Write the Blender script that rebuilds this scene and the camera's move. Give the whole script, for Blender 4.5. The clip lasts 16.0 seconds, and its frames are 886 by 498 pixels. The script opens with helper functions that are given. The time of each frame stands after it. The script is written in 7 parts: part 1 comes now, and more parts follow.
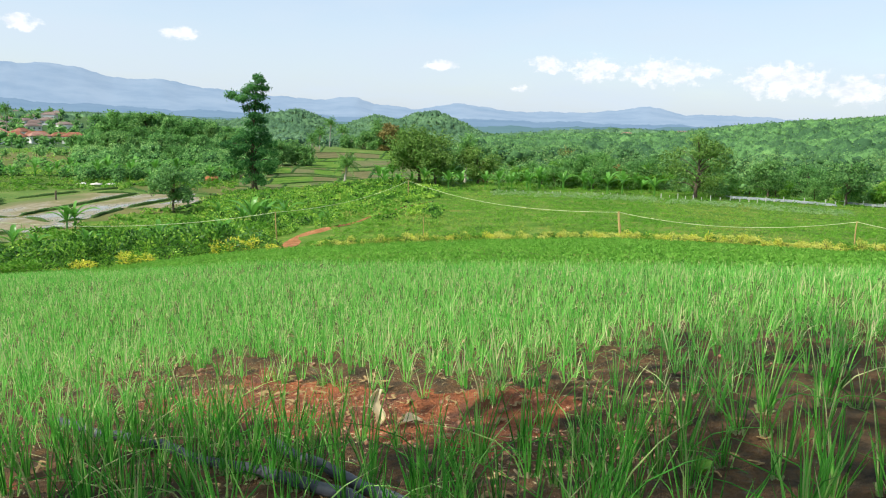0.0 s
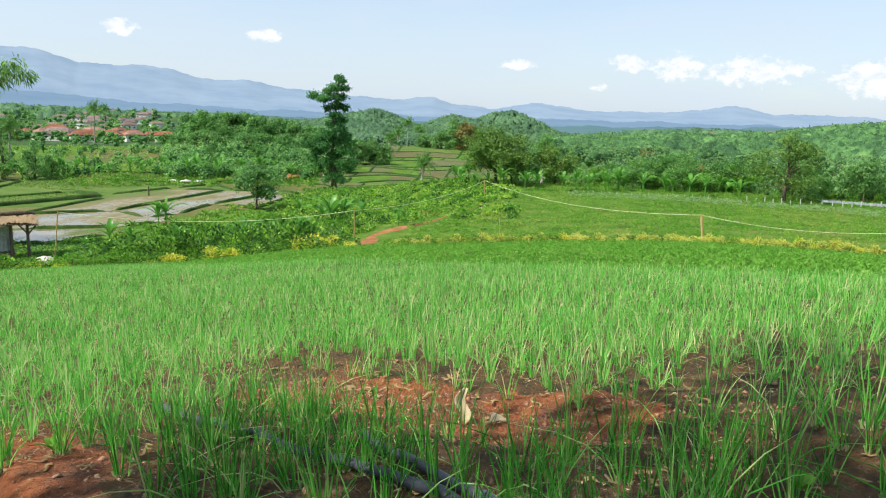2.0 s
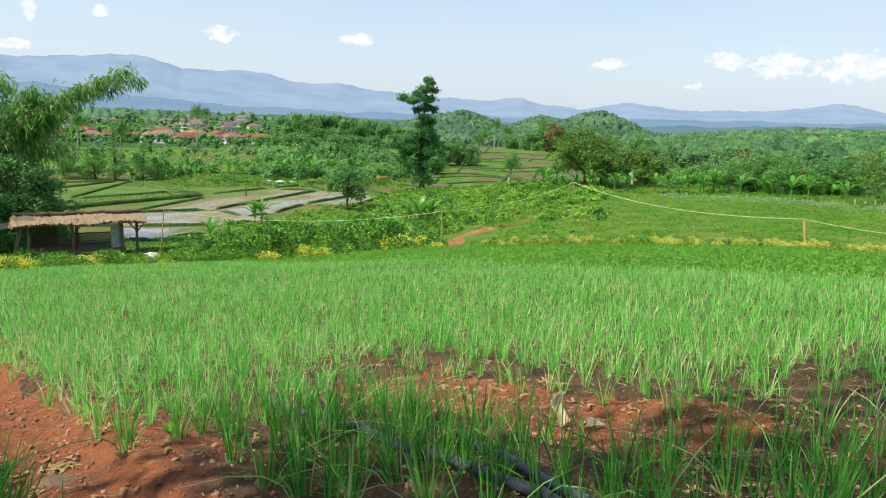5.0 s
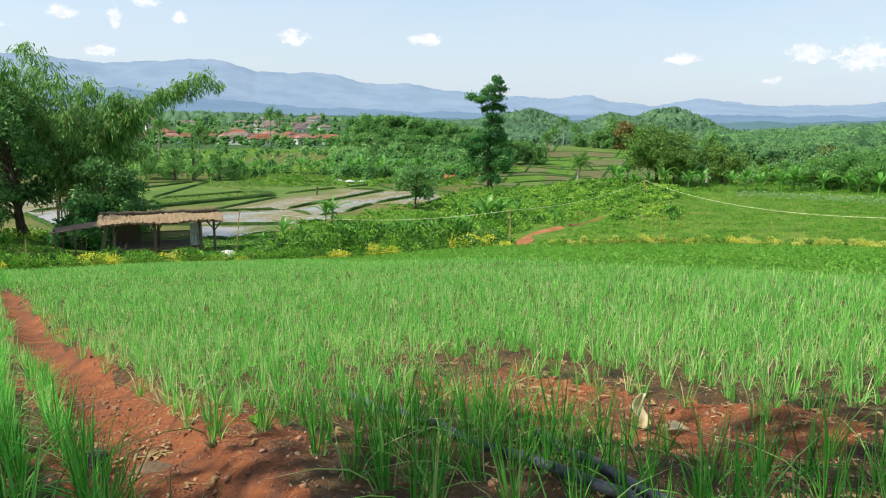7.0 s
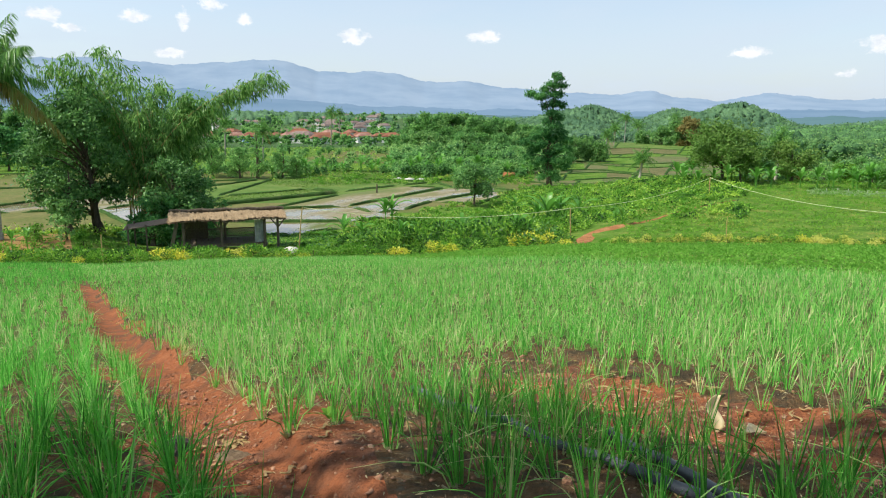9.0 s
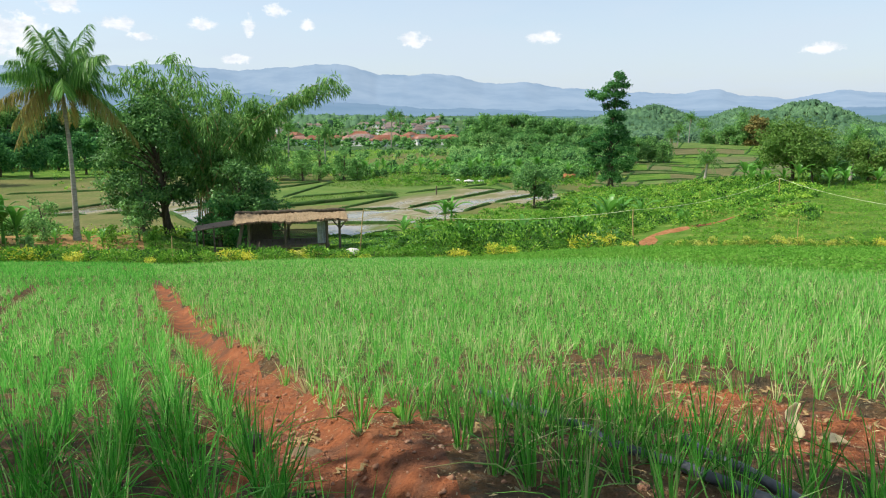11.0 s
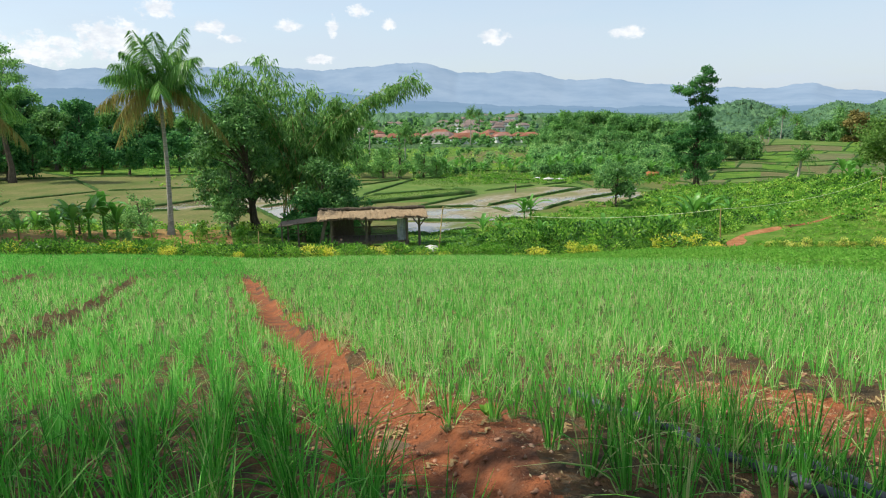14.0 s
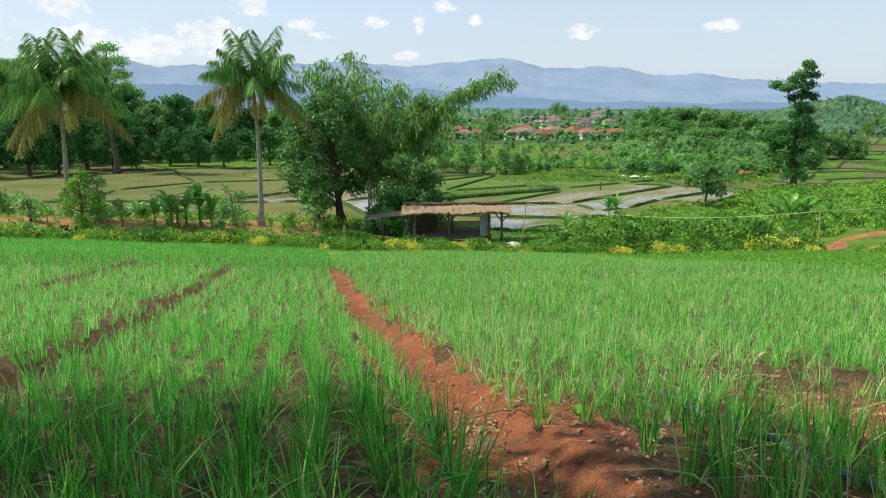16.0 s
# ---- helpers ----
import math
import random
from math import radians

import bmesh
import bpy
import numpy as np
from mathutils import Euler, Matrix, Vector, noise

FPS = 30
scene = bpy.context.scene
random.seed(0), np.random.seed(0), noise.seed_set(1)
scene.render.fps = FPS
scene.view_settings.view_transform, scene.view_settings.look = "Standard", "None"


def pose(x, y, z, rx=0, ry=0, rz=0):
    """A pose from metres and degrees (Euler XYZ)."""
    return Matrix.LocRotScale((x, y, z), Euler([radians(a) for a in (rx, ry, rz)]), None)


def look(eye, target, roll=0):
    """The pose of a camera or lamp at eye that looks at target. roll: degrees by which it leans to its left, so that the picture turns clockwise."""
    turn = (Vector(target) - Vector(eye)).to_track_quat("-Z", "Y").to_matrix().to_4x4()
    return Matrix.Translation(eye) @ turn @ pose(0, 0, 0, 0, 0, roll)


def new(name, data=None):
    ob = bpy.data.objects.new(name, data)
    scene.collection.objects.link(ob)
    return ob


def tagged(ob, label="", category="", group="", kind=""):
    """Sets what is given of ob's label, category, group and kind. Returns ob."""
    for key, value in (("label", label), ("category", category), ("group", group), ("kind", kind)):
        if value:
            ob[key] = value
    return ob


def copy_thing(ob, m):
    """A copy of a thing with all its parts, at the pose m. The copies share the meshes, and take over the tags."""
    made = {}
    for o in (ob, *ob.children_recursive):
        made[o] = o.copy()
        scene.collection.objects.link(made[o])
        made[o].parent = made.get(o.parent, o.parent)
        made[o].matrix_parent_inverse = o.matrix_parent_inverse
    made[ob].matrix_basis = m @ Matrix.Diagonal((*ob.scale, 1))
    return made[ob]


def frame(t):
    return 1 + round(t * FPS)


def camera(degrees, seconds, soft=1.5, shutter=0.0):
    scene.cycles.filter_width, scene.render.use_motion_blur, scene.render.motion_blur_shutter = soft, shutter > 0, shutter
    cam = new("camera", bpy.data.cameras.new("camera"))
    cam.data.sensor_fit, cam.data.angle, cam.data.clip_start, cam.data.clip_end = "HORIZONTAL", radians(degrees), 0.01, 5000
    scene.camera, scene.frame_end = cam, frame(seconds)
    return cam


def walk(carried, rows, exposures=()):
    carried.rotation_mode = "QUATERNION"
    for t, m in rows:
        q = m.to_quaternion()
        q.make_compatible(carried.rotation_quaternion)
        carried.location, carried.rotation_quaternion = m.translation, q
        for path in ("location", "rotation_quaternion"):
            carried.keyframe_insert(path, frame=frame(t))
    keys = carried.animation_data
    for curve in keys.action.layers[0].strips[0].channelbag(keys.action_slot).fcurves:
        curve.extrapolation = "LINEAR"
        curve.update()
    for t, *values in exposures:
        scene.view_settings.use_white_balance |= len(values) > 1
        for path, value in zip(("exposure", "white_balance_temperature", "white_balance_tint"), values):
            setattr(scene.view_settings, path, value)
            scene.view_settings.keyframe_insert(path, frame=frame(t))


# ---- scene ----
cam = camera(63.24, 16.0, soft=1.1)
EYE, TILT, LEAN = 9.3, 1.9, -1.8
ROWS = [  # seconds, place, yaw, pitch, roll
    (0.0, -0.0000, 0.0000, 0.0000, -0.000, -12.000, 0.000),
    (0.5, -0.0204, 0.0025, 0.0009, 1.454, -12.027, 0.047),
    (1.0, -0.0412, -0.0073, 0.0043, 2.999, -12.024, 0.064),
    (1.5, -0.0586, -0.0221, 0.0076, 4.561, -12.014, 0.069),
    (2.0, -0.0752, -0.0266, 0.0106, 6.010, -12.013, 0.154),
    (2.5, -0.0883, -0.0410, 0.0140, 7.299, -12.001, 0.198),
    (3.0, -0.0966, -0.0440, 0.0141, 8.367, -12.013, 0.286),
    (3.5, -0.1043, -0.0512, 0.0150, 9.350, -11.980, 0.392),
    (4.0, -0.1123, -0.0574, 0.0182, 10.398, -11.922, 0.492),
    (6.5, -0.1834, -0.0904, 0.0233, 16.883, -11.841, 1.396),
    (7.0, -0.1970, -0.0969, 0.0229, 18.116, -11.829, 1.629),
    (7.5, -0.2126, -0.1049, 0.0242, 19.150, -11.840, 1.788),
    (8.0, -0.2183, -0.1103, 0.0258, 20.217, -11.873, 1.944),
    (8.5, -0.2286, -0.1215, 0.0269, 21.395, -11.883, 2.072),
    (9.0, -0.2509, -0.1458, 0.0293, 22.700, -11.852, 2.235),
    (11.5, -0.3085, -0.1877, 0.0365, 28.271, -11.421, 3.129),
    (12.0, -0.3201, -0.1960, 0.0381, 29.175, -11.357, 3.283),
    (12.5, -0.3286, -0.1994, 0.0349, 30.150, -11.294, 3.411),
    (13.0, -0.3348, -0.2004, 0.0312, 31.123, -11.269, 3.577),
    (13.5, -0.3460, -0.2057, 0.0341, 32.265, -11.329, 3.587),
    (14.0, -0.3598, -0.2158, 0.0367, 33.522, -11.333, 3.517),
    (14.5, -0.3754, -0.2208, 0.0386, 34.867, -11.372, 3.460),
    (15.0, -0.3916, -0.2267, 0.0403, 36.413, -11.393, 3.336),
    (15.5, -0.4059, -0.2399, 0.0422, 38.189, -11.355, 3.383),
    (16.0, -0.4207, -0.2660, 0.0474, 40.098, -11.268, 3.386),
]
walk(cam, [(t, pose(0, 0, EYE, TILT, LEAN, 0) @ pose(x, y, z, 90 + pitch, roll, yaw)) for t, x, y, z, yaw, pitch, roll in ROWS],
     exposures=((0, 0.42), (4, 0.39), (8, 0.37), (12, 0.33), (16, 0.29)))
rng = np.random.default_rng(7)
SUN_AZ, SUN_EL = -118.0, 50.0


def ramp(n, stops):
    r = n.new("ShaderNodeValToRGB")
    while len(r.color_ramp.elements) < len(stops):
        r.color_ramp.elements.new(0.5)
    for e, (p, c) in zip(r.color_ramp.elements, stops):
        e.position, e.color = p, (*c, 1)
    return r


# ---- world and sun ----
def make_world():
    w = bpy.data.worlds.new("sky")
    scene.world = w
    w.use_nodes = True
    n, l = w.node_tree.nodes, w.node_tree.links
    n.clear()
    out, bg = n.new("ShaderNodeOutputWorld"), n.new("ShaderNodeBackground")
    sky = n.new("ShaderNodeTexSky")
    sky.sky_type, sky.sun_disc = "NISHITA", False
    sky.sun_elevation, sky.sun_rotation = radians(SUN_EL), radians(SUN_AZ)
    sky.air_density, sky.dust_density, sky.ozone_density = 1.0, 1.2, 1.5
    bg.inputs["Strength"].default_value = 0.142

    def m(op, a, b=None, c=None):
        q = n.new("ShaderNodeMath")
        q.operation = op
        for i, v in enumerate((a, b, c)):
            if v is None:
                continue
            if isinstance(v, (int, float)):
                q.inputs[i].default_value = v
            else:
                l.new(v, q.inputs[i])
        return q.outputs[0]

    co, sep = n.new("ShaderNodeTexCoord"), n.new("ShaderNodeSeparateXYZ")
    l.new(co.outputs["Generated"], sep.inputs[0])
    az = m("MULTIPLY", m("ARCTAN2", sep.outputs[0], sep.outputs[1]), 57.2958)
    el = m("MULTIPLY", m("ARCSINE", sep.outputs[2]), 57.2958)

    def cloud_noise(sx, sy, scale, detail, off):
        cx = n.new("ShaderNodeCombineXYZ")
        l.new(m("MULTIPLY", az, sx), cx.inputs[0])
        l.new(m("MULTIPLY", el, sy), cx.inputs[1])
        cx.inputs[2].default_value = off
        t = n.new("ShaderNodeTexNoise")
        t.inputs["Scale"].default_value, t.inputs["Detail"].default_value = scale, detail
        t.inputs["Roughness"].default_value = 0.6
        l.new(cx.outputs[0], t.inputs["Vector"])
        return t.outputs["Fac"]

    puff = cloud_noise(1, 1.25, 1.25, 8, 3.0)
    # cumulus: bearing, height, half width, half height in degrees
    clouds = [(7.9, 4.4, 1.5, .75), (11.4, 4.2, 2.0, 1.1), (16.8, 4.0, 3.6, 1.15), (24.8, 3.5, 3.4, 1.35), (29.6, 3.0, 2.6, 1.2), (36, 3.3, 4, 1.5),
              (-0.3, 4.25, 1.5, .5), (-19.6, 5.6, 1.3, .6), (-29.5, 5.6, 1.2, .6), (5.9, 2.7, .8, .35), (-39.9, 7.6, 1.0, .6),
              (-37.7, 6.6, .7, .5), (-41.9, 6.5, .5, .9), (-45.4, 6.6, 1.4, .5), (-50.7, 6.4, 1.2, .6), (-49.3, 5.6, 1.1, .35), (-54.3, 7.6, 1.6, .9),
              (-57.6, 5.4, 2.8, 1.5), (-61.5, 4.7, 3.0, 1.2), (-67, 7.2, 2.0, .9), (-66, 5.3, 2.5, 1.0), (-43, 4.1, 1.3, .4), (-74, 6, 4, 2)]
    total = None
    for a, e, w_, h_ in clouds:
        dx = m("MULTIPLY", m("SUBTRACT", az, a), 1 / w_)
        dy = m("MULTIPLY", m("SUBTRACT", el, e), 1 / h_)
        r = m("SUBTRACT", 1.0, m("ADD", m("MULTIPLY", dx, dx), m("MULTIPLY", dy, dy)))
        total = r if total is None else m("MAXIMUM", total, r)
    dens = m("ADD", m("MULTIPLY", m("MAXIMUM", total, -1.5), 0.55), m("MULTIPLY", m("SUBTRACT", puff, 0.5), 2.1))
    body = n.new("ShaderNodeMapRange")
    body.interpolation_type = "SMOOTHSTEP"
    body.inputs["From Min"].default_value, body.inputs["From Max"].default_value = 0.0, 0.5
    l.new(dens, body.inputs["Value"])
    # thin veil that thickens towards the horizon
    veil = cloud_noise(.25, 1, 0.32, 4, 9.0)
    low = n.new("ShaderNodeMapRange")
    low.inputs["From Min"].default_value, low.inputs["From Max"].default_value = 14.0, 0.0
    low.inputs["To Min"].default_value, low.inputs["To Max"].default_value = 0.42, 0.86
    l.new(el, low.inputs["Value"])
    thin = m("MULTIPLY", low.outputs[0], m("ADD", m("MULTIPLY", veil, 1.2), 0.35))
    mix1, mix2 = n.new("ShaderNodeMixRGB"), n.new("ShaderNodeMixRGB")
    mix1.inputs["Color2"].default_value = (3.75, 4.35, 5.05, 1)
    shade = ramp(n, [(0.35, (4.6, 4.9, 5.3)), (0.6, (5.9, 6.0, 6.1))])
    l.new(cloud_noise(1, 1.8, 0.9, 4, 5.0), shade.inputs[0])
    l.new(shade.outputs[0], mix2.inputs["Color2"])
    l.new(m("MINIMUM", thin, 0.9), mix1.inputs["Fac"])
    l.new(sky.outputs[0], mix1.inputs["Color1"])
    l.new(m("MULTIPLY", body.outputs[0], 0.92), mix2.inputs["Fac"])
    l.new(mix1.outputs[0], mix2.inputs["Color1"])
    l.new(mix2.outputs[0], bg.inputs["Color"])
    l.new(bg.outputs[0], out.inputs[0])


make_world()
a_, e_ = radians(SUN_AZ), radians(SUN_EL)
SUN_DIR = Vector((math.sin(a_) * math.cos(e_), math.cos(a_) * math.cos(e_), math.sin(e_)))
sun = new("sun", bpy.data.lights.new("sun", "SUN"))
sun.data.energy, sun.data.angle, sun.data.color = 4.55, radians(0.6), (1.0, 0.95, 0.86)
sun.matrix_world = look(SUN_DIR * 200, (0, 0, 0))


# ---- materials ----
def nodes_of(name):
    mt = bpy.data.materials.new(name)
    mt.use_nodes = True
    return mt, mt.node_tree.nodes, mt.node_tree.links, mt.node_tree.nodes["Principled BSDF"]


def noise_fac(n, l, scale, detail=5, rough=0.6, stretch=None):
    co, t = n.new("ShaderNodeTexCoord"), n.new("ShaderNodeTexNoise")
    t.inputs["Scale"].default_value, t.inputs["Detail"].default_value, t.inputs["Roughness"].default_value = scale, detail, rough
    src = co.outputs["Object"]
    if stretch:
        mp = n.new("ShaderNodeMapping")
        mp.inputs["Scale"].default_value = stretch
        l.new(src, mp.inputs[0])
        src = mp.outputs[0]
    l.new(src, t.inputs["Vector"])
    return t.outputs["Fac"]


def surface(name, stops, scale, rough=0.8, bump=0.3, fine=6.0, second=None, metallic=0.0, stretch=None, dist=0.02):
    """A solid surface: colours by a noise, broken up by a finer one, with relief."""
    mt, n, l, p = nodes_of(name)
    r = ramp(n, stops)
    f1, f2 = noise_fac(n, l, scale, 6, 0.62, stretch), noise_fac(n, l, scale * fine, 5, 0.65, stretch)
    mx = n.new("ShaderNodeMixRGB")
    mx.blend_type, mx.inputs["Fac"].default_value = "OVERLAY", 0.55
    l.new(f1, r.inputs[0])
    l.new(r.outputs[0], mx.inputs["Color1"])
    l.new(f2, mx.inputs["Color2"])
    l.new(mx.outputs[0], p.inputs["Base Color"])
    p.inputs["Roughness"].default_value, p.inputs["Metallic"].default_value = rough, metallic
    p.inputs["Specular IOR Level"].default_value = 0.1 if rough > 0.85 else 0.35
    b = n.new("ShaderNodeBump")
    b.inputs["Strength"].default_value, b.inputs["Distance"].default_value = bump, dist
    l.new(f2, b.inputs["Height"])
    l.new(b.outputs[0], p.inputs["Normal"])
    return mt


def by_crown(n, l, fac, cell, amount=0.75):
    """Shifts a tone from crown to crown, as the kinds of trees differ."""
    co, v, s, m1 = n.new("ShaderNodeTexCoord"), n.new("ShaderNodeTexVoronoi"), n.new("ShaderNodeSeparateColor"), n.new("ShaderNodeMath")
    m2 = n.new("ShaderNodeMath")
    v.inputs["Scale"].default_value = cell
    l.new(co.outputs["Object"], v.inputs["Vector"])
    l.new(v.outputs["Color"], s.inputs[0])
    m1.operation, m2.operation = "MULTIPLY_ADD", "ADD"
    l.new(s.outputs[0], m1.inputs[0])
    m1.inputs[1].default_value, m1.inputs[2].default_value = amount, -amount / 2
    l.new(m1.outputs[0], m2.inputs[0])
    l.new(fac, m2.inputs[1])
    return m2.outputs[0]


def foliage(name, stops, patch=0.25, rough=0.55, translucent=0.36, big=0.35, gloss=0.15, cell=0.0, vary=0.75):
    """Leaves: each leaf its own tone, drifting in larger patches, lit through from behind."""
    mt, n, l, p = nodes_of(name)
    g = n.new("ShaderNodeNewGeometry")
    f = noise_fac(n, l, patch, 3)
    oi = n.new("ShaderNodeObjectInfo")
    add = n.new("ShaderNodeMath")
    add.operation = "MULTIPLY_ADD"
    l.new(f, add.inputs[0])
    add.inputs[1].default_value = big * 2
    sc = n.new("ShaderNodeMath")
    sc.operation = "MULTIPLY_ADD"
    l.new(g.outputs["Random Per Island"], sc.inputs[0])
    sc.inputs[1].default_value, sc.inputs[2].default_value = 1 - big, -big / 2
    l.new(sc.outputs[0], add.inputs[2])
    ob = n.new("ShaderNodeMath")
    ob.operation = "MULTIPLY_ADD"
    l.new(oi.outputs["Random"], ob.inputs[0])
    ob.inputs[1].default_value = 0.16
    l.new(add.outputs[0], ob.inputs[2])
    r = ramp(n, stops)
    l.new(by_crown(n, l, ob.outputs[0], cell, vary) if cell else ob.outputs[0], r.inputs[0])
    l.new(r.outputs[0], p.inputs["Base Color"])
    p.inputs["Roughness"].default_value = rough
    p.inputs["Specular IOR Level"].default_value = gloss
    tr, mx = n.new("ShaderNodeBsdfTranslucent"), n.new("ShaderNodeMixShader")
    hs = n.new("ShaderNodeHueSaturation")
    hs.inputs["Value"].default_value = 1.25
    l.new(r.outputs[0], hs.inputs["Color"])
    l.new(hs.outputs[0], tr.inputs[0])
    mx.inputs[0].default_value = translucent
    l.new(p.outputs[0], mx.inputs[1])
    l.new(tr.outputs[0], mx.inputs[2])
    l.new(mx.outputs[0], n["Material Output"].inputs[0])
    return mt


def distance_haze(name, c1, c2, glow):
    """Far mountains, a backdrop of distance: haze painted in as blue colour and glow."""
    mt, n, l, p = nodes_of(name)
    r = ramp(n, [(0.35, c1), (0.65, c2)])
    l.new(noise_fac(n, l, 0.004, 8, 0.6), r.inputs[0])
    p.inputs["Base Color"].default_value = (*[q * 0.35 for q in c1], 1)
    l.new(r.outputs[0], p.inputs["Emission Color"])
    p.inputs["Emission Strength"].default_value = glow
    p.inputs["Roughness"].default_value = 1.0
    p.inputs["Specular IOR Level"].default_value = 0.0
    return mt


# weeds and green light bounced off the onion leaves both tint this soil
M_GREENSOIL = surface("green_tinted_soil", [(0.3, (0.036, 0.065, 0.013)), (0.48, (0.084, 0.105, 0.029)), (0.62, (0.152, 0.155, 0.052)), (0.75, (0.216, 0.200, 0.077))], 4.0, 0.95, 0.8, 9, dist=0.05)
M_SOIL = surface("red_soil", [(0.27, (0.120, 0.079, 0.055)), (0.42, (0.220, 0.094, 0.049)), (0.58, (0.347, 0.119, 0.049)), (0.75, (0.440, 0.198, 0.095))], 3.2, 0.95, 1.0, 9, dist=0.06)
M_BED = surface("bed_soil", [(0.26, (0.065, 0.055, 0.038)), (0.42, (0.142, 0.103, 0.059)), (0.56, (0.232, 0.129, 0.059)), (0.66, (0.206, 0.161, 0.098)), (0.78, (0.318, 0.248, 0.148))], 6.5, 0.95, 1.0, 7, dist=0.10)
M_GRASS = surface("grass_ground", [(0.3, (0.039, 0.100, 0.010)), (0.45, (0.072, 0.165, 0.016)), (0.6, (0.121, 0.200, 0.030)), (0.72, (0.209, 0.200, 0.050))], 0.5, 0.95, 0.9, 10, dist=0.15)
M_DRY = surface("dry_bank", [(0.3, (0.09, 0.12, 0.03)), (0.5, (0.27, 0.17, 0.06)), (0.7, (0.36, 0.20, 0.08))], 0.5, 0.95, 0.7, 12, dist=0.06)
M_DIRT = surface("dirt_path", [(0.3, (0.189, 0.087, 0.037)), (0.5, (0.321, 0.138, 0.057)), (0.7, (0.416, 0.226, 0.107))], 1.1, 0.95, 0.9, 8, dist=0.08)
M_DRYPLOT = surface("dry_plot", [(0.3, (0.073, 0.081, 0.029)), (0.5, (0.122, 0.117, 0.045)), (0.7, (0.167, 0.152, 0.065))], 0.3, 0.95, 0.7, 12, dist=0.06)
M_BUND = surface("bund_grass", [(0.3, (0.021, 0.046, 0.010)), (0.55, (0.042, 0.091, 0.018)), (0.75, (0.091, 0.098, 0.039))], 0.5, 0.95, 0.8, 8, dist=0.08)
M_FARLAND = surface("far_scrub", [(0.3, (0.028, 0.062, 0.023)), (0.5, (0.052, 0.109, 0.032)), (0.7, (0.096, 0.144, 0.054))], 0.03, 0.95, 1.0, 9, dist=1.5)
M_STRAW = surface("straw_thatch", [(0.3, (0.166, 0.113, 0.059)), (0.5, (0.302, 0.218, 0.124)), (0.7, (0.416, 0.324, 0.201))], 3.0, 0.9, 0.6, 8, stretch=(8, 1, 8))
M_WOOD = surface("weathered_wood", [(0.3, (0.07, 0.055, 0.04)), (0.6, (0.17, 0.13, 0.09)), (0.8, (0.26, 0.21, 0.15))], 4.0, 0.85, 0.4, 6, stretch=(6, 6, 0.7))
M_BAMBOO = surface("bamboo_pole", [(0.3, (0.34, 0.22, 0.08)), (0.6, (0.52, 0.38, 0.15)), (0.8, (0.60, 0.48, 0.22))], 3.0, 0.6, 0.2, 5, stretch=(4, 4, 0.6))
M_BARK = surface("bark", [(0.3, (0.05, 0.04, 0.028)), (0.55, (0.12, 0.095, 0.065)), (0.8, (0.2, 0.17, 0.12))], 2.5, 0.95, 0.8, 6, stretch=(3, 3, 0.6), dist=0.04)
M_PALMBARK = surface("palm_bark", [(0.3, (0.22, 0.20, 0.155)), (0.6, (0.40, 0.37, 0.30)), (0.8, (0.52, 0.49, 0.41))], 1.5, 0.9, 0.6, 5, stretch=(1, 1, 6), dist=0.03)
M_CANVAS = surface("grey_sheet", [(0.3, (0.253, 0.253, 0.241)), (0.6, (0.414, 0.414, 0.391)), (0.8, (0.552, 0.540, 0.517))], 1.5, 0.8, 0.3, 6)
M_TILE = surface("red_roof_tiles", [(0.3, (0.145, 0.060, 0.038)), (0.5, (0.246, 0.101, 0.060)), (0.75, (0.303, 0.194, 0.145))], 0.15, 0.9, 0.5, 8, stretch=(1, 1, 3), dist=0.1)
M_TILEPALE = surface("faded_roof_tiles", [(0.3, (0.203, 0.101, 0.076)), (0.5, (0.312, 0.172, 0.128)), (0.75, (0.374, 0.257, 0.216))], 0.15, 0.9, 0.5, 8, stretch=(1, 1, 3), dist=0.1)
M_TILEOLD = surface("old_grey_roof", [(0.3, (0.10, 0.075, 0.065)), (0.5, (0.19, 0.14, 0.12)), (0.75, (0.30, 0.25, 0.22))], 0.15, 0.9, 0.5, 8, stretch=(1, 1, 3), dist=0.1)
M_PLASTER = surface("white_plaster", [(0.3, (0.55, 0.53, 0.50)), (0.6, (0.75, 0.74, 0.72)), (0.8, (0.82, 0.82, 0.80))], 0.5, 0.85, 0.2, 6)
M_BLUEWALL = surface("blue_wall", [(0.3, (0.20, 0.35, 0.55)), (0.7, (0.30, 0.48, 0.66))], 0.5, 0.8, 0.2, 6)
M_PANE = surface("dark_window", [(0.3, (0.02, 0.025, 0.03)), (0.7, (0.05, 0.06, 0.07))], 1.0, 0.2, 0.0)
M_ROPE = surface("yellow_green_rope", [(0.3, (0.42, 0.50, 0.24)), (0.7, (0.62, 0.68, 0.40))], 3.0, 0.7, 0.2)
M_HOSE = surface("dark_hose", [(0.3, (0.042, 0.048, 0.055)), (0.7, (0.094, 0.099, 0.107))], 6.0, 0.45, 0.1)
M_BAG = surface("white_bag", [(0.3, (0.440, 0.408, 0.360)), (0.7, (0.640, 0.608, 0.547))], 4.0, 0.7, 0.5)
M_LITTER = surface("dry_litter", [(0.3, (0.22, 0.14, 0.06)), (0.55, (0.40, 0.28, 0.11)), (0.8, (0.55, 0.42, 0.20))], 9.0, 0.85, 0.4)
M_STONE = surface("dark_clod", [(0.3, (0.05, 0.045, 0.04)), (0.6, (0.12, 0.10, 0.085)), (0.8, (0.22, 0.19, 0.16))], 8.0, 0.9, 0.8)
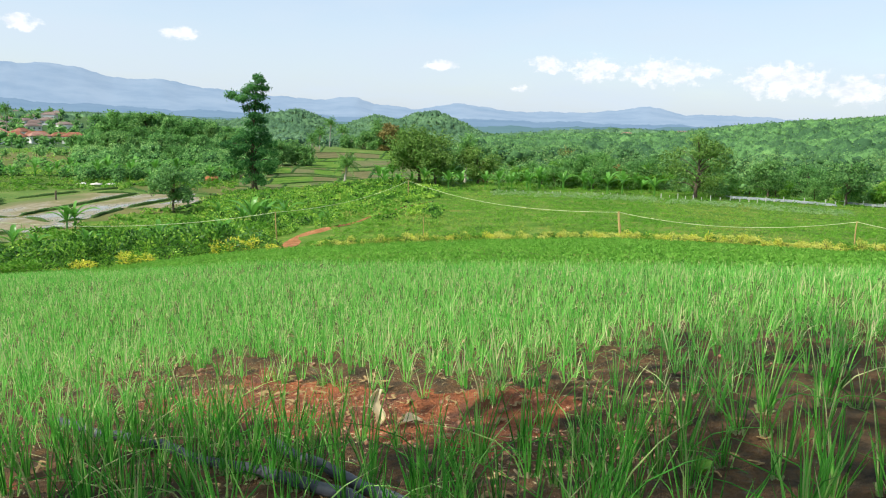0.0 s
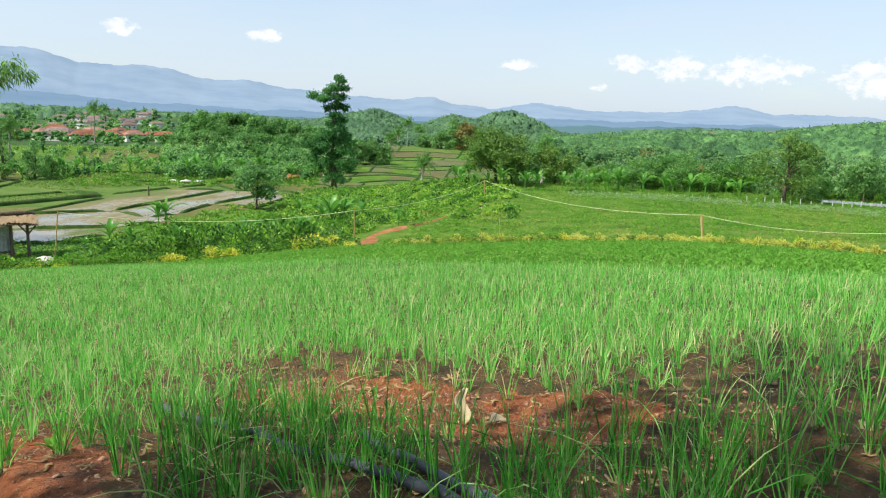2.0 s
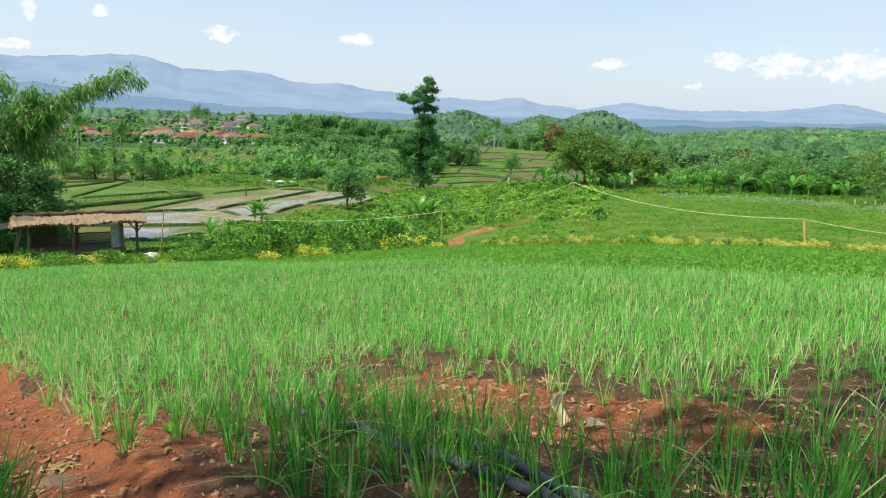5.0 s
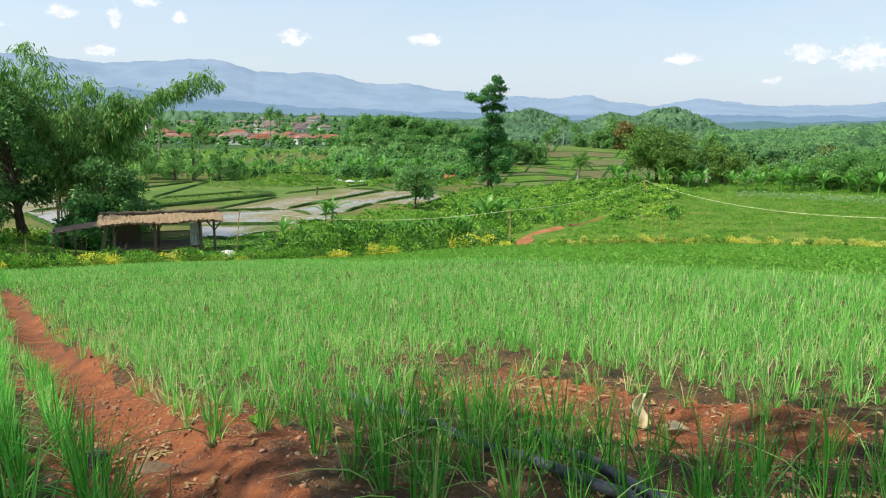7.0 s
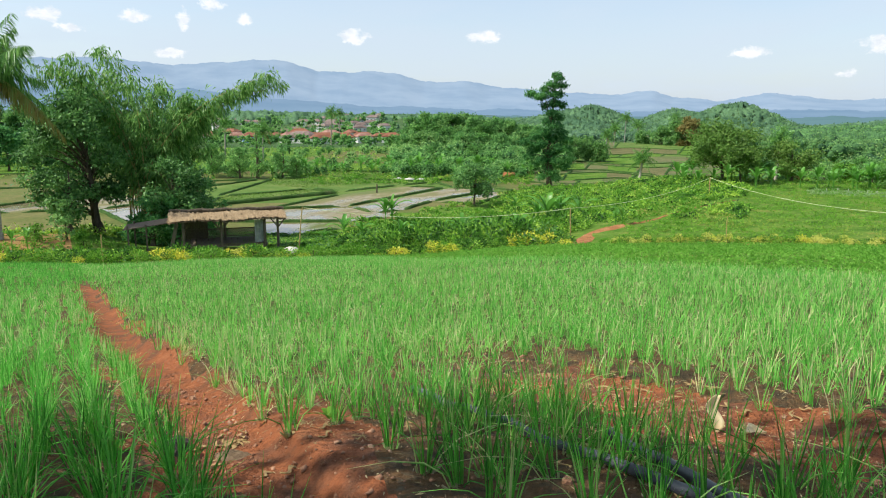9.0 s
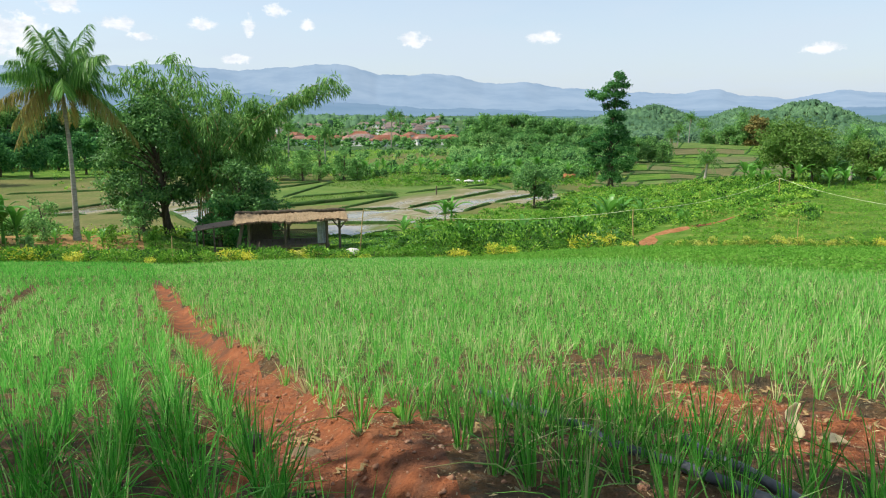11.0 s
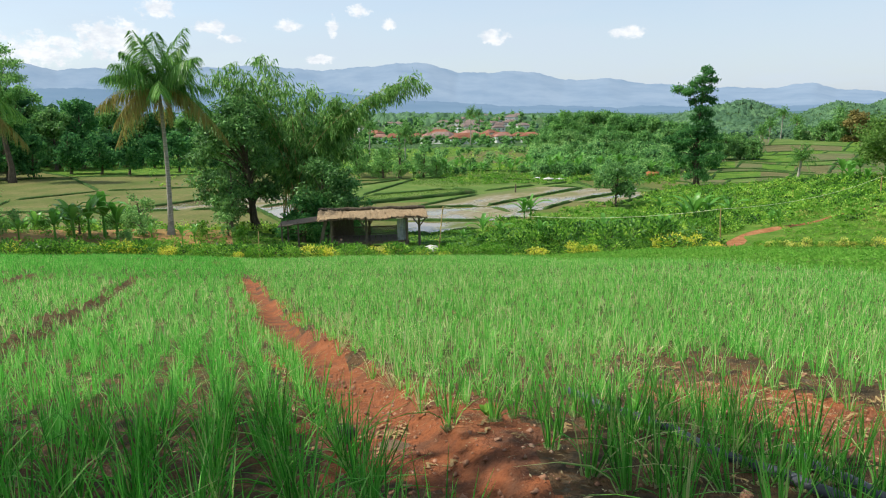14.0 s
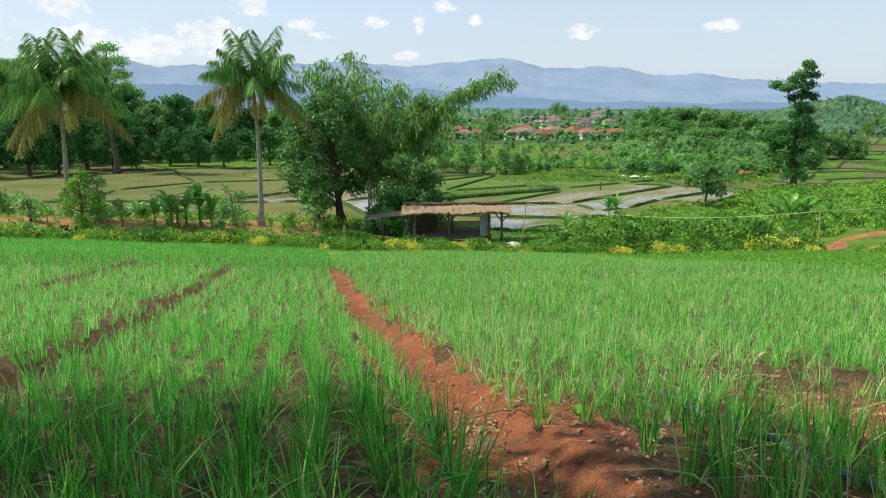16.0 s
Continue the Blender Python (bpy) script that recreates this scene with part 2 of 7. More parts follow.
M_PALESTONE = surface("pale_stone", [(0.3, (0.139, 0.092, 0.053)), (0.55, (0.222, 0.152, 0.090)), (0.8, (0.278, 0.196, 0.117))], 3.0, 0.9, 0.6)
M_CLOD = surface("dry_clod", [(0.3, (0.24, 0.115, 0.065)), (0.5, (0.36, 0.19, 0.11)), (0.7, (0.46, 0.30, 0.20))], 1.2, 0.95, 0.6)
M_MULCH = surface("mulch_film", [(0.3, (0.15, 0.18, 0.165)), (0.5, (0.21, 0.24, 0.225)), (0.7, (0.29, 0.31, 0.30))], 1.0, 0.6, 0.2)
M_NET = surface("pale_net", [(0.3, (0.389, 0.420, 0.344)), (0.7, (0.605, 0.600, 0.516))], 3.0, 0.7, 0.1)

M_ONION = foliage("onion_leaf", [(0.08, (0.030, 0.165, 0.021)), (0.38, (0.108, 0.425, 0.050)), (0.70, (0.215, 0.600, 0.095)), (0.88, (0.380, 0.650, 0.170)), (1.0, (0.720, 0.690, 0.360))], 0.8, 0.40, 0.42, 0.22, 0.25)
M_LUSH = foliage("lush_onion_leaf", [(0.08, (0.029, 0.177, 0.020)), (0.40, (0.101, 0.428, 0.047)), (0.74, (0.193, 0.578, 0.090)), (0.92, (0.363, 0.642, 0.168)), (1.0, (0.682, 0.685, 0.336))], 0.8, 0.45, 0.42, 0.24, 0.2)
M_TIP = foliage("dry_leaf_tip", [(0.0, (0.36, 0.44, 0.15)), (0.5, (0.60, 0.58, 0.27)), (1.0, (0.80, 0.72, 0.42))], 1.0, 0.6, 0.35)
M_NECK = foliage("onion_neck", [(0.0, (0.22, 0.38, 0.12)), (0.5, (0.40, 0.46, 0.20)), (1.0, (0.52, 0.38, 0.26))], 6.0, 0.5, 0.3)
M_DEADLEAF = foliage("dead_leaf", [(0.0, (0.16, 0.10, 0.05)), (0.5, (0.34, 0.25, 0.12)), (1.0, (0.58, 0.48, 0.26))], 2.0, 0.7, 0.2)
M_HUSK = foliage("dry_husk", [(0.0, (0.50, 0.40, 0.20)), (0.5, (0.68, 0.58, 0.34)), (1.0, (0.80, 0.74, 0.54))], 9.0, 0.7, 0.4, 0.6, 0.1)
M_LOW = foliage("groundnut_leaf", [(0.0, (0.032, 0.112, 0.011)), (0.45, (0.105, 0.283, 0.024)), (0.8, (0.222, 0.417, 0.058)), (1.0, (0.419, 0.406, 0.110))], 0.22, 0.55, 0.36, 0.5, 0.15, 0.6, 0.4)
M_BLADE = foliage("grass_blade", [(0.0, (0.055, 0.185, 0.016)), (0.4, (0.110, 0.295, 0.028)), (0.7, (0.176, 0.365, 0.045)), (1.0, (0.341, 0.340, 0.090))], 0.12, 0.6, 0.4, 0.75, 0.08)
M_LOWCROP = foliage("low_crop_leaf", [(0.0, (0.085, 0.245, 0.022)), (0.5, (0.135, 0.335, 0.040)), (1.0, (0.22, 0.42, 0.075))], 0.5, 0.6, 0.4, 0.4, 0.08)
M_BUSH = foliage("bush_leaf", [(0.0, (0.017, 0.057, 0.011)), (0.4, (0.068, 0.198, 0.024)), (0.72, (0.215, 0.440, 0.048)), (1.0, (0.370, 0.545, 0.072))], 0.45, 0.45, 0.36, 0.4, 0.2, 0.7, 0.85)
M_YELLOW = foliage("yellow_leaf", [(0.0, (0.09, 0.22, 0.02)), (0.26, (0.30, 0.43, 0.04)), (0.48, (0.66, 0.63, 0.06)), (1.0, (0.86, 0.78, 0.16))], 0.9, 0.5, 0.3, 0.3)
M_PALE = foliage("pale_leaf", [(0.0, (0.101, 0.201, 0.022)), (0.30, (0.350, 0.413, 0.055)), (0.6, (0.607, 0.604, 0.132)), (1.0, (0.736, 0.731, 0.220))], 0.6, 0.5, 0.3, 0.3)
M_DARKTREE = foliage("dark_tree_leaf", [(0.0, (0.028, 0.087, 0.034)), (0.5, (0.059, 0.190, 0.054)), (1.0, (0.147, 0.351, 0.093))], 0.15, 0.75, 0.4, 0.3, 0.03, 0.13, 0.6)
M_DARKLEAF = foliage("glossy_dark_leaf", [(0.0, (0.034, 0.095, 0.030)), (0.5, (0.081, 0.201, 0.053)), (1.0, (0.211, 0.416, 0.112))], 0.5, 0.45, 0.3)
M_MIDTREE = foliage("mid_tree_leaf", [(0.0, (0.041, 0.111, 0.035)), (0.5, (0.101, 0.244, 0.062)), (1.0, (0.245, 0.442, 0.121))], 0.5, 0.5, 0.38)
M_TREE = foliage("tree_leaf", [(0.0, (0.046, 0.122, 0.034)), (0.5, (0.122, 0.290, 0.069)), (1.0, (0.278, 0.488, 0.139))], 0.12, 0.65, 0.45, 0.35, 0.06, 0.18, 0.55)
M_OLIVE = foliage("olive_tree_leaf", [(0.0, (0.048, 0.115, 0.019)), (0.5, (0.120, 0.241, 0.042)), (1.0, (0.240, 0.356, 0.084))], 0.15, 0.5, 0.34)
M_LIGHTTREE = foliage("light_tree_leaf", [(0.0, (0.048, 0.126, 0.040)), (0.5, (0.138, 0.324, 0.086)), (1.0, (0.343, 0.536, 0.182))], 0.10, 0.65, 0.5, 0.35, 0.06, 0.16, 0.6)
M_BAMLEAF = foliage("bamboo_leaf", [(0.0, (0.047, 0.128, 0.028)), (0.5, (0.125, 0.284, 0.061)), (1.0, (0.344, 0.556, 0.154))], 0.6, 0.45, 0.40)
M_PALMLEAF = foliage("palm_leaf", [(0.0, (0.031, 0.116, 0.021)), (0.5, (0.093, 0.248, 0.042)), (1.0, (0.232, 0.434, 0.084))], 0.3, 0.35, 0.25)
M_PALMDRY = foliage("dry_palm_leaf", [(0.0, (0.141, 0.126, 0.038)), (0.5, (0.282, 0.231, 0.062)), (1.0, (0.211, 0.315, 0.081))], 0.3, 0.6, 0.3)
M_BANANA = foliage("banana_leaf", [(0.0, (0.027, 0.114, 0.018)), (0.5, (0.083, 0.270, 0.035)), (1.0, (0.263, 0.516, 0.094))], 0.3, 0.35, 0.35, 0.35, 0.3)
# distant woods: haze put into the leaf colours as paler, bluer greens
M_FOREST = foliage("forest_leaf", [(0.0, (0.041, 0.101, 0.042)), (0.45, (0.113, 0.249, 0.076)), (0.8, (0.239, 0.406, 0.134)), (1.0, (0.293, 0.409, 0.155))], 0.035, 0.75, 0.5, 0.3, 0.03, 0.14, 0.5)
M_HAZYRIDGE = foliage("hazy_ridge_leaf", [(0.0, (0.061, 0.129, 0.078)), (0.5, (0.140, 0.258, 0.124)), (1.0, (0.253, 0.379, 0.195))], 0.015, 0.75, 0.5, 0.3, 0.03, 0.10, 0.45)
M_HAZYFOREST = foliage("hazy_far_leaf", [(0.0, (0.061, 0.130, 0.067)), (0.5, (0.118, 0.223, 0.103)), (1.0, (0.184, 0.304, 0.133))], 0.008, 0.8, 0.5, 0.3, 0.02, 0.07, 0.4)
M_RUST = foliage("rust_leaf", [(0.0, (0.061, 0.103, 0.023)), (0.45, (0.184, 0.155, 0.038)), (1.0, (0.352, 0.290, 0.099))], 0.3, 0.6, 0.2)
M_PALECROP = foliage("pale_crop_leaf", [(0.0, (0.14, 0.27, 0.09)), (0.5, (0.22, 0.36, 0.14)), (1.0, (0.32, 0.44, 0.21))], 0.3, 0.5, 0.3)
M_RICE = foliage("rice_leaf", [(0.0, (0.074, 0.162, 0.022)), (0.5, (0.134, 0.257, 0.039)), (1.0, (0.244, 0.344, 0.078))], 0.1, 0.5, 0.3)
M_MOUNT = distance_haze("far_mountain", (0.192, 0.270, 0.365), (0.268, 0.340, 0.425), 0.9)
M_LOWHILL = distance_haze("far_low_hill", (0.088, 0.165, 0.185), (0.125, 0.215, 0.225), 0.85)
M_MOUNT2 = distance_haze("far_foothill", (0.135, 0.215, 0.305), (0.175, 0.255, 0.345), 0.85)


def canopy(name, stops, scale=0.9, cell=0.0):
    """The leafy mass of a distant crown: mottled tone and deep relief."""
    mt, n, l, p = nodes_of(name)
    f1, f2, f3 = noise_fac(n, l, scale, 5, 0.65), noise_fac(n, l, scale * 3.5, 4, 0.7), noise_fac(n, l, 0.03, 3)
    m1, m2 = n.new("ShaderNodeMath"), n.new("ShaderNodeMath")
    m1.operation = m2.operation = "MULTIPLY_ADD"
    l.new(f3, m1.inputs[0])
    m1.inputs[1].default_value = 0.9
    l.new(f1, m1.inputs[2])
    l.new(m1.outputs[0], m2.inputs[0])
    # offset towards the dark stops puts the crown's inner shade into its colour
    m2.inputs[1].default_value, m2.inputs[2].default_value = 1.2, -0.97
    r = ramp(n, stops)
    l.new(by_crown(n, l, m2.outputs[0], cell, 0.45) if cell else m2.outputs[0], r.inputs[0])
    l.new(r.outputs[0], p.inputs["Base Color"])
    p.inputs["Roughness"].default_value, p.inputs["Specular IOR Level"].default_value = 0.8, 0.08
    b = n.new("ShaderNodeBump")
    b.inputs["Strength"].default_value, b.inputs["Distance"].default_value = 0.7, 0.3
    l.new(f2, b.inputs["Height"])
    l.new(b.outputs[0], p.inputs["Normal"])
    return mt


def stops_of(mt):
    for q in mt.node_tree.nodes:
        if q.type == "VALTORGB":
            return [(e.position, tuple(e.color)[:3]) for e in q.color_ramp.elements]


CELL = {"forest_leaf": 0.14, "hazy_ridge_leaf": 0.10, "hazy_far_leaf": 0.07, "light_tree_leaf": 0.16, "dark_tree_leaf": 0.13, "tree_leaf": 0.18}
CANOPY = {m_.name: canopy(m_.name + "_canopy", stops_of(m_), 0.9, CELL.get(m_.name, 0)) for m_ in (M_DARKTREE, M_LIGHTTREE, M_FOREST, M_HAZYRIDGE, M_HAZYFOREST, M_TREE, M_RUST)}


def water_material(name, mud, wet, scale=0.10):
    """Muddy paddy water: still and glossy in patches, mud and algae between."""
    mt, n, l, p = nodes_of(name)
    f = noise_fac(n, l, scale, 6, 0.62, (1.0, 0.45, 1.0))
    r = ramp(n, [(0.36, mud), (0.5, tuple(c * 1.3 for c in mud)), (0.62, (0.12, 0.15, 0.05)), (0.8, (0.20, 0.16, 0.08))])
    l.new(f, r.inputs[0])
    l.new(r.outputs[0], p.inputs["Base Color"])
    q = ramp(n, [(wet - .04, (0.04, 0.04, 0.04)), (wet + .08, (0.6, 0.6, 0.6))])
    l.new(f, q.inputs[0])
    l.new(q.outputs[0], p.inputs["Roughness"])
    sp = ramp(n, [(wet - .04, (0.5, 0.5, 0.5)), (wet + .08, (0.03, 0.03, 0.03))])
    l.new(f, sp.inputs[0])
    l.new(sp.outputs[0], p.inputs["Specular IOR Level"])
    p.inputs["IOR"].default_value = 1.33
    b = n.new("ShaderNodeBump")
    b.inputs["Strength"].default_value, b.inputs["Distance"].default_value = 0.05, 0.02
    l.new(noise_fac(n, l, 3.0, 3), b.inputs["Height"])
    l.new(b.outputs[0], p.inputs["Normal"])
    return mt


M_WATER = water_material("muddy_water", (0.176, 0.150, 0.080), 0.455)
M_BRIGHTWATER = water_material("bright_water", (0.20, 0.155, 0.10), 0.56, 0.14)
M_MUD = surface("paddy_mud", [(0.3, (0.062, 0.102, 0.018)), (0.46, (0.106, 0.124, 0.032)), (0.58, (0.148, 0.141, 0.049)), (0.72, (0.079, 0.130, 0.024))], 0.11, 0.9, 0.4, 20, dist=0.05)
M_TERRACE = surface("terrace_earth", [(0.3, (0.055, 0.102, 0.023)), (0.46, (0.098, 0.119, 0.040)), (0.60, (0.136, 0.135, 0.057)), (0.72, (0.071, 0.127, 0.030))], 0.09, 0.9, 0.5, 16, dist=0.08)
M_PLANTED = surface("rice_bed", [(0.3, (0.063, 0.117, 0.022)), (0.5, (0.098, 0.166, 0.032)), (0.7, (0.153, 0.183, 0.053))], 0.2, 0.95, 0.5, 20, dist=0.05)


# ---- mesh helpers ----
def mesh_np(name, v, f, mat=None, smooth=False):
    """A mesh from an array of points and one or more arrays of faces."""
    me = bpy.data.meshes.new(name)
    v = np.asarray(v, np.float32).reshape(-1, 3)
    fs = [np.asarray(q, np.int32) for q in (f if isinstance(f, list) else [f]) if len(q)]
    loops = np.concatenate([q.ravel() for q in fs])
    sizes = np.concatenate([np.full(len(q), q.shape[1], np.int32) for q in fs])
    starts = np.concatenate([[0], np.cumsum(sizes)[:-1]]).astype(np.int32)
    me.vertices.add(len(v))
    me.vertices.foreach_set("co", v.ravel())
    me.loops.add(len(loops))
    me.loops.foreach_set("vertex_index", loops)
    me.polygons.add(len(sizes))
    me.polygons.foreach_set("loop_start", starts)
    me.update(calc_edges=True)
    me.validate()
    if smooth:
        me.polygons.foreach_set("use_smooth", np.ones(len(me.polygons), bool))
    if mat:
        me.materials.append(mat)
    return me


def thing(name, at=(0, 0, 0), rz=0.0, label="", category="", group="", kind=""):
    """An empty at a thing's base, to hold its parts."""
    return tagged(place(new(name), at, rz), label, category, group, kind)


def place(ob, at, rz=0.0):
    ob.matrix_world = pose(*at, 0, 0, rz)
    return ob


def part(name, me, parent, label=""):
    ob = new(name, me)
    ob.parent = parent
    return tagged(ob, label)


def bm_mesh(name, bm, mat, smooth=False):
    me = bpy.data.meshes.new(name)
    bm.to_mesh(me)
    bm.free()
    me.materials.append(mat)
    if smooth:
        for p in me.polygons:
            p.use_smooth = True
    return me


def box(bm, size, at, rot=(0, 0, 0), bevel=0.0):
    m = pose(*at, *rot) @ Matrix.Diagonal((*size, 1))
    made = bmesh.ops.create_cube(bm, size=1, matrix=m)
    if bevel:
        edges = list({e for v in made["verts"] for e in v.link_edges})
        bmesh.ops.bevel(bm, geom=edges, offset=bevel, segments=1, affect="EDGES")


def tube(points, radii, sides=6, cap=True):
    """Points and quads of a tapered tube."""
    p = np.asarray(points, float)
    t = np.gradient(p, axis=0)
    t /= np.linalg.norm(t, axis=1)[:, None] + 1e-9
    ref = np.where(np.abs(t[:, 2:3]) > 0.9, [[1, 0, 0]], [[0, 0, 1]])
    u = np.cross(t, ref)
    u /= np.linalg.norm(u, axis=1)[:, None] + 1e-9
    w = np.cross(t, u)
    a = np.arange(sides) * 2 * np.pi / sides
    r = np.broadcast_to(np.asarray(radii, float), (len(p),))
    v = p[:, None] + r[:, None, None] * (np.cos(a)[None, :, None] * u[:, None] + np.sin(a)[None, :, None] * w[:, None])
    i = np.arange(len(p) - 1)[:, None] * sides
    j = np.arange(sides)[None]
    k = (j + 1) % sides
    f = np.stack([i + j, i + k, i + sides + k, i + sides + j], -1).reshape(-1, 4)
    return v.reshape(-1, 3), f


class Soup:
    """Gathers points and faces of many pieces into one mesh."""

    def __init__(self):
        self.v, self.q, self.t, self.n = [], [], [], 0

    def add(self, v, quads=None, tris=None):
        v = np.asarray(v).reshape(-1, 3)
        if quads is not None and len(quads):
            self.q.append(np.asarray(quads) + self.n)
        if tris is not None and len(tris):
            self.t.append(np.asarray(tris) + self.n)
        self.v.append(v)
        self.n += len(v)
        return self

    def mesh(self, name, mat, smooth=False):
        return mesh_np(name, np.concatenate(self.v), [np.concatenate(q) for q in (self.q, self.t) if q], mat, smooth)


def unit(v):
    return v / (np.linalg.norm(v, axis=-1, keepdims=True) + 1e-9)


def leaves(c, d, size, width, droop=0.0, g=rng, face=None):
    """One kite-shaped leaf at each point c along the way d, its blade turned to face."""
    c, d = np.asarray(c, float), unit(np.asarray(d, float))
    k = len(c)
    up = unit(g.normal(size=(k, 3)) + [0, 0, 1.2]) if face is None else unit(face + g.normal(size=(k, 3)) * 0.35)
    side = unit(np.cross(d, up))
    size = np.broadcast_to(size, (k,))[:, None]
    width = np.broadcast_to(width, (k,))[:, None]
    mid = c + d * size * 0.45
    tip = c + d * size - np.array([0, 0, 1.0]) * size * droop
    v = np.stack([c, mid + side * width / 2, tip, mid - side * width / 2], 1)
    return v.reshape(-1, 3), np.arange(4 * k).reshape(k, 4)


def ball(g, k):
    """Points spread in a unit ball, denser towards its skin."""
    d = unit(g.normal(size=(k, 3)))
    return d * (g.random((k, 1)) ** 0.22)


# ---- lie of the land ----
ROW_AZ = -51.0
RA = np.array([math.sin(radians(ROW_AZ)), math.cos(radians(ROW_AZ))])   # along the beds
RP = np.array([RA[1], -RA[0]])                                          # across the beds
EDGE_AZ = [-110, -90, -72, -63.4, -49, -35.5, -25, -12.6, -3.5, 14.4, 30, 50, 80]
EDGE_EL = [5.5, 7.0, 8.28, 9.35, 10.9, 11.3, 11.3, 10.3, 9.8, 8.66, 8.13, 6.0, 3.0]
EDGE = 40.0


def smooth01(a, b, x):
    t = np.clip((x - a) / (b - a), 0, 1)
    return t * t * (3 - 2 * t)


# furrows between the beds: place across, half width, depth, where they begin and end along the beds
FURROWS = [(0.28, 0.26, 0.13, -9, 20.6), (-2.5, 0.20, 0.14, -9, 19.0), (-5.0, 0.20, 0.12, 13, 20.0), (2.75, 0.42, 0.06, 1.7, 4.8), (-.65, .25, .05, 30, 31.8), (-2.1, .22, .05, 30.6, 32.0), (-3.5, .22, .05, 32.4, 33.8)]


def middle_of(c, a):
    """The path swings a little and widens towards its mouth; the other furrows run straight."""
    return np.interp(a, [3, 5, 7, 9, 20], [.43, .43, .36, .24, .18]) if c == .28 else c + 0 * a


def slim(a):
    """Beds close in on the furrows farther down the slope."""
    return np.interp(a, [4, 9, 20, 29, 30], [1.0, .85, .6, .6, 1.0])


# wooded hills: distance, depth, bearings and the elevation of the crest
HILLS = [(620, 80, [-22, -17, -15, -13, -12, -11.3, -10.3, -8.6, -7.3, -6, -4.5], [-.95, -.6, 0, .40, .66, .78, .54, -.2, -.7, -.85, -.95]),
         (560, 75, [-7.5, -6, -4.6, -3.4, -2.1, -.8, .6, 1.8, 2.95, 4.1, 5.5], [-1.05, -.75, -.3, .25, .72, 1.0, .62, .07, -.6, -.85, -1.05]),
         (900, 90, [-8, -6.5, -5.3, -3.7, -2, 0], [-.65, .1, .45, .2, -.3, -.65])]


def wave(x, y, s, o):
    return np.sin(x * s + o) * np.cos(y * s * 1.13 - o * 2) + 0.5 * np.sin((x + y) * s * 2.1 + o * 3) * np.cos((x - y) * s * 1.7)


def land(x, y):
    """Height of the ground at x, y."""
    x, y = np.asarray(x, float), np.asarray(y, float)
    d, az = np.hypot(x, y), np.degrees(np.arctan2(x, y))
    tilt = np.radians(az - ROW_AZ)
    near = 0.185 * np.cos(tilt) + 0.06 * np.sin(tilt)
    el = np.interp(az, EDGE_AZ, EDGE_EL)
    far = np.tan(np.radians(el)) - 0.93 / EDGE
    behind = smooth01(95, 125, np.abs(az + 22))
    far = far * (1 - behind) + near * behind
    k = smooth01(3, 26, d)
    dd = np.minimum(d, EDGE + 2)
    field = EYE - 0.93 - dd * (near * (1 - k) + far * k)
    left = 1 - smooth01(-50, -44, az)
    right = smooth01(-17, -11, az)
    # bank, paddy floor and the plateau beyond the hedge
    drop = smooth01(43, 56, d) * (1 - left) + smooth01(52, 60, d) * left
    valley = field * (1 - drop)
    shelf = field + (0.7 + 1.5 * smooth01(-12.5, -3.5, az) - field) * smooth01(43, 66, d)
    shelf = shelf * (1 - smooth01(84, 100, d))
    low = valley * (1 - right) + shelf * right
    h = np.where(d < EDGE, field, low)
    h = h * (1 - behind) + field * behind
    # the valley floor falls away, with wooded rises beyond it
    h = h - 5.5 * smooth01(150, 400, d) * (1 - smooth01(2, 14, az)) * (1 - behind)
    h = h + 6.2 * smooth01(380, 760, d) * (1 - smooth01(-24, -16, az)) * (1 - behind)
    h = h + 18.5 * smooth01(150, 520, d) * smooth01(13, 34, az) * (1 - behind)
    h = h - 10 * smooth01(600, 950, d) * smooth01(-1, 3, az) * (1 - smooth01(10, 15, az))
    for hd, hl, bearing, crest_el in HILLS:
        top = EYE + hd * np.tan(np.radians(np.interp(az, bearing, crest_el))) + 1.0
        h = h + np.maximum(top, 0) * np.exp(-((d - hd) / hl) ** 2) * (1 - behind)
    h = h + 5 * np.exp(-(np.radians(az + 24) * d / 60) ** 2 - ((d - 700) / 150) ** 2)
    a, p = x * RA[0] + y * RA[1], x * RP[0] + y * RP[1]
    inside = (1 - smooth01(34, 38, d))
    for c, w, deep, a0, a1 in FURROWS:
        w = w * slim(a)
        q = np.abs(p - middle_of(c, a) - 0.05 * np.sin(a * 1.3 + c))
        fade = (1 - smooth01(a1 - 1, a1 + 1, a)) * smooth01(a0 - 1, a0 + 1, a) if c != 2.75 else 1 - smooth01(4.0, 6.0, a)
        h = h - inside * fade * deep * (1 - smooth01(w * 0.55, w * 1.5, q))
    h = h + (0.009 * wave(x, y, 9.3, 3) + 0.006 * wave(x, y, 21.0, 4) + 0.004 * wave(x, y, 39.0, 5)) * (1 - smooth01(4, 9, d))
    h = h + 0.012 * wave(x, y, 4.1, 1) * (1 - smooth01(10, 20, d)) + 0.05 * wave(x, y, 0.35, 2) * smooth01(10, 40, d) * (1 - smooth01(52, 58, d) * (1 - right)) * (1 - smooth01(86, 97, d))
    return h


def gz(x, y):
    return float(land(x, y))


def polar(az, d):
    return d * math.sin(radians(az)), d * math.cos(radians(az))


def on_land(az, d):
    x, y = polar(az, d)
    return x, y, gz(x, y)


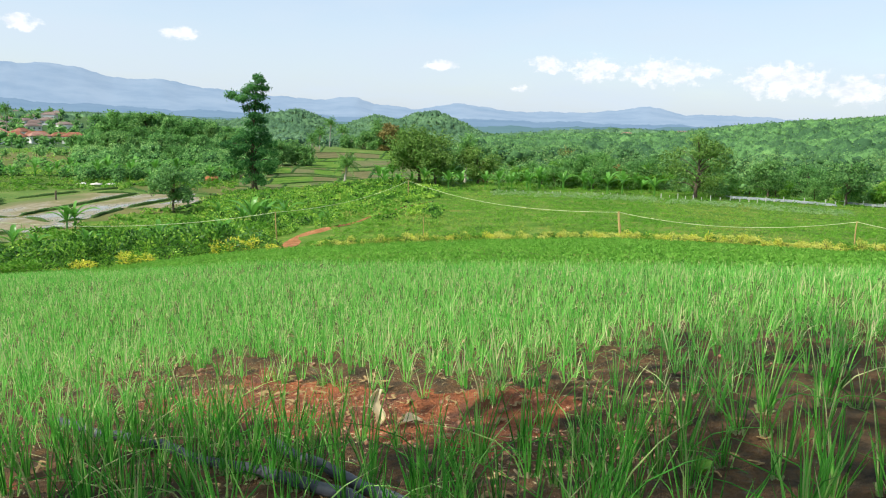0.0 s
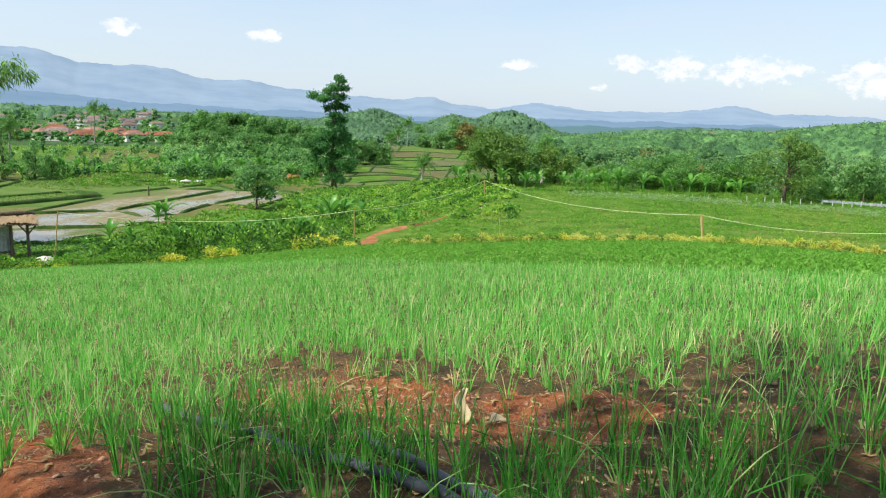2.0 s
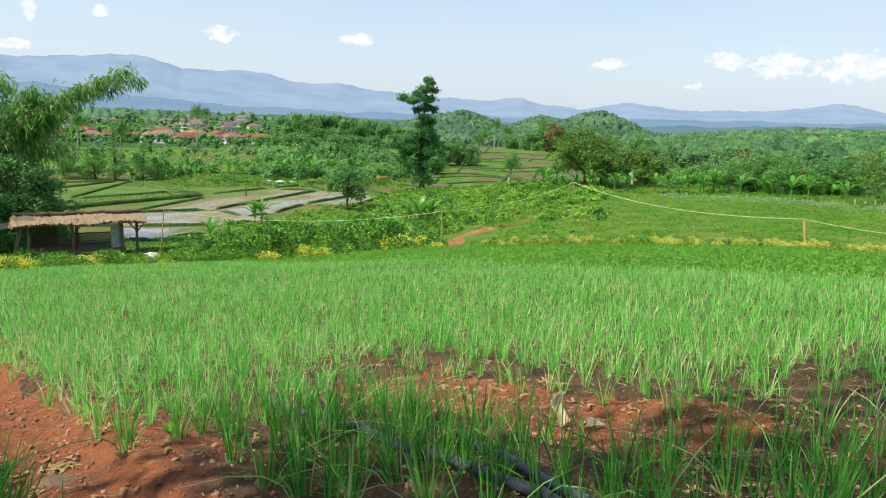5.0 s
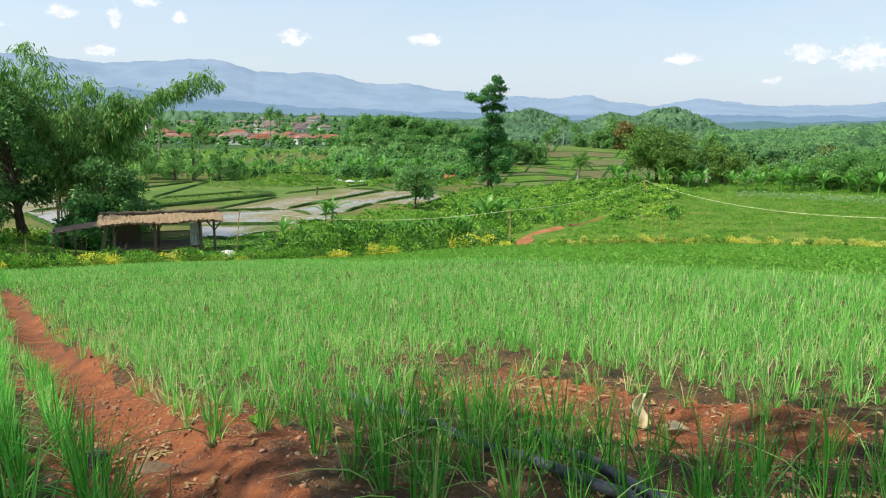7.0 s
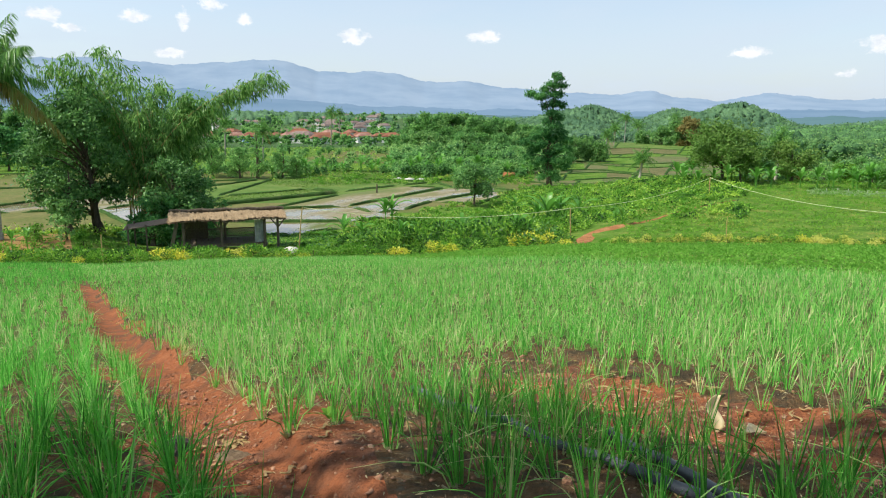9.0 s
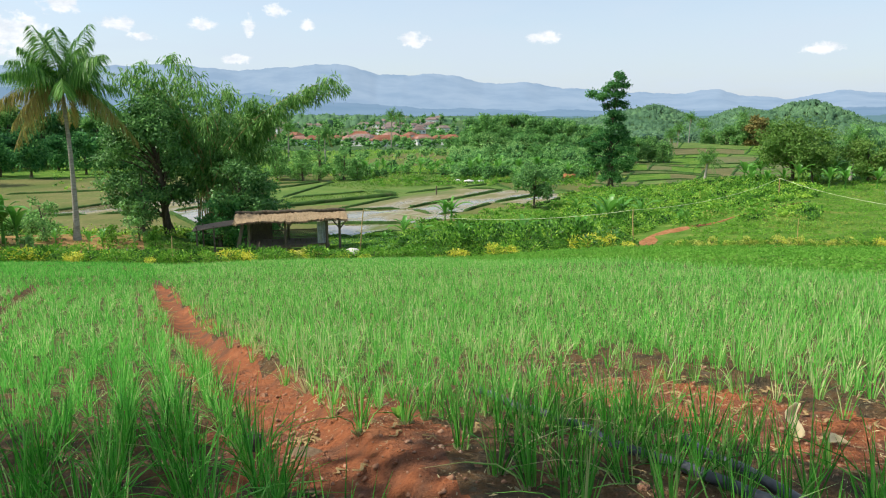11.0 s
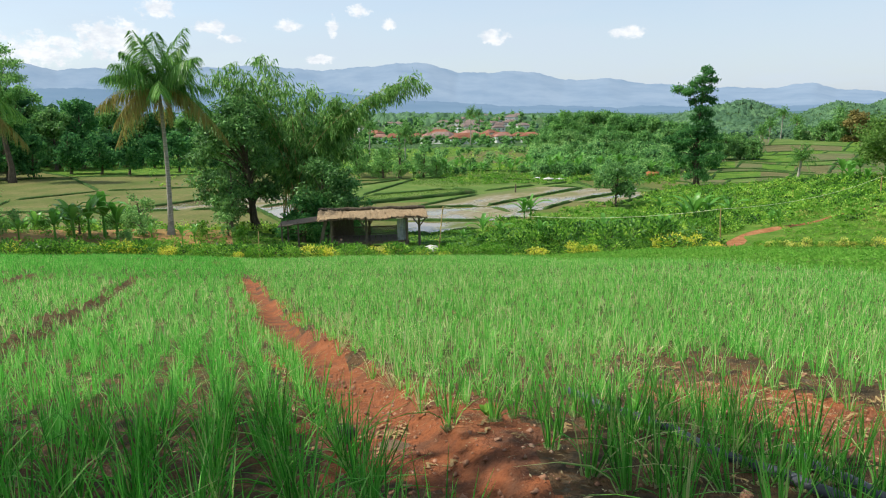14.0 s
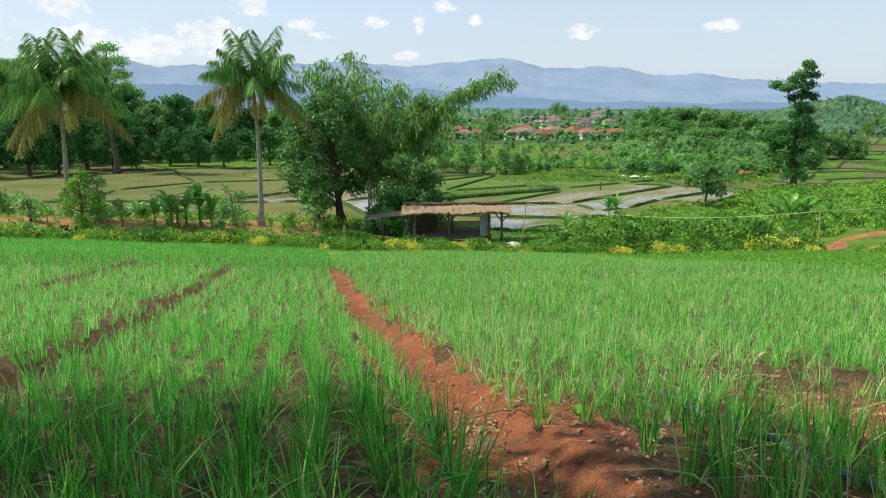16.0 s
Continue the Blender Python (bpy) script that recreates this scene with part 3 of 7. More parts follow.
def make_ground():
    az = np.radians(np.concatenate([np.arange(-80, 42, 0.65), np.arange(42, 280, 5)]))
    r = np.concatenate([[0.25], np.geomspace(0.5, 12, 150), np.geomspace(12.2, 62, 105), np.geomspace(63, 4850, 70)])
    A, R = np.meshgrid(az, r)
    X, Y = R * np.sin(A), R * np.cos(A)
    Z = land(X, Y)
    na, nr = len(az), len(r)
    i, j = np.meshgrid(np.arange(nr - 1), np.arange(na), indexing="ij")
    k = (j + 1) % na
    f = np.stack([i * na + j, (i + 1) * na + j, (i + 1) * na + k, i * na + k], -1).reshape(-1, 4)
    v = np.stack([X, Y, Z], -1).reshape(-1, 3)
    v = np.concatenate([v, [[0, 0, gz(0, 0.01)]]])
    t = np.stack([np.full(na, len(v) - 1), np.arange(na), (np.arange(na) + 1) % na], -1)
    me = mesh_np("ground", v, [f, t], None, True)
    for m_ in (M_GRASS, M_BED, M_SOIL, M_DRY, M_MUD, M_FARLAND, M_PLANTED, M_TERRACE, M_GREENSOIL):
        me.materials.append(m_)
    c = v[f].mean(1)
    d = np.hypot(c[:, 0], c[:, 1])
    p = c[:, 0] * RP[0] + c[:, 1] * RP[1]
    a = c[:, 0] * RA[0] + c[:, 1] * RA[1]
    idx = np.zeros(len(f), np.int32)
    idx[(d < 39.3) & (p < 14)] = 1
    beside = np.min([np.where((a > a0 - 1) & (a < a1 + 1), np.abs(p - middle_of(q, a)) - 2.2 * w, 9) for q, w, _, a0, a1 in FURROWS], axis=0) > 0.1
    idx[(d > 6.5 + np.sin(a * 3) * .6) & (idx == 1) & beside] = 8
    wob = 0.12 * np.sin(a * 2.3) + 0.08 * np.sin(a * 5.1)
    for q, w, _, a0, a1 in FURROWS:
        idx[(d < 39) & (np.abs(p - middle_of(q, a) + wob * (w > .25)) < w * (1.6 if q == .28 else 1.25) * slim(a)) & (a < a1 + .3 + 6 * wob) & (a > a0 + 5 * wob)] = 2
    # brown bed soil in the left furrows and path's mouth partly paints their shade
    idx[(d < 39) & (idx == 2) & (p < -1)] = 1
    idx[(d < 39) & (np.abs(p - 0.62) < 0.5) & (a < 5.0 + 3 * wob) & (a > 2.6 + 2 * wob)] = 2
    idx[(idx == 2) & (d < 39) & (np.abs(p - 0.3) < 1) & (a < 2.75 + 1.5 * wob + .25 * np.sin(p * 7))] = 1
    azd = np.degrees(np.arctan2(c[:, 0], c[:, 1]))
    idx[(d > 39.2) & (d < 40.3) & (azd > -9) & (azd < 45)] = 2
    idx[(d > 43.5) & (d < 58) & (azd < -51) & (azd > -95)] = 3
    idx[(d > 58) & (d < 104 + 30 * smooth01(50, 62, -azd)) & (azd < -17) & (azd > -95) & (azd < np.interp(d, [52, 61, 66, 71, 75, 88], [-33, -31, -25.7, -23, -20, -17]))] = 4
    idx[(idx == 4) & (d > 76) & (azd > -52)] = 6
    idx[(d > 93) & (d < 216) & (azd > -15.5) & (azd < -3)] = 7
    idx[(d > 215)] = 5
    me.polygons.foreach_set("material_index", np.concatenate([idx, np.ones(na, np.int32)]))
    tagged(new("ground", me), "sloping red soil field falling to a green valley floor", "ground", kind="structure")


make_ground()


# ---- far mountains ----
def ridge(name, table, dist, mat, base, seed, label):
    """A mountain range that stands along a bearing, with spurs running down from its crest."""
    az = np.arange(-100, 62, 0.22)
    el = np.interp(az, [q[0] for q in table], [q[1] for q in table])
    g = np.random.default_rng(seed)
    rough = sum(0.05 / (1 + k * .6) * np.sin(az * (0.9 * 1.75 ** k) + g.random() * 6) for k in range(6))
    rows = 22
    v = []
    for j in range(rows):
        t = j / (rows - 1)
        w = az + 1.3 * np.sin(az * .63 + 2.2 * t) + .5 * np.sin(az * 2.9 - 3 * t + seed)
        spur = 0.35 * np.sin(w * 1.25 + 2.0 * t) + 0.22 * np.sin(w * 2.7 - 3.1 * t + 1) + .12 * np.sin(w * 6.1 + 5 * t)
        d = dist * (1 - 0.28 * (1 - t)) - dist * .004 * spur * np.sin(np.pi * t)
        top = EYE + dist * np.tan(np.radians(el + rough * t ** 6))
        z = base + (top - base) * (t ** 1.25)
        v.append(np.stack([d * np.sin(np.radians(az)), d * np.cos(np.radians(az)), z], -1))
    v = np.concatenate(v)
    n = len(az)
    i, j = np.meshgrid(np.arange(rows - 1), np.arange(n - 1), indexing="ij")
    f = np.stack([i * n + j, i * n + j + 1, (i + 1) * n + j + 1, (i + 1) * n + j], -1).reshape(-1, 4)
    tagged(new(name, mesh_np(name, v, f, mat, True)), label, "mountains", kind="structure")


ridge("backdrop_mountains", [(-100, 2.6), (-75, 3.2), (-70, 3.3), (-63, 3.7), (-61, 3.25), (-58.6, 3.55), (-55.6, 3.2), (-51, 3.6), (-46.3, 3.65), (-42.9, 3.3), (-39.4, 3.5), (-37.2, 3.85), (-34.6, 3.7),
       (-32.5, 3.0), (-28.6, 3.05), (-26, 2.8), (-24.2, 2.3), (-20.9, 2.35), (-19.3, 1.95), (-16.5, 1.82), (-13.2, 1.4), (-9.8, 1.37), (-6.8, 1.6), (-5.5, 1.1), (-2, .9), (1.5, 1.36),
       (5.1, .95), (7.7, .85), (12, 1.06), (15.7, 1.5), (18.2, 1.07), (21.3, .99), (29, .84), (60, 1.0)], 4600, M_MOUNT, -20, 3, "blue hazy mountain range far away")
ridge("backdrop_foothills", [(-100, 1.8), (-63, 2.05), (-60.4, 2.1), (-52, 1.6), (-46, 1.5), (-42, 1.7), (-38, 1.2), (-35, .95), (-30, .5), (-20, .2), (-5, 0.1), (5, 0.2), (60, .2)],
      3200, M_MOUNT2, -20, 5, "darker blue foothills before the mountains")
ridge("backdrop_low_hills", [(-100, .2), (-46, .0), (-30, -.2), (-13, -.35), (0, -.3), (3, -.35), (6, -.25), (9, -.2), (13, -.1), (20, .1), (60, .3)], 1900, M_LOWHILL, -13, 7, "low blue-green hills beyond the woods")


# ---- trees ----
def crown_mesh(name, lobes, per_area, size, mat, g, droop=0.15, aspect=0.5, up=0.35):
    """A crown of leaves grouped in sprays, filling lobes (centre, radii)."""
    c, d, o = [], [], []
    for (cx, cy, cz), (rx, ry, rz) in lobes:
        k = max(int(per_area * (rx * ry + rx * rz + ry * rz)), 6)
        s = ball(g, k)
        s = s * (0.82 + 0.3 * np.sin(s[:, :1] * 7 + cx * 3) * np.cos(s[:, 1:2] * 6 + s[:, 2:3] * 5 + cz))
        n = 5
        cc = np.repeat(np.array([cx, cy, cz]) + s * [rx, ry, rz], n, 0)
        dd = unit(np.repeat(s, n, 0) * 0.45 + g.normal(size=(k * n, 3)) * 0.85 + [0, 0, up * .4])
        c.append(cc + g.normal(size=cc.shape) * size * 0.45)
        d.append(dd)
        o.append(unit(np.repeat(s, n, 0)) * 0.8 + [0, 0, 0.55])
    c, d, o = np.concatenate(c), np.concatenate(d), np.concatenate(o)
    v, f = leaves(c, d, size * g.uniform(0.6, 1.25, len(c)), size * aspect * g.uniform(0.7, 1.2, len(c)), droop, g, o)
    return mesh_np(name, v, f, mat)


def trunk_mesh(name, height, radius, lobes, g, mat=None, lean=(0, 0)):
    s = Soup()
    k = 9
    t = np.linspace(0, 1, k)
    pts = np.stack([lean[0] * t ** 1.5 + 0.02 * height * np.sin(t * 5 + g.random() * 6), lean[1] * t ** 1.5 + 0.02 * height * np.sin(t * 4 + g.random() * 6), t * height], -1)
    pts[0, :2] = 0
    s.add(*tube(pts, radius * (1.25 - t) * (1 + 0.5 * np.exp(-t * 14)), 8))
    for (cx, cy, cz), (rx, ry, rz) in lobes:
        q = min(max((cz - 0.35 * rz) / height * 0.72, 0.15), 0.93)
        b = np.array([np.interp(q, t, pts[:, i]) for i in range(3)])
        e = np.array([cx, cy, cz]) + g.normal(size=3) * [rx, ry, rz] * 0.15
        u = np.linspace(0, 1, 5)[:, None]
        m = b + (e - b) * u + np.array([0, 0, 1]) * np.sin(u * np.pi) * 0.06 * height
        s.add(*tube(m, np.linspace(radius * 0.45 * (1.15 - q), radius * 0.07, 5), 5))
    return s.mesh(name, mat or M_BARK, True)


def tree(at, height, radius, lobes, per_area, size, mat, seed, label, category="tree", group="", name="tree", lean=(0, 0), droop=0.15, aspect=0.5):
    g = np.random.default_rng(seed)
    ob = thing(name, at, 0, label, category, group)
    part("trunk", trunk_mesh("trunk", height, radius, lobes, g, None, lean), ob)
    part("crown", crown_mesh("crown", lobes, per_area, size, mat, g, droop, aspect), ob)
    return ob


def open_lobes(g, h, r, k=34, low=0.3):
    """Small separate lobes for an airy crown with gaps."""
    out = []
    for i in range(k):
        a, q, e = g.random() * 6.28, g.random() ** 0.5, g.random()
        z = h * (low + (1 - low) * (0.12 + 0.80 * e))
        s = r * (0.16 + 0.15 * g.random())
        rr = r * 0.86 * q * math.sqrt(max(1.02 - (1.7 * (e - 0.42)) ** 2, .08))
        out.append(((rr * math.cos(a), rr * math.sin(a), z), (s * 1.2, s * 1.2, s * 0.75)))
    return out


def round_lobes(g, h, r, k=9, low=0.35):
    """Lobes for a broad uneven crown."""
    out = []
    for i in range(k):
        a, q = g.random() * 6.28, g.random() ** 0.6
        z = h * (low + (1 - low) * (0.15 + 0.7 * g.random()))
        s = r * (0.36 + 0.2 * g.random())
        rr = r * 0.68 * q * (1.15 - 0.6 * abs(z / h - 0.6))
        out.append(((rr * math.cos(a), rr * math.sin(a), z), (s, s, s * 0.78)))
    return out


# ---- valley trees ----
tall = []
for x, z, w in [(.5, 14.6, .8), (.9, 14.0, .8), (.2, 13.3, 1.3), (1.3, 13.2, .8), (-1.0, 12.7, 1.0), (-2.6, 12.2, 1.1), (-1.2, 11.8, 1.2), (.6, 12.1, 1.3), (.3, 11.0, 1.2), (-.9, 10.6, .8), (1.2, 10.7, .8),
                (.2, 9.7, 1.2), (.9, 9.1, .9), (-.5, 8.6, 1.1), (.6, 8.0, 1.3), (-.6, 7.3, 1.2), (1.4, 7.1, 1.0), (-2.0, 6.6, 1.1), (.2, 6.4, 1.4), (1.9, 6.2, 1.1), (-3.0, 5.9, 1.2), (-1.2, 5.6, 1.4), (1.2, 5.2, 1.4),
                (2.2, 4.9, .9), (-2.2, 4.9, 1.1), (0, 4.5, 1.5), (-2.7, 4.0, 1.0), (2.5, 3.8, 1.0), (-.9, 3.6, 1.1), (.8, 3.4, 1.2), (-1.9, 3.0, .9), (1.8, 2.8, .9), (-.3, 2.6, 1.1), (.3, 1.9, .9), (-.8, 1.3, .8), (.9, 1.2, .8)]:
    tall.append(((x, .5 * math.sin(z * 3.1), z * .935), (w * .82, w * .8, .24 + .13 * w)))
# darker leaf colour stands in for the tree's shaded side
tree(on_land(-14.5, 91), 13.4, .22, tall, 78, .28, M_DARKTREE, 1, "tall narrow dark green tree with tiered branches", name="tall_tree")
for az, d, h, r, mat, sd, lab, low in [
        (-1.8, 82, 6.1, 4.7, M_OLIVE, 2, "broad olive green tree above the banana plants", .2), (2.9, 84, 4.2, 2.9, M_OLIVE, 3, "round green tree beside the banana plants", .15),
        (19.5, 80, 7.0, 3.9, M_OLIVE, 4, "broad dull green feathery tree at the field's far edge", -.04), (24.5, 86, 4.2, 2.6, M_MIDTREE, 5, "small dark green tree at the field's edge", .1),
        (29.5, 84, 4.6, 2.6, M_MIDTREE, 6, "small dark green tree at the field's edge", .1), (-20.4, 72, 4.1, 2.4, M_DARKLEAF, 7, "small dark bushy tree with bare stems between the paddies", .28),
        (-.5, 79, 4.0, 2.2, M_OLIVE, 8, "low olive tree among bananas", .2), (13.0, 98, 4.6, 3.2, M_TREE, 9, "leafy green tree behind the plot", .1), (16.2, 94, 4.2, 2.8, M_LIGHTTREE, 10, "light green tree behind the plot", .1),
        (27, 96, 5.2, 3.4, M_LIGHTTREE, 11, "light green tree behind the plot", .1), (7.2, 96, 4.0, 2.6, M_TREE, 12, "leafy green tree behind the plot", .1), (33.5, 90, 5.0, 3.2, M_TREE, 13, "leafy green tree behind the plot", .1),
        (-37.3, 104, 7.4, 1.5, M_TREE, 14, "slim tree at the paddies' far edge", -.06), (-35.4, 105, 4.6, 1.7, M_LIGHTTREE, 15, "small leafy tree at the paddies' far edge", -.06), (-38.6, 106, 4.6, 1.9, M_TREE, 16, "leafy tree at the paddies' far edge", -.06),
        (-34.4, 106, 3.2, 1.5, M_LIGHTTREE, 17, "leafy tree at the paddies' far edge", -.06), (-40.6, 108, 5.2, 2.2, M_TREE, 18, "leafy tree at the paddies' far edge", -.06)]:
    gg = np.random.default_rng(sd + 40)
    tree(on_land(az, d), h * .9, .022 * h, open_lobes(gg, h, r, 44 if r > 4 else 30, low), 12 if r > 3 else 20, .30 if r < 4 else .34, mat, sd, lab)


# tall crowns of the wood beyond the paddies, then the darker groups by the terraces
gw = np.random.default_rng(640)
for i, (az, d, top, r) in enumerate([(-25.3, 205, -.35, 3.8), (-24.3, 200, -.08, 4.6), (-23.2, 210, .03, 5.2), (-22.1, 200, -.06, 4.8), (-21.1, 207, -.05, 4.8), (-20.2, 195, -.38, 4.2), (-19.4, 190, -.78, 3.6),
                                     (-18.5, 200, -.42, 4.6), (-17.4, 195, -.72, 4.2), (-16.4, 200, -.98, 4.2), (-15.3, 190, -1.1, 3.8), (-26.3, 176, -1.9, 3.0), (-25.4, 165, -1.7, 3.6), (-24.0, 160, -1.55, 3.8),
                                     (-22.6, 166, -1.35, 3.8), (-21.0, 158, -1.6, 3.6), (-19.6, 160, -1.75, 3.6), (-18.0, 155, -1.8, 3.4), (-16.6, 160, -1.6, 3.6), (-15.4, 150, -2.0, 3.2), (-23.4, 138, -2.5, 2.4), (-20.2, 136, -2.6, 2.4),
                                     (-17.2, 134, -2.7, 2.2)]):
    x, y, z = on_land(az, d)
    h = EYE + d * math.tan(radians(top)) - z
    tree((x, y, z), h * .85, .028 * h, open_lobes(gw, h, r, 34, .12), 8 if d > 150 else 13, .68 if d > 150 else .48, (M_LIGHTTREE, M_TREE, M_LIGHTTREE, M_MIDTREE, M_TREE)[i % 5], 660 + i,
         ("tall light green crown in the wood beyond the paddies", "leafy green crown in the wood beyond the paddies")[i % 2], group="wood crowns")
for i, (az, d, top, base, r) in enumerate([(-13.6, 142, -1.75, -4, 2.6), (-12.5, 140, -1.85, -4, 2.8), (-11.5, 143, -1.9, -4, 2.7), (-10.6, 141, -2.3, -4, 2.3), (-6.0, 222, -.9, -2.5, 3.4), (-5.1, 218, -.5, -2.5, 3.8), (-4.2, 216, -.3, -2.5, 3.8),
                                           (-3.3, 220, -.7, -2.5, 3.4), (-7.4, 228, -1.2, -2.5, 2.8)]):
    x, y, z = on_land(az, d)
    h = EYE + d * math.tan(radians(top)) - z
    tree((x, y, z), h * .8, .026 * h, open_lobes(gw, h, r, 30, .02), 13 if d < 160 else 9, .46 if d < 160 else .66, M_RUST if i == 6 else M_MIDTREE, 690 + i,
         "dark green tree with a rust red flowering top" if i == 6 else "dense dark green tree at the edge of the terraces", group="terrace trees")


# sunlit bushes and young trees below the long slope
gn = np.random.default_rng(720)
young = []
for i in range(5):
    h = (2.6, 3.2, 3.8, 4.4, 3.0)[i]
    young.append(tree((*polar(5 + 5 * i, 90), gz(*polar(5 + 5 * i, 90))), h * .75, .05, open_lobes(gn, h, h * .62, 22, -.04), 26, .26, (M_LIGHTTREE, M_LOW, M_LIGHTTREE, M_TREE, M_LOW)[i], 730 + i,
                      "bright leafy young tree below the wooded slope", group="young trees", name="young_tree"))
for i in range(54):
    a, d = gn.uniform(3.5, 36), gn.uniform(84, 104)
    s = gn.uniform(.55, 1.1)
    copy_thing(young[int(gn.integers(0, 5))], Matrix.Translation((*polar(a, d), gz(*polar(a, d)))) @ Matrix.Rotation(gn.random() * 6.28, 4, "Z") @ Matrix.Diagonal((s * 1.15, s * 1.15, s, 1)))


def bamboo(at, seed):
    """A clump of arching culms hung with sprays of narrow leaves."""
    g = np.random.default_rng(seed)
    ob = thing("bamboo_clump", at, 0, "tall arching bamboo clump with feathery light green leaves", "bamboo")
    c, d = [], []
    for i in range(46):
        a = g.random() * 6.28
        b = np.array([math.cos(a), math.sin(a), 0]) * g.uniform(0.1, 1.5)
        out = np.array([math.cos(a + g.normal() * .4), math.sin(a + g.normal() * .4), 0])
        h, reach = g.uniform(9, 15.5), g.uniform(1.0, 4.6)
        if i < 5:  # long culms arching over the hut
            out, h, reach = unit(np.array([.83, .55, 0]) + g.normal(size=3) * [.06, .1, 0]), g.uniform(14.0, 15.2), g.uniform(8.0, 10.4)
        elif i < 18:
            out, h, reach = unit(np.array([-.75, -.3, 0]) + g.normal(size=3) * [.2, .4, 0]), g.uniform(14.5, 17.8), g.uniform(3.6, 7.2)
        elif i < 33:  # lower culms leaning over the hut's side
            out, h, reach = unit(np.array([.7, .62, 0]) + g.normal(size=3) * [.3, .3, 0]), g.uniform(8.5, 13.5), g.uniform(2.6, 5.6)
        t = np.linspace(0, 1, 14)
        bow = t ** 2.4
        p = b + out * (reach * bow)[:, None] + np.array([0, 0, 1]) * (h * (t - 0.22 * bow))[:, None]
        part("culm", Soup().add(*tube(p, .055 * (1.08 - t), 5)).mesh("culm", M_BAMBOO, True), ob)
        k = 150 if i < 5 else 92 if i < 18 else 70
        q = g.uniform(.22, 1.0, k) ** .8
        if i < 5:
            q = np.clip(g.choice(np.linspace(.34, .99, 10), k) + g.normal(size=k) * .014, 0, 1)
        s = np.stack([np.interp(q, t, p[:, j]) for j in range(3)], -1)
        off = unit(g.normal(size=(k, 3)) * [1, 1, .45] + out * .3) * g.uniform(.1, 1.25, (k, 1)) * (1.05 - .45 * q[:, None])
        cc = np.repeat(s + off, 6, 0) + g.normal(size=(k * 6, 3)) * .16
        c.append(cc)
        d.append(np.repeat(unit(off), 6, 0) * .6 + g.normal(size=(k * 6, 3)) * .42 + [0, 0, -.85])
    c, d = np.concatenate(c), np.concatenate(d)
    v, f = leaves(c, d, g.uniform(.30, .58, len(c)), g.uniform(.065, .12, len(c)), .22, g)
    part("leaf_sprays", mesh_np("leaf_sprays", v, f, M_BAMLEAF), ob)


bamboo(on_land(-45.4, 57), 5)
gg = np.random.default_rng(77)
mango = [((x - .9, y - 1.0, z), r) for (x, y, z), r in open_lobes(gg, 10.4, 3.7, 54, .16)] + [((-1.7, -1.7, 2.3), (1.2, 1.1, .9)), ((-1.1, -1.5, 1.4), (1.0, 1.0, .7))]
tree(on_land(-48.7, 56), 9.0, .24, mango, 24, .30, M_DARKLEAF, 21, "dense dark green tree beside the bamboo", lean=(-.9, -.9))
tree(on_land(-43.6, 52.5), 5.0, .16, open_lobes(gg, 6.2, 2.8, 36, .02), 26, .28, M_DARKLEAF, 22, "dark bushy tree close behind the hut")
tree(on_land(-45.3, 51.6), 3.2, .11, open_lobes(gg, 3.9, 2.2, 30, -.05), 30, .26, M_DARKTREE, 26, "low dark leafy tree at the bamboo's foot")
tree(on_land(-41.9, 53.5), 4.0, .12, open_lobes(gg, 4.8, 2.2, 30, -.02), 28, .26, M_DARKTREE, 27, "dark bushy tree close behind the hut")
tree(on_land(-50.6, 53), 4.2, .12, open_lobes(gg, 4.6, 1.9, 18, .1), 26, .28, M_MIDTREE, 23, "small dark tree under the bamboo")

tiers = [((.2, 0, 17.0), (2.2, 2.2, .7)), ((-2.4, 0, 15.6), (2.0, 2.0, .6)), ((2.4, .5, 15.2), (2.2, 2.0, .6)), ((.4, 0, 13.8), (2.8, 2.4, .7)), ((3.6, 0, 13.2), (1.9, 1.9, .6)), ((-3.0, 0, 12.6), (2.2, 2.0, .6)), ((2.8, 0, 11.2), (2.2, 2.0, .7)), ((-.6, 0, 10.4), (3.0, 2.6, .9)), ((1.0, 0, 8.2), (3.0, 2.6, 1.0))]
tree(on_land(-64.7, 126), 18.6, .36, [((x * 1.1, y, z * 1.14), r) for (x, y, z), r in tiers], 16, .42, M_TREE, 24, "tall tree with flat tiered branches behind the paddies")


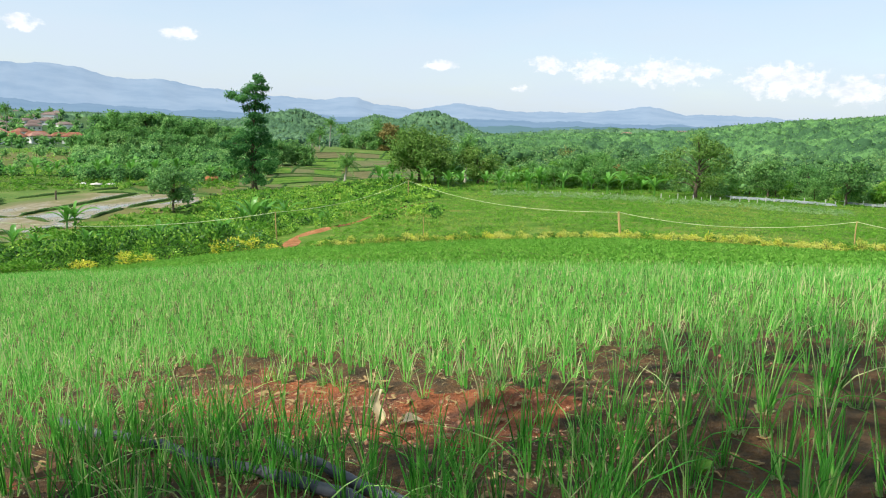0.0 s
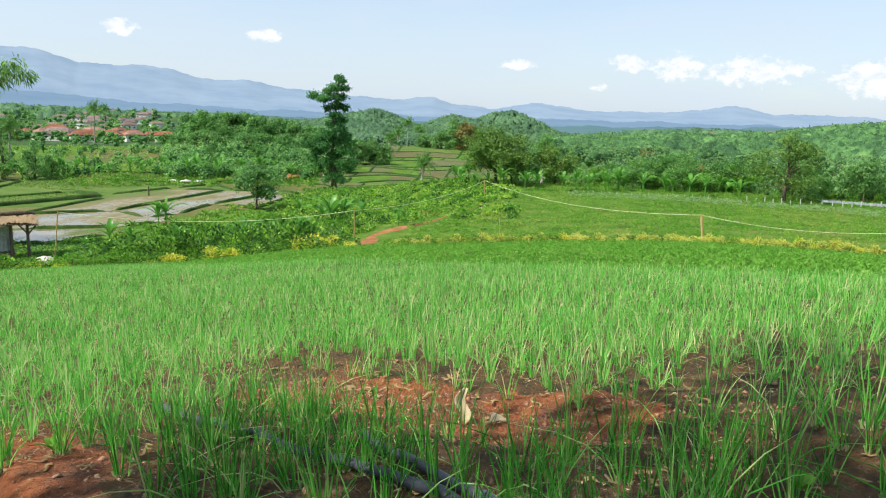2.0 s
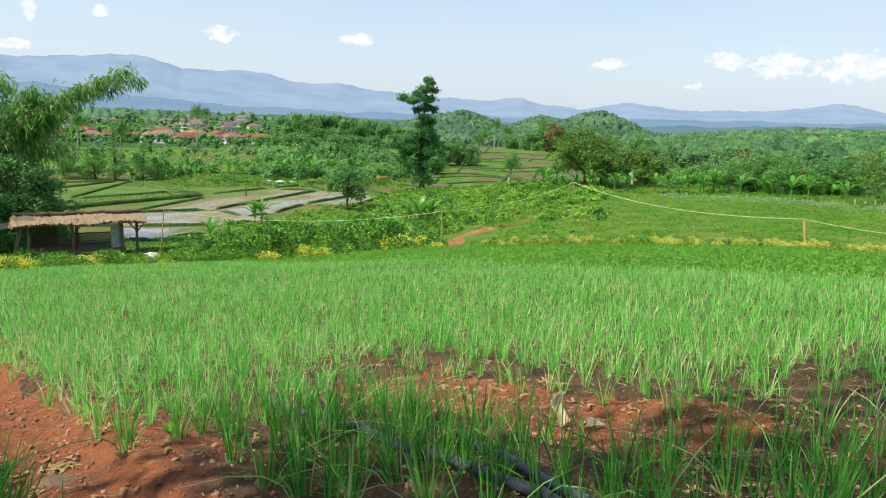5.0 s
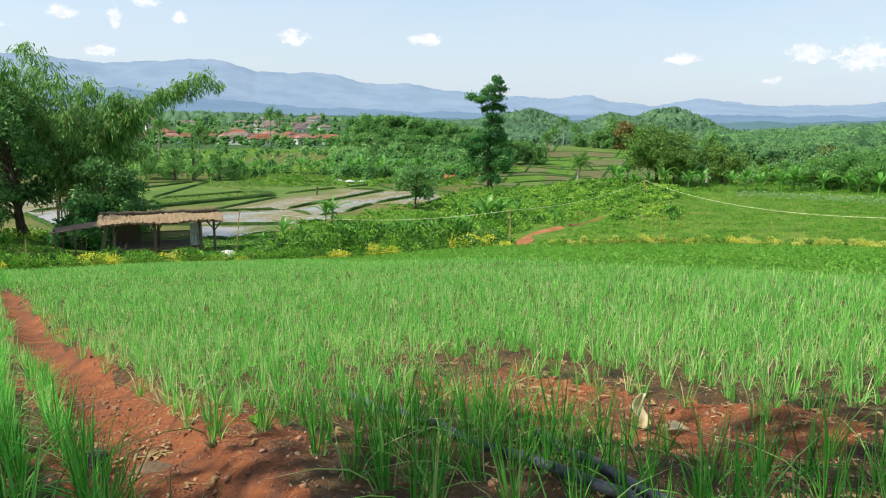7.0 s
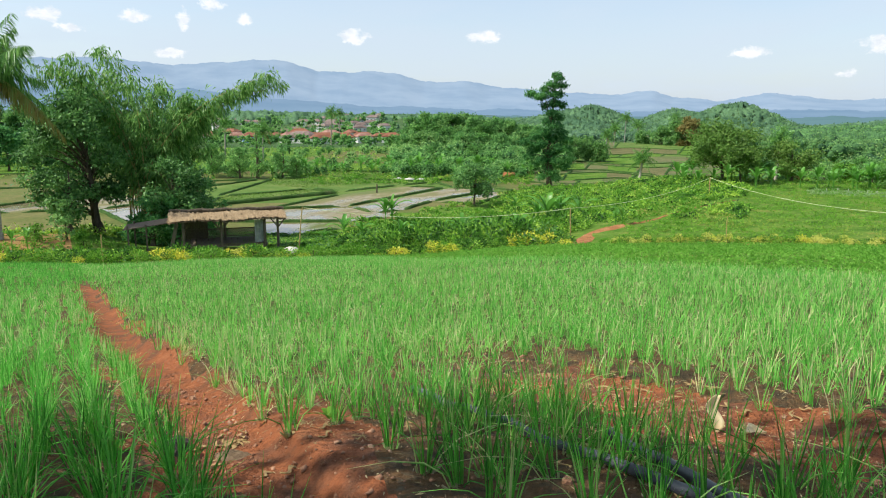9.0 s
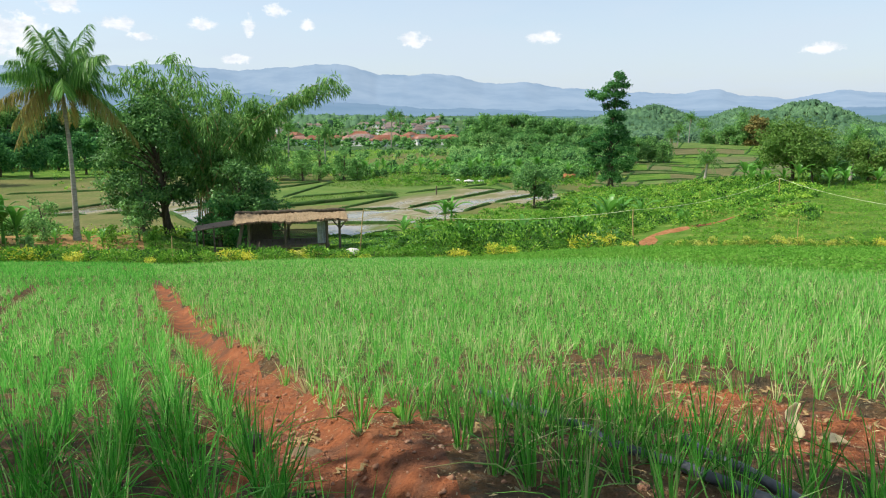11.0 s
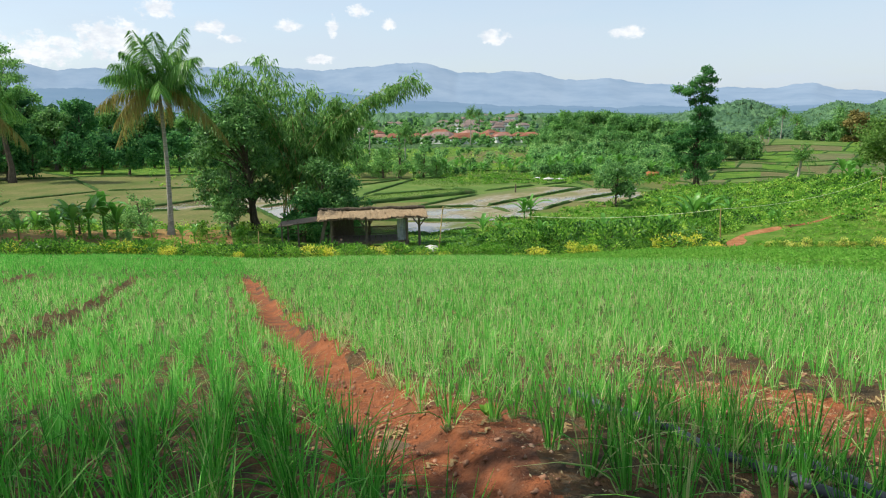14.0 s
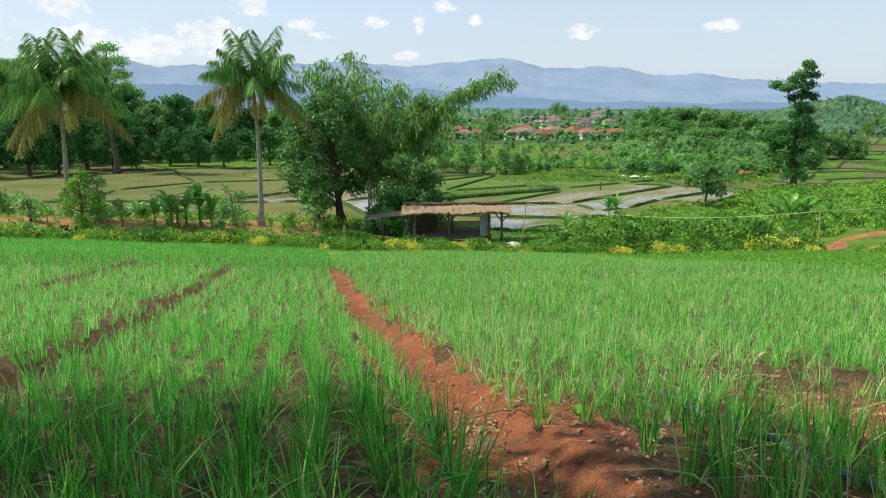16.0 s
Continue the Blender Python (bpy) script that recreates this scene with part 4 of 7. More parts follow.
def palm(at, top_z, seed, lean, label, dry=5, reach=4.5):
    g = np.random.default_rng(seed)
    height = top_z - at[2]
    ob = thing("coconut_palm", at, 0, label, "palm tree", "coconut palms")
    t = np.linspace(0, 1, 14)
    p = np.stack([lean * t ** 1.6, .15 * np.sin(t * 3), t * height], -1)
    rr = (.17 - .07 * t + .10 * np.exp(-t * 12)) * (1 + .05 * np.cos(t * 200))
    part("trunk", Soup().add(*tube(p, rr, 9)).mesh("trunk", M_PALMBARK, True), ob)
    top = p[-1]
    n = 26 if reach > 4 else 20
    for i in range(n):
        a = i * 2.4 + g.normal() * .15
        q = i / (n - 1)                       # young upright fronds first, old hanging ones last
        el = math.radians(89 - 102 * q ** 1.15 + g.normal() * 6)
        L = g.uniform(.86, 1.06) * reach * (1.06 - .14 * q)
        u = np.linspace(0, 1, 11)
        hor, ver = np.array([math.cos(a), math.sin(a), 0]), np.array([0, 0, 1.0])
        sag = (.30 + .85 * q) * L
        rib = top + hor * (L * math.cos(el) * u + .22 * L * u ** 2 * (1 - q))[:, None] + ver * (L * math.sin(el) * u - sag * .62 * u ** 2.2)[:, None]
        s = Soup()
        s.add(*tube(rib, .035 * (1.1 - u), 4))
        k = 84 if reach > 4 else 40
        w = np.linspace(.10, .99, k)
        b = np.stack([np.interp(w, u, rib[:, j]) for j in range(3)], -1)
        tan = unit(np.stack([np.interp(w, u, np.gradient(rib[:, j])) for j in range(3)], -1))
        side = unit(np.cross(tan, ver))
        ll = .25 * reach * np.sin(np.clip(w, .05, 1) ** .75 * np.pi * .93) + .04 * reach
        for sg in (-1, 1):
            dd = unit(side * sg * .85 + tan * .55 + ver * (-.70 - .5 * q) + g.normal(size=(k, 3)) * .09)
            v, f = leaves(b, dd, ll * g.uniform(.95, 1.25, k), .0142 * reach, .35, g)
            s.add(v, f)
        part("frond", s.mesh("frond", M_PALMDRY if i >= n - dry else M_PALMLEAF), ob, "browning hanging frond" if i >= n - dry else "")
    for i in range(7):
        a = i * 2.4
        bm = bmesh.new()
        bmesh.ops.create_icosphere(bm, subdivisions=2, radius=.14, matrix=pose(top[0] + .28 * math.cos(a), top[1] + .28 * math.sin(a), top[2] - .28 - .05 * (i % 3)) @ Matrix.Diagonal((1, 1, 1.25, 1)))
        part("coconut", bm_mesh("coconut", bm, M_PALMDRY, True), ob)


palm(on_land(-55.1, 50), 11.2, 3, -.05, "tall slim coconut palm with browning lower fronds", 6, 4.2)
palm(on_land(-68.4, 52), 10.9, 8, .5, "coconut palm with yellowing fronds by the paddies", 5)


for az_, d_, top_, sd_ in ((-7.6, 108, 2.7, 31), (1.9, 92, 6.2, 32), (-31.6, 186, 9.0, 33), (-39.6, 150, 6.8, 34), (-5.2, 230, 7.5, 35), (-8.8, 260, 7.5, 36), (-9.6, 214, 4.6, 37), (-7.9, 236, 5.2, 38), (-10.2, 190, 3.6, 39), (-30.9, 300, 8.6, 40), (-36.9, 118, 6.2, 41)):
    palm(on_land(az_, d_), top_, sd_, .3, "small palm standing in the valley", 1, 1.8 + .0045 * d_)


def banana(at, height, seed, label="banana plant with broad bright green leaves", group="banana plants"):
    g = np.random.default_rng(seed)
    ob = thing("banana_plant", at, g.random() * 360, label, "banana plant", group)
    t = np.linspace(0, 1, 5)
    part("stem", Soup().add(*tube(np.stack([0 * t, 0 * t, t * height * .4], -1), height * .034 * (1.1 - .5 * t), 6)).mesh("stem", M_BANANA, True), ob)
    for i in range(9):
        a, el = i * 2.4 + g.normal() * .4, math.radians(86 - 5.2 * i + g.normal() * 9)
        L = height * g.uniform(.55, .95)
        u = np.linspace(0, 1, 6)
        hor = np.array([math.cos(a), math.sin(a), 0])
        rib = np.array([0, 0, height * .38]) + hor * (L * math.cos(el) * u + .16 * L * u ** 2)[:, None] + np.array([0, 0, 1]) * (L * math.sin(el) * u - .42 * L * u ** 2.6)[:, None]
        side = np.array([-math.sin(a), math.cos(a), 0])
        w = L * .088 * np.array([.15, .8, 1, .95, .7, .1])
        v = np.concatenate([rib + side * w[:, None] + [0, 0, .02], rib, rib - side * w[:, None] + [0, 0, .02]])
        v[:6, 2] += w * .35
        v[12:, 2] += w * .35
        k = np.arange(5)
        f = np.concatenate([np.stack([k, k + 1, k + 7, k + 6], -1), np.stack([k + 6, k + 7, k + 13, k + 12], -1)])
        part("leaf", mesh_np("leaf", v, f, M_BANANA), ob)
    return ob


for i, (az, d, h) in enumerate([(-27.1, 62, 2.6), (-27.6, 61.5, 2.2), (-8.9, 50, 1.5), (-9.4, 50.3, 1.2), (-14.7, 56, 3.2), (-13.8, 57, 2.9), (-15.4, 58, 2.8), (-12.2, 59, 2.2), (-17.2, 66, 2.0),
                               (-31, 51, 2.0), (-29.6, 50, 1.7), (-25, 52, 1.6), (-62.5, 56, 2.3), (-61.8, 57, 2.6), (-61, 56, 2.2), (-60.2, 57.5, 2.0), (-56.5, 47, 1.2), (-53.5, 47, 1.3), (-64.6, 57, 2.2),
                               (-4.5, 75, 2.2), (-3.4, 74, 2.0), (.6, 76, 2.2), (1.6, 75, 2.4), (3.5, 77, 2.2), (4.6, 78, 2.4), (5.6, 77, 2.2), (6.8, 79, 2.3), (8.2, 80, 2.0), (9.6, 80, 2.3), (11.2, 82, 2.2)]):
    banana(on_land(az, d), h, 100 + i)


gb = np.random.default_rng(140)
for i in range(34):
    banana(on_land(gb.uniform(-5, 17), gb.uniform(77, 86)), gb.uniform(1.5, 2.8), 200 + i)
for az_, d_ in ((-21.5, 50), (-19.3, 47), (-23, 48.5), (-17, 52), (-26.4, 49), (-32.6, 48), (-16.2, 49), (-63.8, 55), (-68.5, 53), (-66.6, 54)):
    banana(on_land(az_, d_), gb.uniform(1.1, 2.0), 240 + int(-az_ * 10))
for i in range(52):
    banana(on_land(-38 + i * .44 + gb.normal() * .4, 104 + gb.random() * 16), gb.uniform(1.8, 3.3), 150 + i)


# ---- woods ----
def ico(level):
    bm = bmesh.new()
    bmesh.ops.create_icosphere(bm, subdivisions=level, radius=1)
    v, f = np.array([q.co[:] for q in bm.verts]), np.array([[q.index for q in p.verts] for p in bm.faces])
    bm.free()
    return v, f


ICO1, ICO2 = ico(1), ico(2)


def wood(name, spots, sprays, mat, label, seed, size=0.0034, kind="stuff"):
    """Many distant trees: each with a trunk, lumpy leaf masses and loose sprays that break their outline."""
    g = np.random.default_rng(seed)
    C, D, N, S, trunks, mass = [], [], [], [], Soup(), Soup()
    for x, y, h, r in spots:
        z, dist = gz(x, y), math.hypot(x, y)
        near = dist < 175
        k = 7 if near else (5 if dist < 450 else 3)
        lob = np.stack([g.normal(size=k) * .38 * r, g.normal(size=k) * .38 * r, h * g.uniform(.2, .74, k)], -1)
        lob[0] = (0, 0, h * .74)
        rad = r * g.uniform(.46, .74, k)
        if r > 3.4 and dist < 260:
            k = 16
            lob = np.stack([g.normal(size=k) * .5 * r, g.normal(size=k) * .5 * r, h * g.uniform(.15, .82, k)], -1)
            lob[:2] = (0, 0, h * .84), (.1 * r, 0, h * .7)
            rad = r * g.uniform(.26, .44, k)
        iv, it = ICO1
        for q, ra in zip(lob, rad):
            ph = g.random(3) * 6
            bump = 1 + .22 * np.sin(iv[:, :1] * 4 + ph[0]) * np.cos(iv[:, 1:2] * 5 + ph[1]) + .16 * np.sin(iv[:, 2:] * 7 + ph[2] + iv[:, :1] * 5) + g.normal(size=(len(iv), 1)) * .07
            mass.add(iv * bump * ra * (.42 if near and r < 3 else .60) * [1, 1, .8] + q + [x, y, z], None, it)
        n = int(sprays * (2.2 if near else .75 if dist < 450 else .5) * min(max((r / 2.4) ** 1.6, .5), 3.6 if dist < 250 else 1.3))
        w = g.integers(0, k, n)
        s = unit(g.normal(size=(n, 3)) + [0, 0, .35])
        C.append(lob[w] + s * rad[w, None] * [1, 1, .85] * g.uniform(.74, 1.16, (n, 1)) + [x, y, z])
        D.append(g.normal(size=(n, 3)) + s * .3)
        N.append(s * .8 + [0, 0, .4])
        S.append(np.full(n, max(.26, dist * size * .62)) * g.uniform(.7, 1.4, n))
        t = np.array([[0, 0, -.3], [.1, 0, h * .3], [.1, .1, h * .6]]) + [x, y, z]
        if dist > 260:
            continue
        trunks.add(*tube(t, np.array([1, .7, .3]) * .025 * h, 4))
    C, D, S, N = np.concatenate(C), np.concatenate(D), np.concatenate(S), np.concatenate(N)
    C[:, 2] = np.maximum(C[:, 2], land(C[:, 0], C[:, 1]) + .1)
    v, f = leaves(C, D, S * 1.15, S * .75, .1, g, N)
    ob = thing(name, (0, 0, 0), 0, label, "woods", kind=kind)
    part("leaf_masses", mass.mesh("leaf_masses", CANOPY[mat.name], True), ob)
    part("leaf_sprays", mesh_np("leaf_sprays", v, f, mat), ob)
    if trunks.n:
        part("trunks", trunks.mesh("trunks", M_BARK), ob)


def scatter(n, az0, az1, d0, d1, h0, h1, seed, power=1.0, keep=None):
    g = np.random.default_rng(seed)
    out = []
    while len(out) < n:
        az, d = g.uniform(az0, az1), d0 + (d1 - d0) * g.random() ** power
        if keep and not keep(az, d):
            continue
        h = g.uniform(h0, h1)
        out.append((*polar(az, d), h, h * g.uniform(.42, .6)))
    return out


def crest(n, table, d0, d1, seed):
    """Trees whose tops follow a skyline given by bearing and elevation."""
    g = np.random.default_rng(seed)
    out = []
    for i in range(n):
        az = g.uniform(table[0][0], table[-1][0])
        d = g.uniform(d0, d1)
        x, y = polar(az, d)
        top = EYE + d * math.tan(radians(np.interp(az, [q[0] for q in table], [q[1] for q in table])))
        h = (top - gz(x, y)) * g.uniform(.72, 1.02)
        if h > 2:
            out.append((x, y, h, min(h * g.uniform(.36, .5), 7.5)))
    return out


SKY_R = [(-1, -1.0), (2.2, -.9), (4.8, -1.0), (8.2, -.55), (10.8, -.57), (13.2, -.08), (14.5, -.31), (17.3, -.2), (18.4, -.28), (20.7, .31), (22.5, .6), (25.3, .8), (28.2, .93), (31.1, 1.2), (42, 2.0)]


def layered(n, table, d0, d1, low, seed, h0=3.0, h1=8.5):
    """Trees in tiers: low in front, reaching the skyline at the back."""
    g = np.random.default_rng(seed)
    out = []
    for i in range(n):
        az, u = g.uniform(table[0][0], table[-1][0]), g.random()
        d = d0 + (d1 - d0) * u ** 1.3
        x, y = polar(az, d)
        e = low + (np.interp(az, [q[0] for q in table], [q[1] for q in table]) - low) * u ** .55
        h = (EYE + d * math.tan(radians(e)) - gz(x, y)) * g.uniform(.8, 1.0)
        h = min(max(h, h0), h1)
        out.append((x, y, h, h * g.uniform(.45, .65)))
    return out


LEFT_SKY = [(-95, 5.2), (-76, 5.2), (-71, 4.9), (-66.5, 3.9), (-64, 2.8), (-62.8, 1.3), (-59.7, 1.9), (-57, 1.1), (-52, .5), (-47, -.3)]
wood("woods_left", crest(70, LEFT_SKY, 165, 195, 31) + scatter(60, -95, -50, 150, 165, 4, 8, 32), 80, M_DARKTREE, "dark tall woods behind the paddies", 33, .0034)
gq = np.random.default_rng(770)
for i in range(30):
    az = -76 + i * .92 + gq.normal() * .3
    d = gq.uniform(150, 172) if i % 2 else gq.uniform(128, 146)
    x, y, z = on_land(az, d)
    h = (EYE + d * math.tan(radians(np.interp(az, [q[0] for q in LEFT_SKY], [q[1] for q in LEFT_SKY]))) - z) * (gq.uniform(.86, 1.0) if i % 2 else gq.uniform(.5, .72))
    r = min(max(.34 * h, 2.6), 5.2)
    tree((x, y, z), h * .85, .018 * h, open_lobes(gq, h, r, 34, .03 if i % 2 == 0 else .15), 8.5, .60, (M_DARKTREE, M_TREE, M_DARKTREE, M_MIDTREE, M_DARKTREE, M_DARKTREE)[i % 6], 771 + i,
         "tall dark green tree in the woods behind the paddies" if i % 2 else "bushy dark green tree before the tall woods", group="woods trees")
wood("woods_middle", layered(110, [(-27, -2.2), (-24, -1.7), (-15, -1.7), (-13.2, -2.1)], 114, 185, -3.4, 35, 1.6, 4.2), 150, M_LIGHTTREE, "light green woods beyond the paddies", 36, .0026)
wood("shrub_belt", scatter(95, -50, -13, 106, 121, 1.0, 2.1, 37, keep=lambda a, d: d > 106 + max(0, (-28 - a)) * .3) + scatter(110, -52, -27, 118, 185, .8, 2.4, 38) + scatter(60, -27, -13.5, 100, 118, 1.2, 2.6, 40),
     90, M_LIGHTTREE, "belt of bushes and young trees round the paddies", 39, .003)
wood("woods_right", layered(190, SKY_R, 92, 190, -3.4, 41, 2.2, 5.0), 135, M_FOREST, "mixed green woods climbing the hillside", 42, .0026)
wood("woods_valley", scatter(130, -13, 3, 175, 420, 3.5, 6, 45, keep=lambda a, d: not (-11 < a < -3 and d < 330)) + scatter(120, -60, -13, 300, 620, 4, 7, 46, keep=lambda a, d: a < -44 or a > -26.5 or d > 560), 60, M_HAZYRIDGE, "scattered woods in the valley", 47, .0026)
# the nearer village houses: bearing, distance, width, height of the walls, turn
ROOFS = [(-37.4, 300, 11, 2.9, 5), (-36.6, 305, 6, 2.6, 0), (-34.6, 300, 10, 3.0, 30), (-33.9, 312, 11, 4.4, -15), (-33.1, 303, 9, 3.0, 10), (-31.9, 318, 7, 4.2, 70), (-32.1, 262, 12, 2.4, 5), (-30.6, 272, 10, 2.6, -10),
         (-29.0, 285, 8, 2.8, 20), (-26.8, 285, 9, 2.8, -20), (-27.7, 300, 8, 2.8, 15), (-38.6, 330, 9, 2.8, 0), (-35.6, 330, 8, 3.0, 40), (-30.0, 330, 8, 4.2, 60), (-40.9, 320, 9, 3.0, 10)]
gy = np.random.default_rng(905)
garden = [(*polar(q[0] + gy.uniform(-.7, .7), q[1] * 1.12 - gy.uniform(7, 16)), gy.uniform(2.0, 3.4), gy.uniform(1.1, 1.9)) for q in ROOFS for _ in range(4)]
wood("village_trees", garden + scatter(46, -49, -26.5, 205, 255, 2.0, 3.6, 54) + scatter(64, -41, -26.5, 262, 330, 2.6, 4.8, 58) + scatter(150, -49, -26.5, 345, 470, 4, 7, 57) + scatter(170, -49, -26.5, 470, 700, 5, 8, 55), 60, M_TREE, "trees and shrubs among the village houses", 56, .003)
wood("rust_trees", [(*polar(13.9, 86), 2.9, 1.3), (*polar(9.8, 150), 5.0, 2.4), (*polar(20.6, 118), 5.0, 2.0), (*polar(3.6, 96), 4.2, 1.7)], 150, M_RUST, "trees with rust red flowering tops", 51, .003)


def canopy_sheet(name, az0, az1, da, d0, d1, rows, n, r0, r1, sprays, mat, label, seed, sky=None):
    """A closed canopy seen from afar: crown beside crown, each domed and ragged, over the lie of the land."""
    g = np.random.default_rng(seed)
    az, d = np.arange(az0, az1, da), np.geomspace(d0, d1, rows)
    A, D = np.meshgrid(az, d)
    A, D = A + g.uniform(-.35, .35, A.shape) * da, D * (1 + g.uniform(-.35, .35, A.shape) * math.log(d1 / d0) / rows)
    X, Y = D * np.sin(np.radians(A)), D * np.cos(np.radians(A))
    base = land(X, Y)
    Z = base - .4
    ta, td = g.uniform(az0, az1, n), np.sqrt(g.uniform(d0 ** 2, d1 ** 2, n))
    tx, ty = td * np.sin(np.radians(ta)), td * np.cos(np.radians(ta))
    tz, tr = land(tx, ty), r0 + (r1 - r0) * g.random(n) ** 1.6
    for i in range(n):
        r = tr[i]
        if td[i] - r < d0 * 1.004 or td[i] + r > d1:
            continue
        h = r * g.uniform(.75, 1.4)
        if sky:
            h = min(max(EYE + td[i] * math.tan(radians(np.interp(ta[i], [q[0] for q in sky], [q[1] for q in sky]))) - tz[i], 1.8), h)
        wa = math.degrees(r / td[i])
        c0, c1 = np.searchsorted(az, (ta[i] - wa, ta[i] + wa))
        q0, q1 = np.searchsorted(d, (td[i] - r, td[i] + r))
        if c1 <= c0 or q1 <= q0:
            continue
        sub = np.s_[q0:q1, c0:c1]
        u, v = (X[sub] - tx[i]) / r, (Y[sub] - ty[i]) / r
        rho = np.hypot(u, v) * (1 + .22 * np.sin(np.arctan2(v, u) * 3 + i) + .12 * np.sin(np.arctan2(v, u) * 7 + 2 * i))
        dome = tz[i] + h * np.sqrt(np.clip(1 - rho ** 2, 0, 1)) * (1 + .10 * np.sin(u * 9 + i) * np.cos(v * 8))
        Z[sub] = np.where(rho < 1, np.maximum(Z[sub], dome), Z[sub])
    up = Z > base
    Z = Z + g.normal(size=Z.shape) * .20 * (r0 + r1) / 6 * up
    m, k = A.shape
    i, j = np.meshgrid(np.arange(m - 1), np.arange(k - 1), indexing="ij")
    f = np.stack([i * k + j, (i + 1) * k + j, (i + 1) * k + j + 1, i * k + j + 1], -1).reshape(-1, 4)
    v = np.stack([X, Y, Z], -1).reshape(-1, 3)
    f = f[(up.ravel()[f]).sum(1) > 1]
    w = g.choice(np.flatnonzero(up.ravel()), sprays)
    c = v[w] + g.normal(size=(sprays, 3)) * [.5, .5, .3]
    size = np.hypot(c[:, 0], c[:, 1]) * .0019 * g.uniform(.7, 1.5, sprays)
    lv, lf = leaves(c, g.normal(size=(sprays, 3)) + [0, 0, .5], size, size * .7, .1, g, g.normal(size=(sprays, 3)) * .5 + [0, 0, .7])
    ob = thing(name, (0, 0, 0), 0, label, "woods", kind="stuff")
    part("leaf_masses", mesh_np("leaf_masses", v, f, CANOPY[mat.name]), ob)
    part("leaf_sprays", mesh_np("leaf_sprays", lv, lf, mat), ob)


canopy_sheet("hill_woods", -20, 6.5, .10, 430, 970, 330, 17000, .9, 2.7, 36000, M_HAZYFOREST, "wooded hills rising behind the terraces", 48)
canopy_sheet("horizon_woods", -72, 40, .16, 600, 1150, 120, 6000, 4.0, 8.0, 16000, M_HAZYFOREST, "distant dark woods along the horizon", 53,
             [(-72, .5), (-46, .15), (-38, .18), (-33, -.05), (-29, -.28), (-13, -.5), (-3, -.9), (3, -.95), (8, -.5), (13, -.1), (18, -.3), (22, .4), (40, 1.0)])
canopy_sheet("slope_woods", 1.5, 41, .125, 165, 640, 270, 11000, 1.2, 4.0, 40000, M_FOREST, "mixed green woods climbing the long slope", 43, SKY_R)


gs_ = np.random.default_rng(57)
for i, (az_, d_) in enumerate([(-71, 55), (-69.5, 56), (-66.8, 55.5), (-65.6, 56.5), (-63.6, 57), (-59.0, 56.5), (-57.6, 56), (-56.6, 56.8), (-72.5, 54)]):
    tree(on_land(az_, d_), 1.7, .05, round_lobes(gs_, 1.9 + .6 * gs_.random(), 1.0, 9, .1), 60, .22, M_TREE, 60 + i, "bushy shrub at the edge of the paddies", "shrub", "paddy shrubs", "shrub")


for i, (az_, d_, h_) in enumerate([(-70.8, 49, 1.7), (-67.6, 49, 3.2), (-66.4, 50, 3.0), (-61.2, 50, 1.8), (-57.2, 50, 2.7), (-53.0, 49, 1.2), (-51.0, 50, 1.5), (-67.6, 46, .9), (-58.4, 46, .8), (-50, 46, 1.1)]):
    tree(on_land(az_, d_), h_ * .8, .03 * h_, open_lobes(gs_, h_, .5 * h_, 13, -.05), 60, .20, (M_LIGHTTREE, M_LOW)[i % 2], 75 + i, "loose green shrub on the dry bank", "shrub", "bank shrubs", "shrub")
for i, (az_, d_, h_) in enumerate([(-60.6, 48, 3.0), (-59.6, 48.6, 3.2), (-61.6, 48.4, 2.8), (-62.8, 47, 2.3), (-58.8, 47.4, 2.6), (-69.8, 46.6, 1.5), (-65.0, 47, 1.6), (-54.4, 46, 1.3)]):
    banana(on_land(az_, d_), h_, 280 + i)


# ---- paddies ----
def quad_strip(name, pts, mat, z, label, cat="paddy field"):
    """A flooded or planted paddy: one flat sheet inside its bunds."""
    bm = bmesh.new()
    bm.faces.new([bm.verts.new((x, y, z)) for x, y in pts])
    tagged(new(name, bm_mesh(name, bm, mat)), label, cat, "paddies", kind="structure")


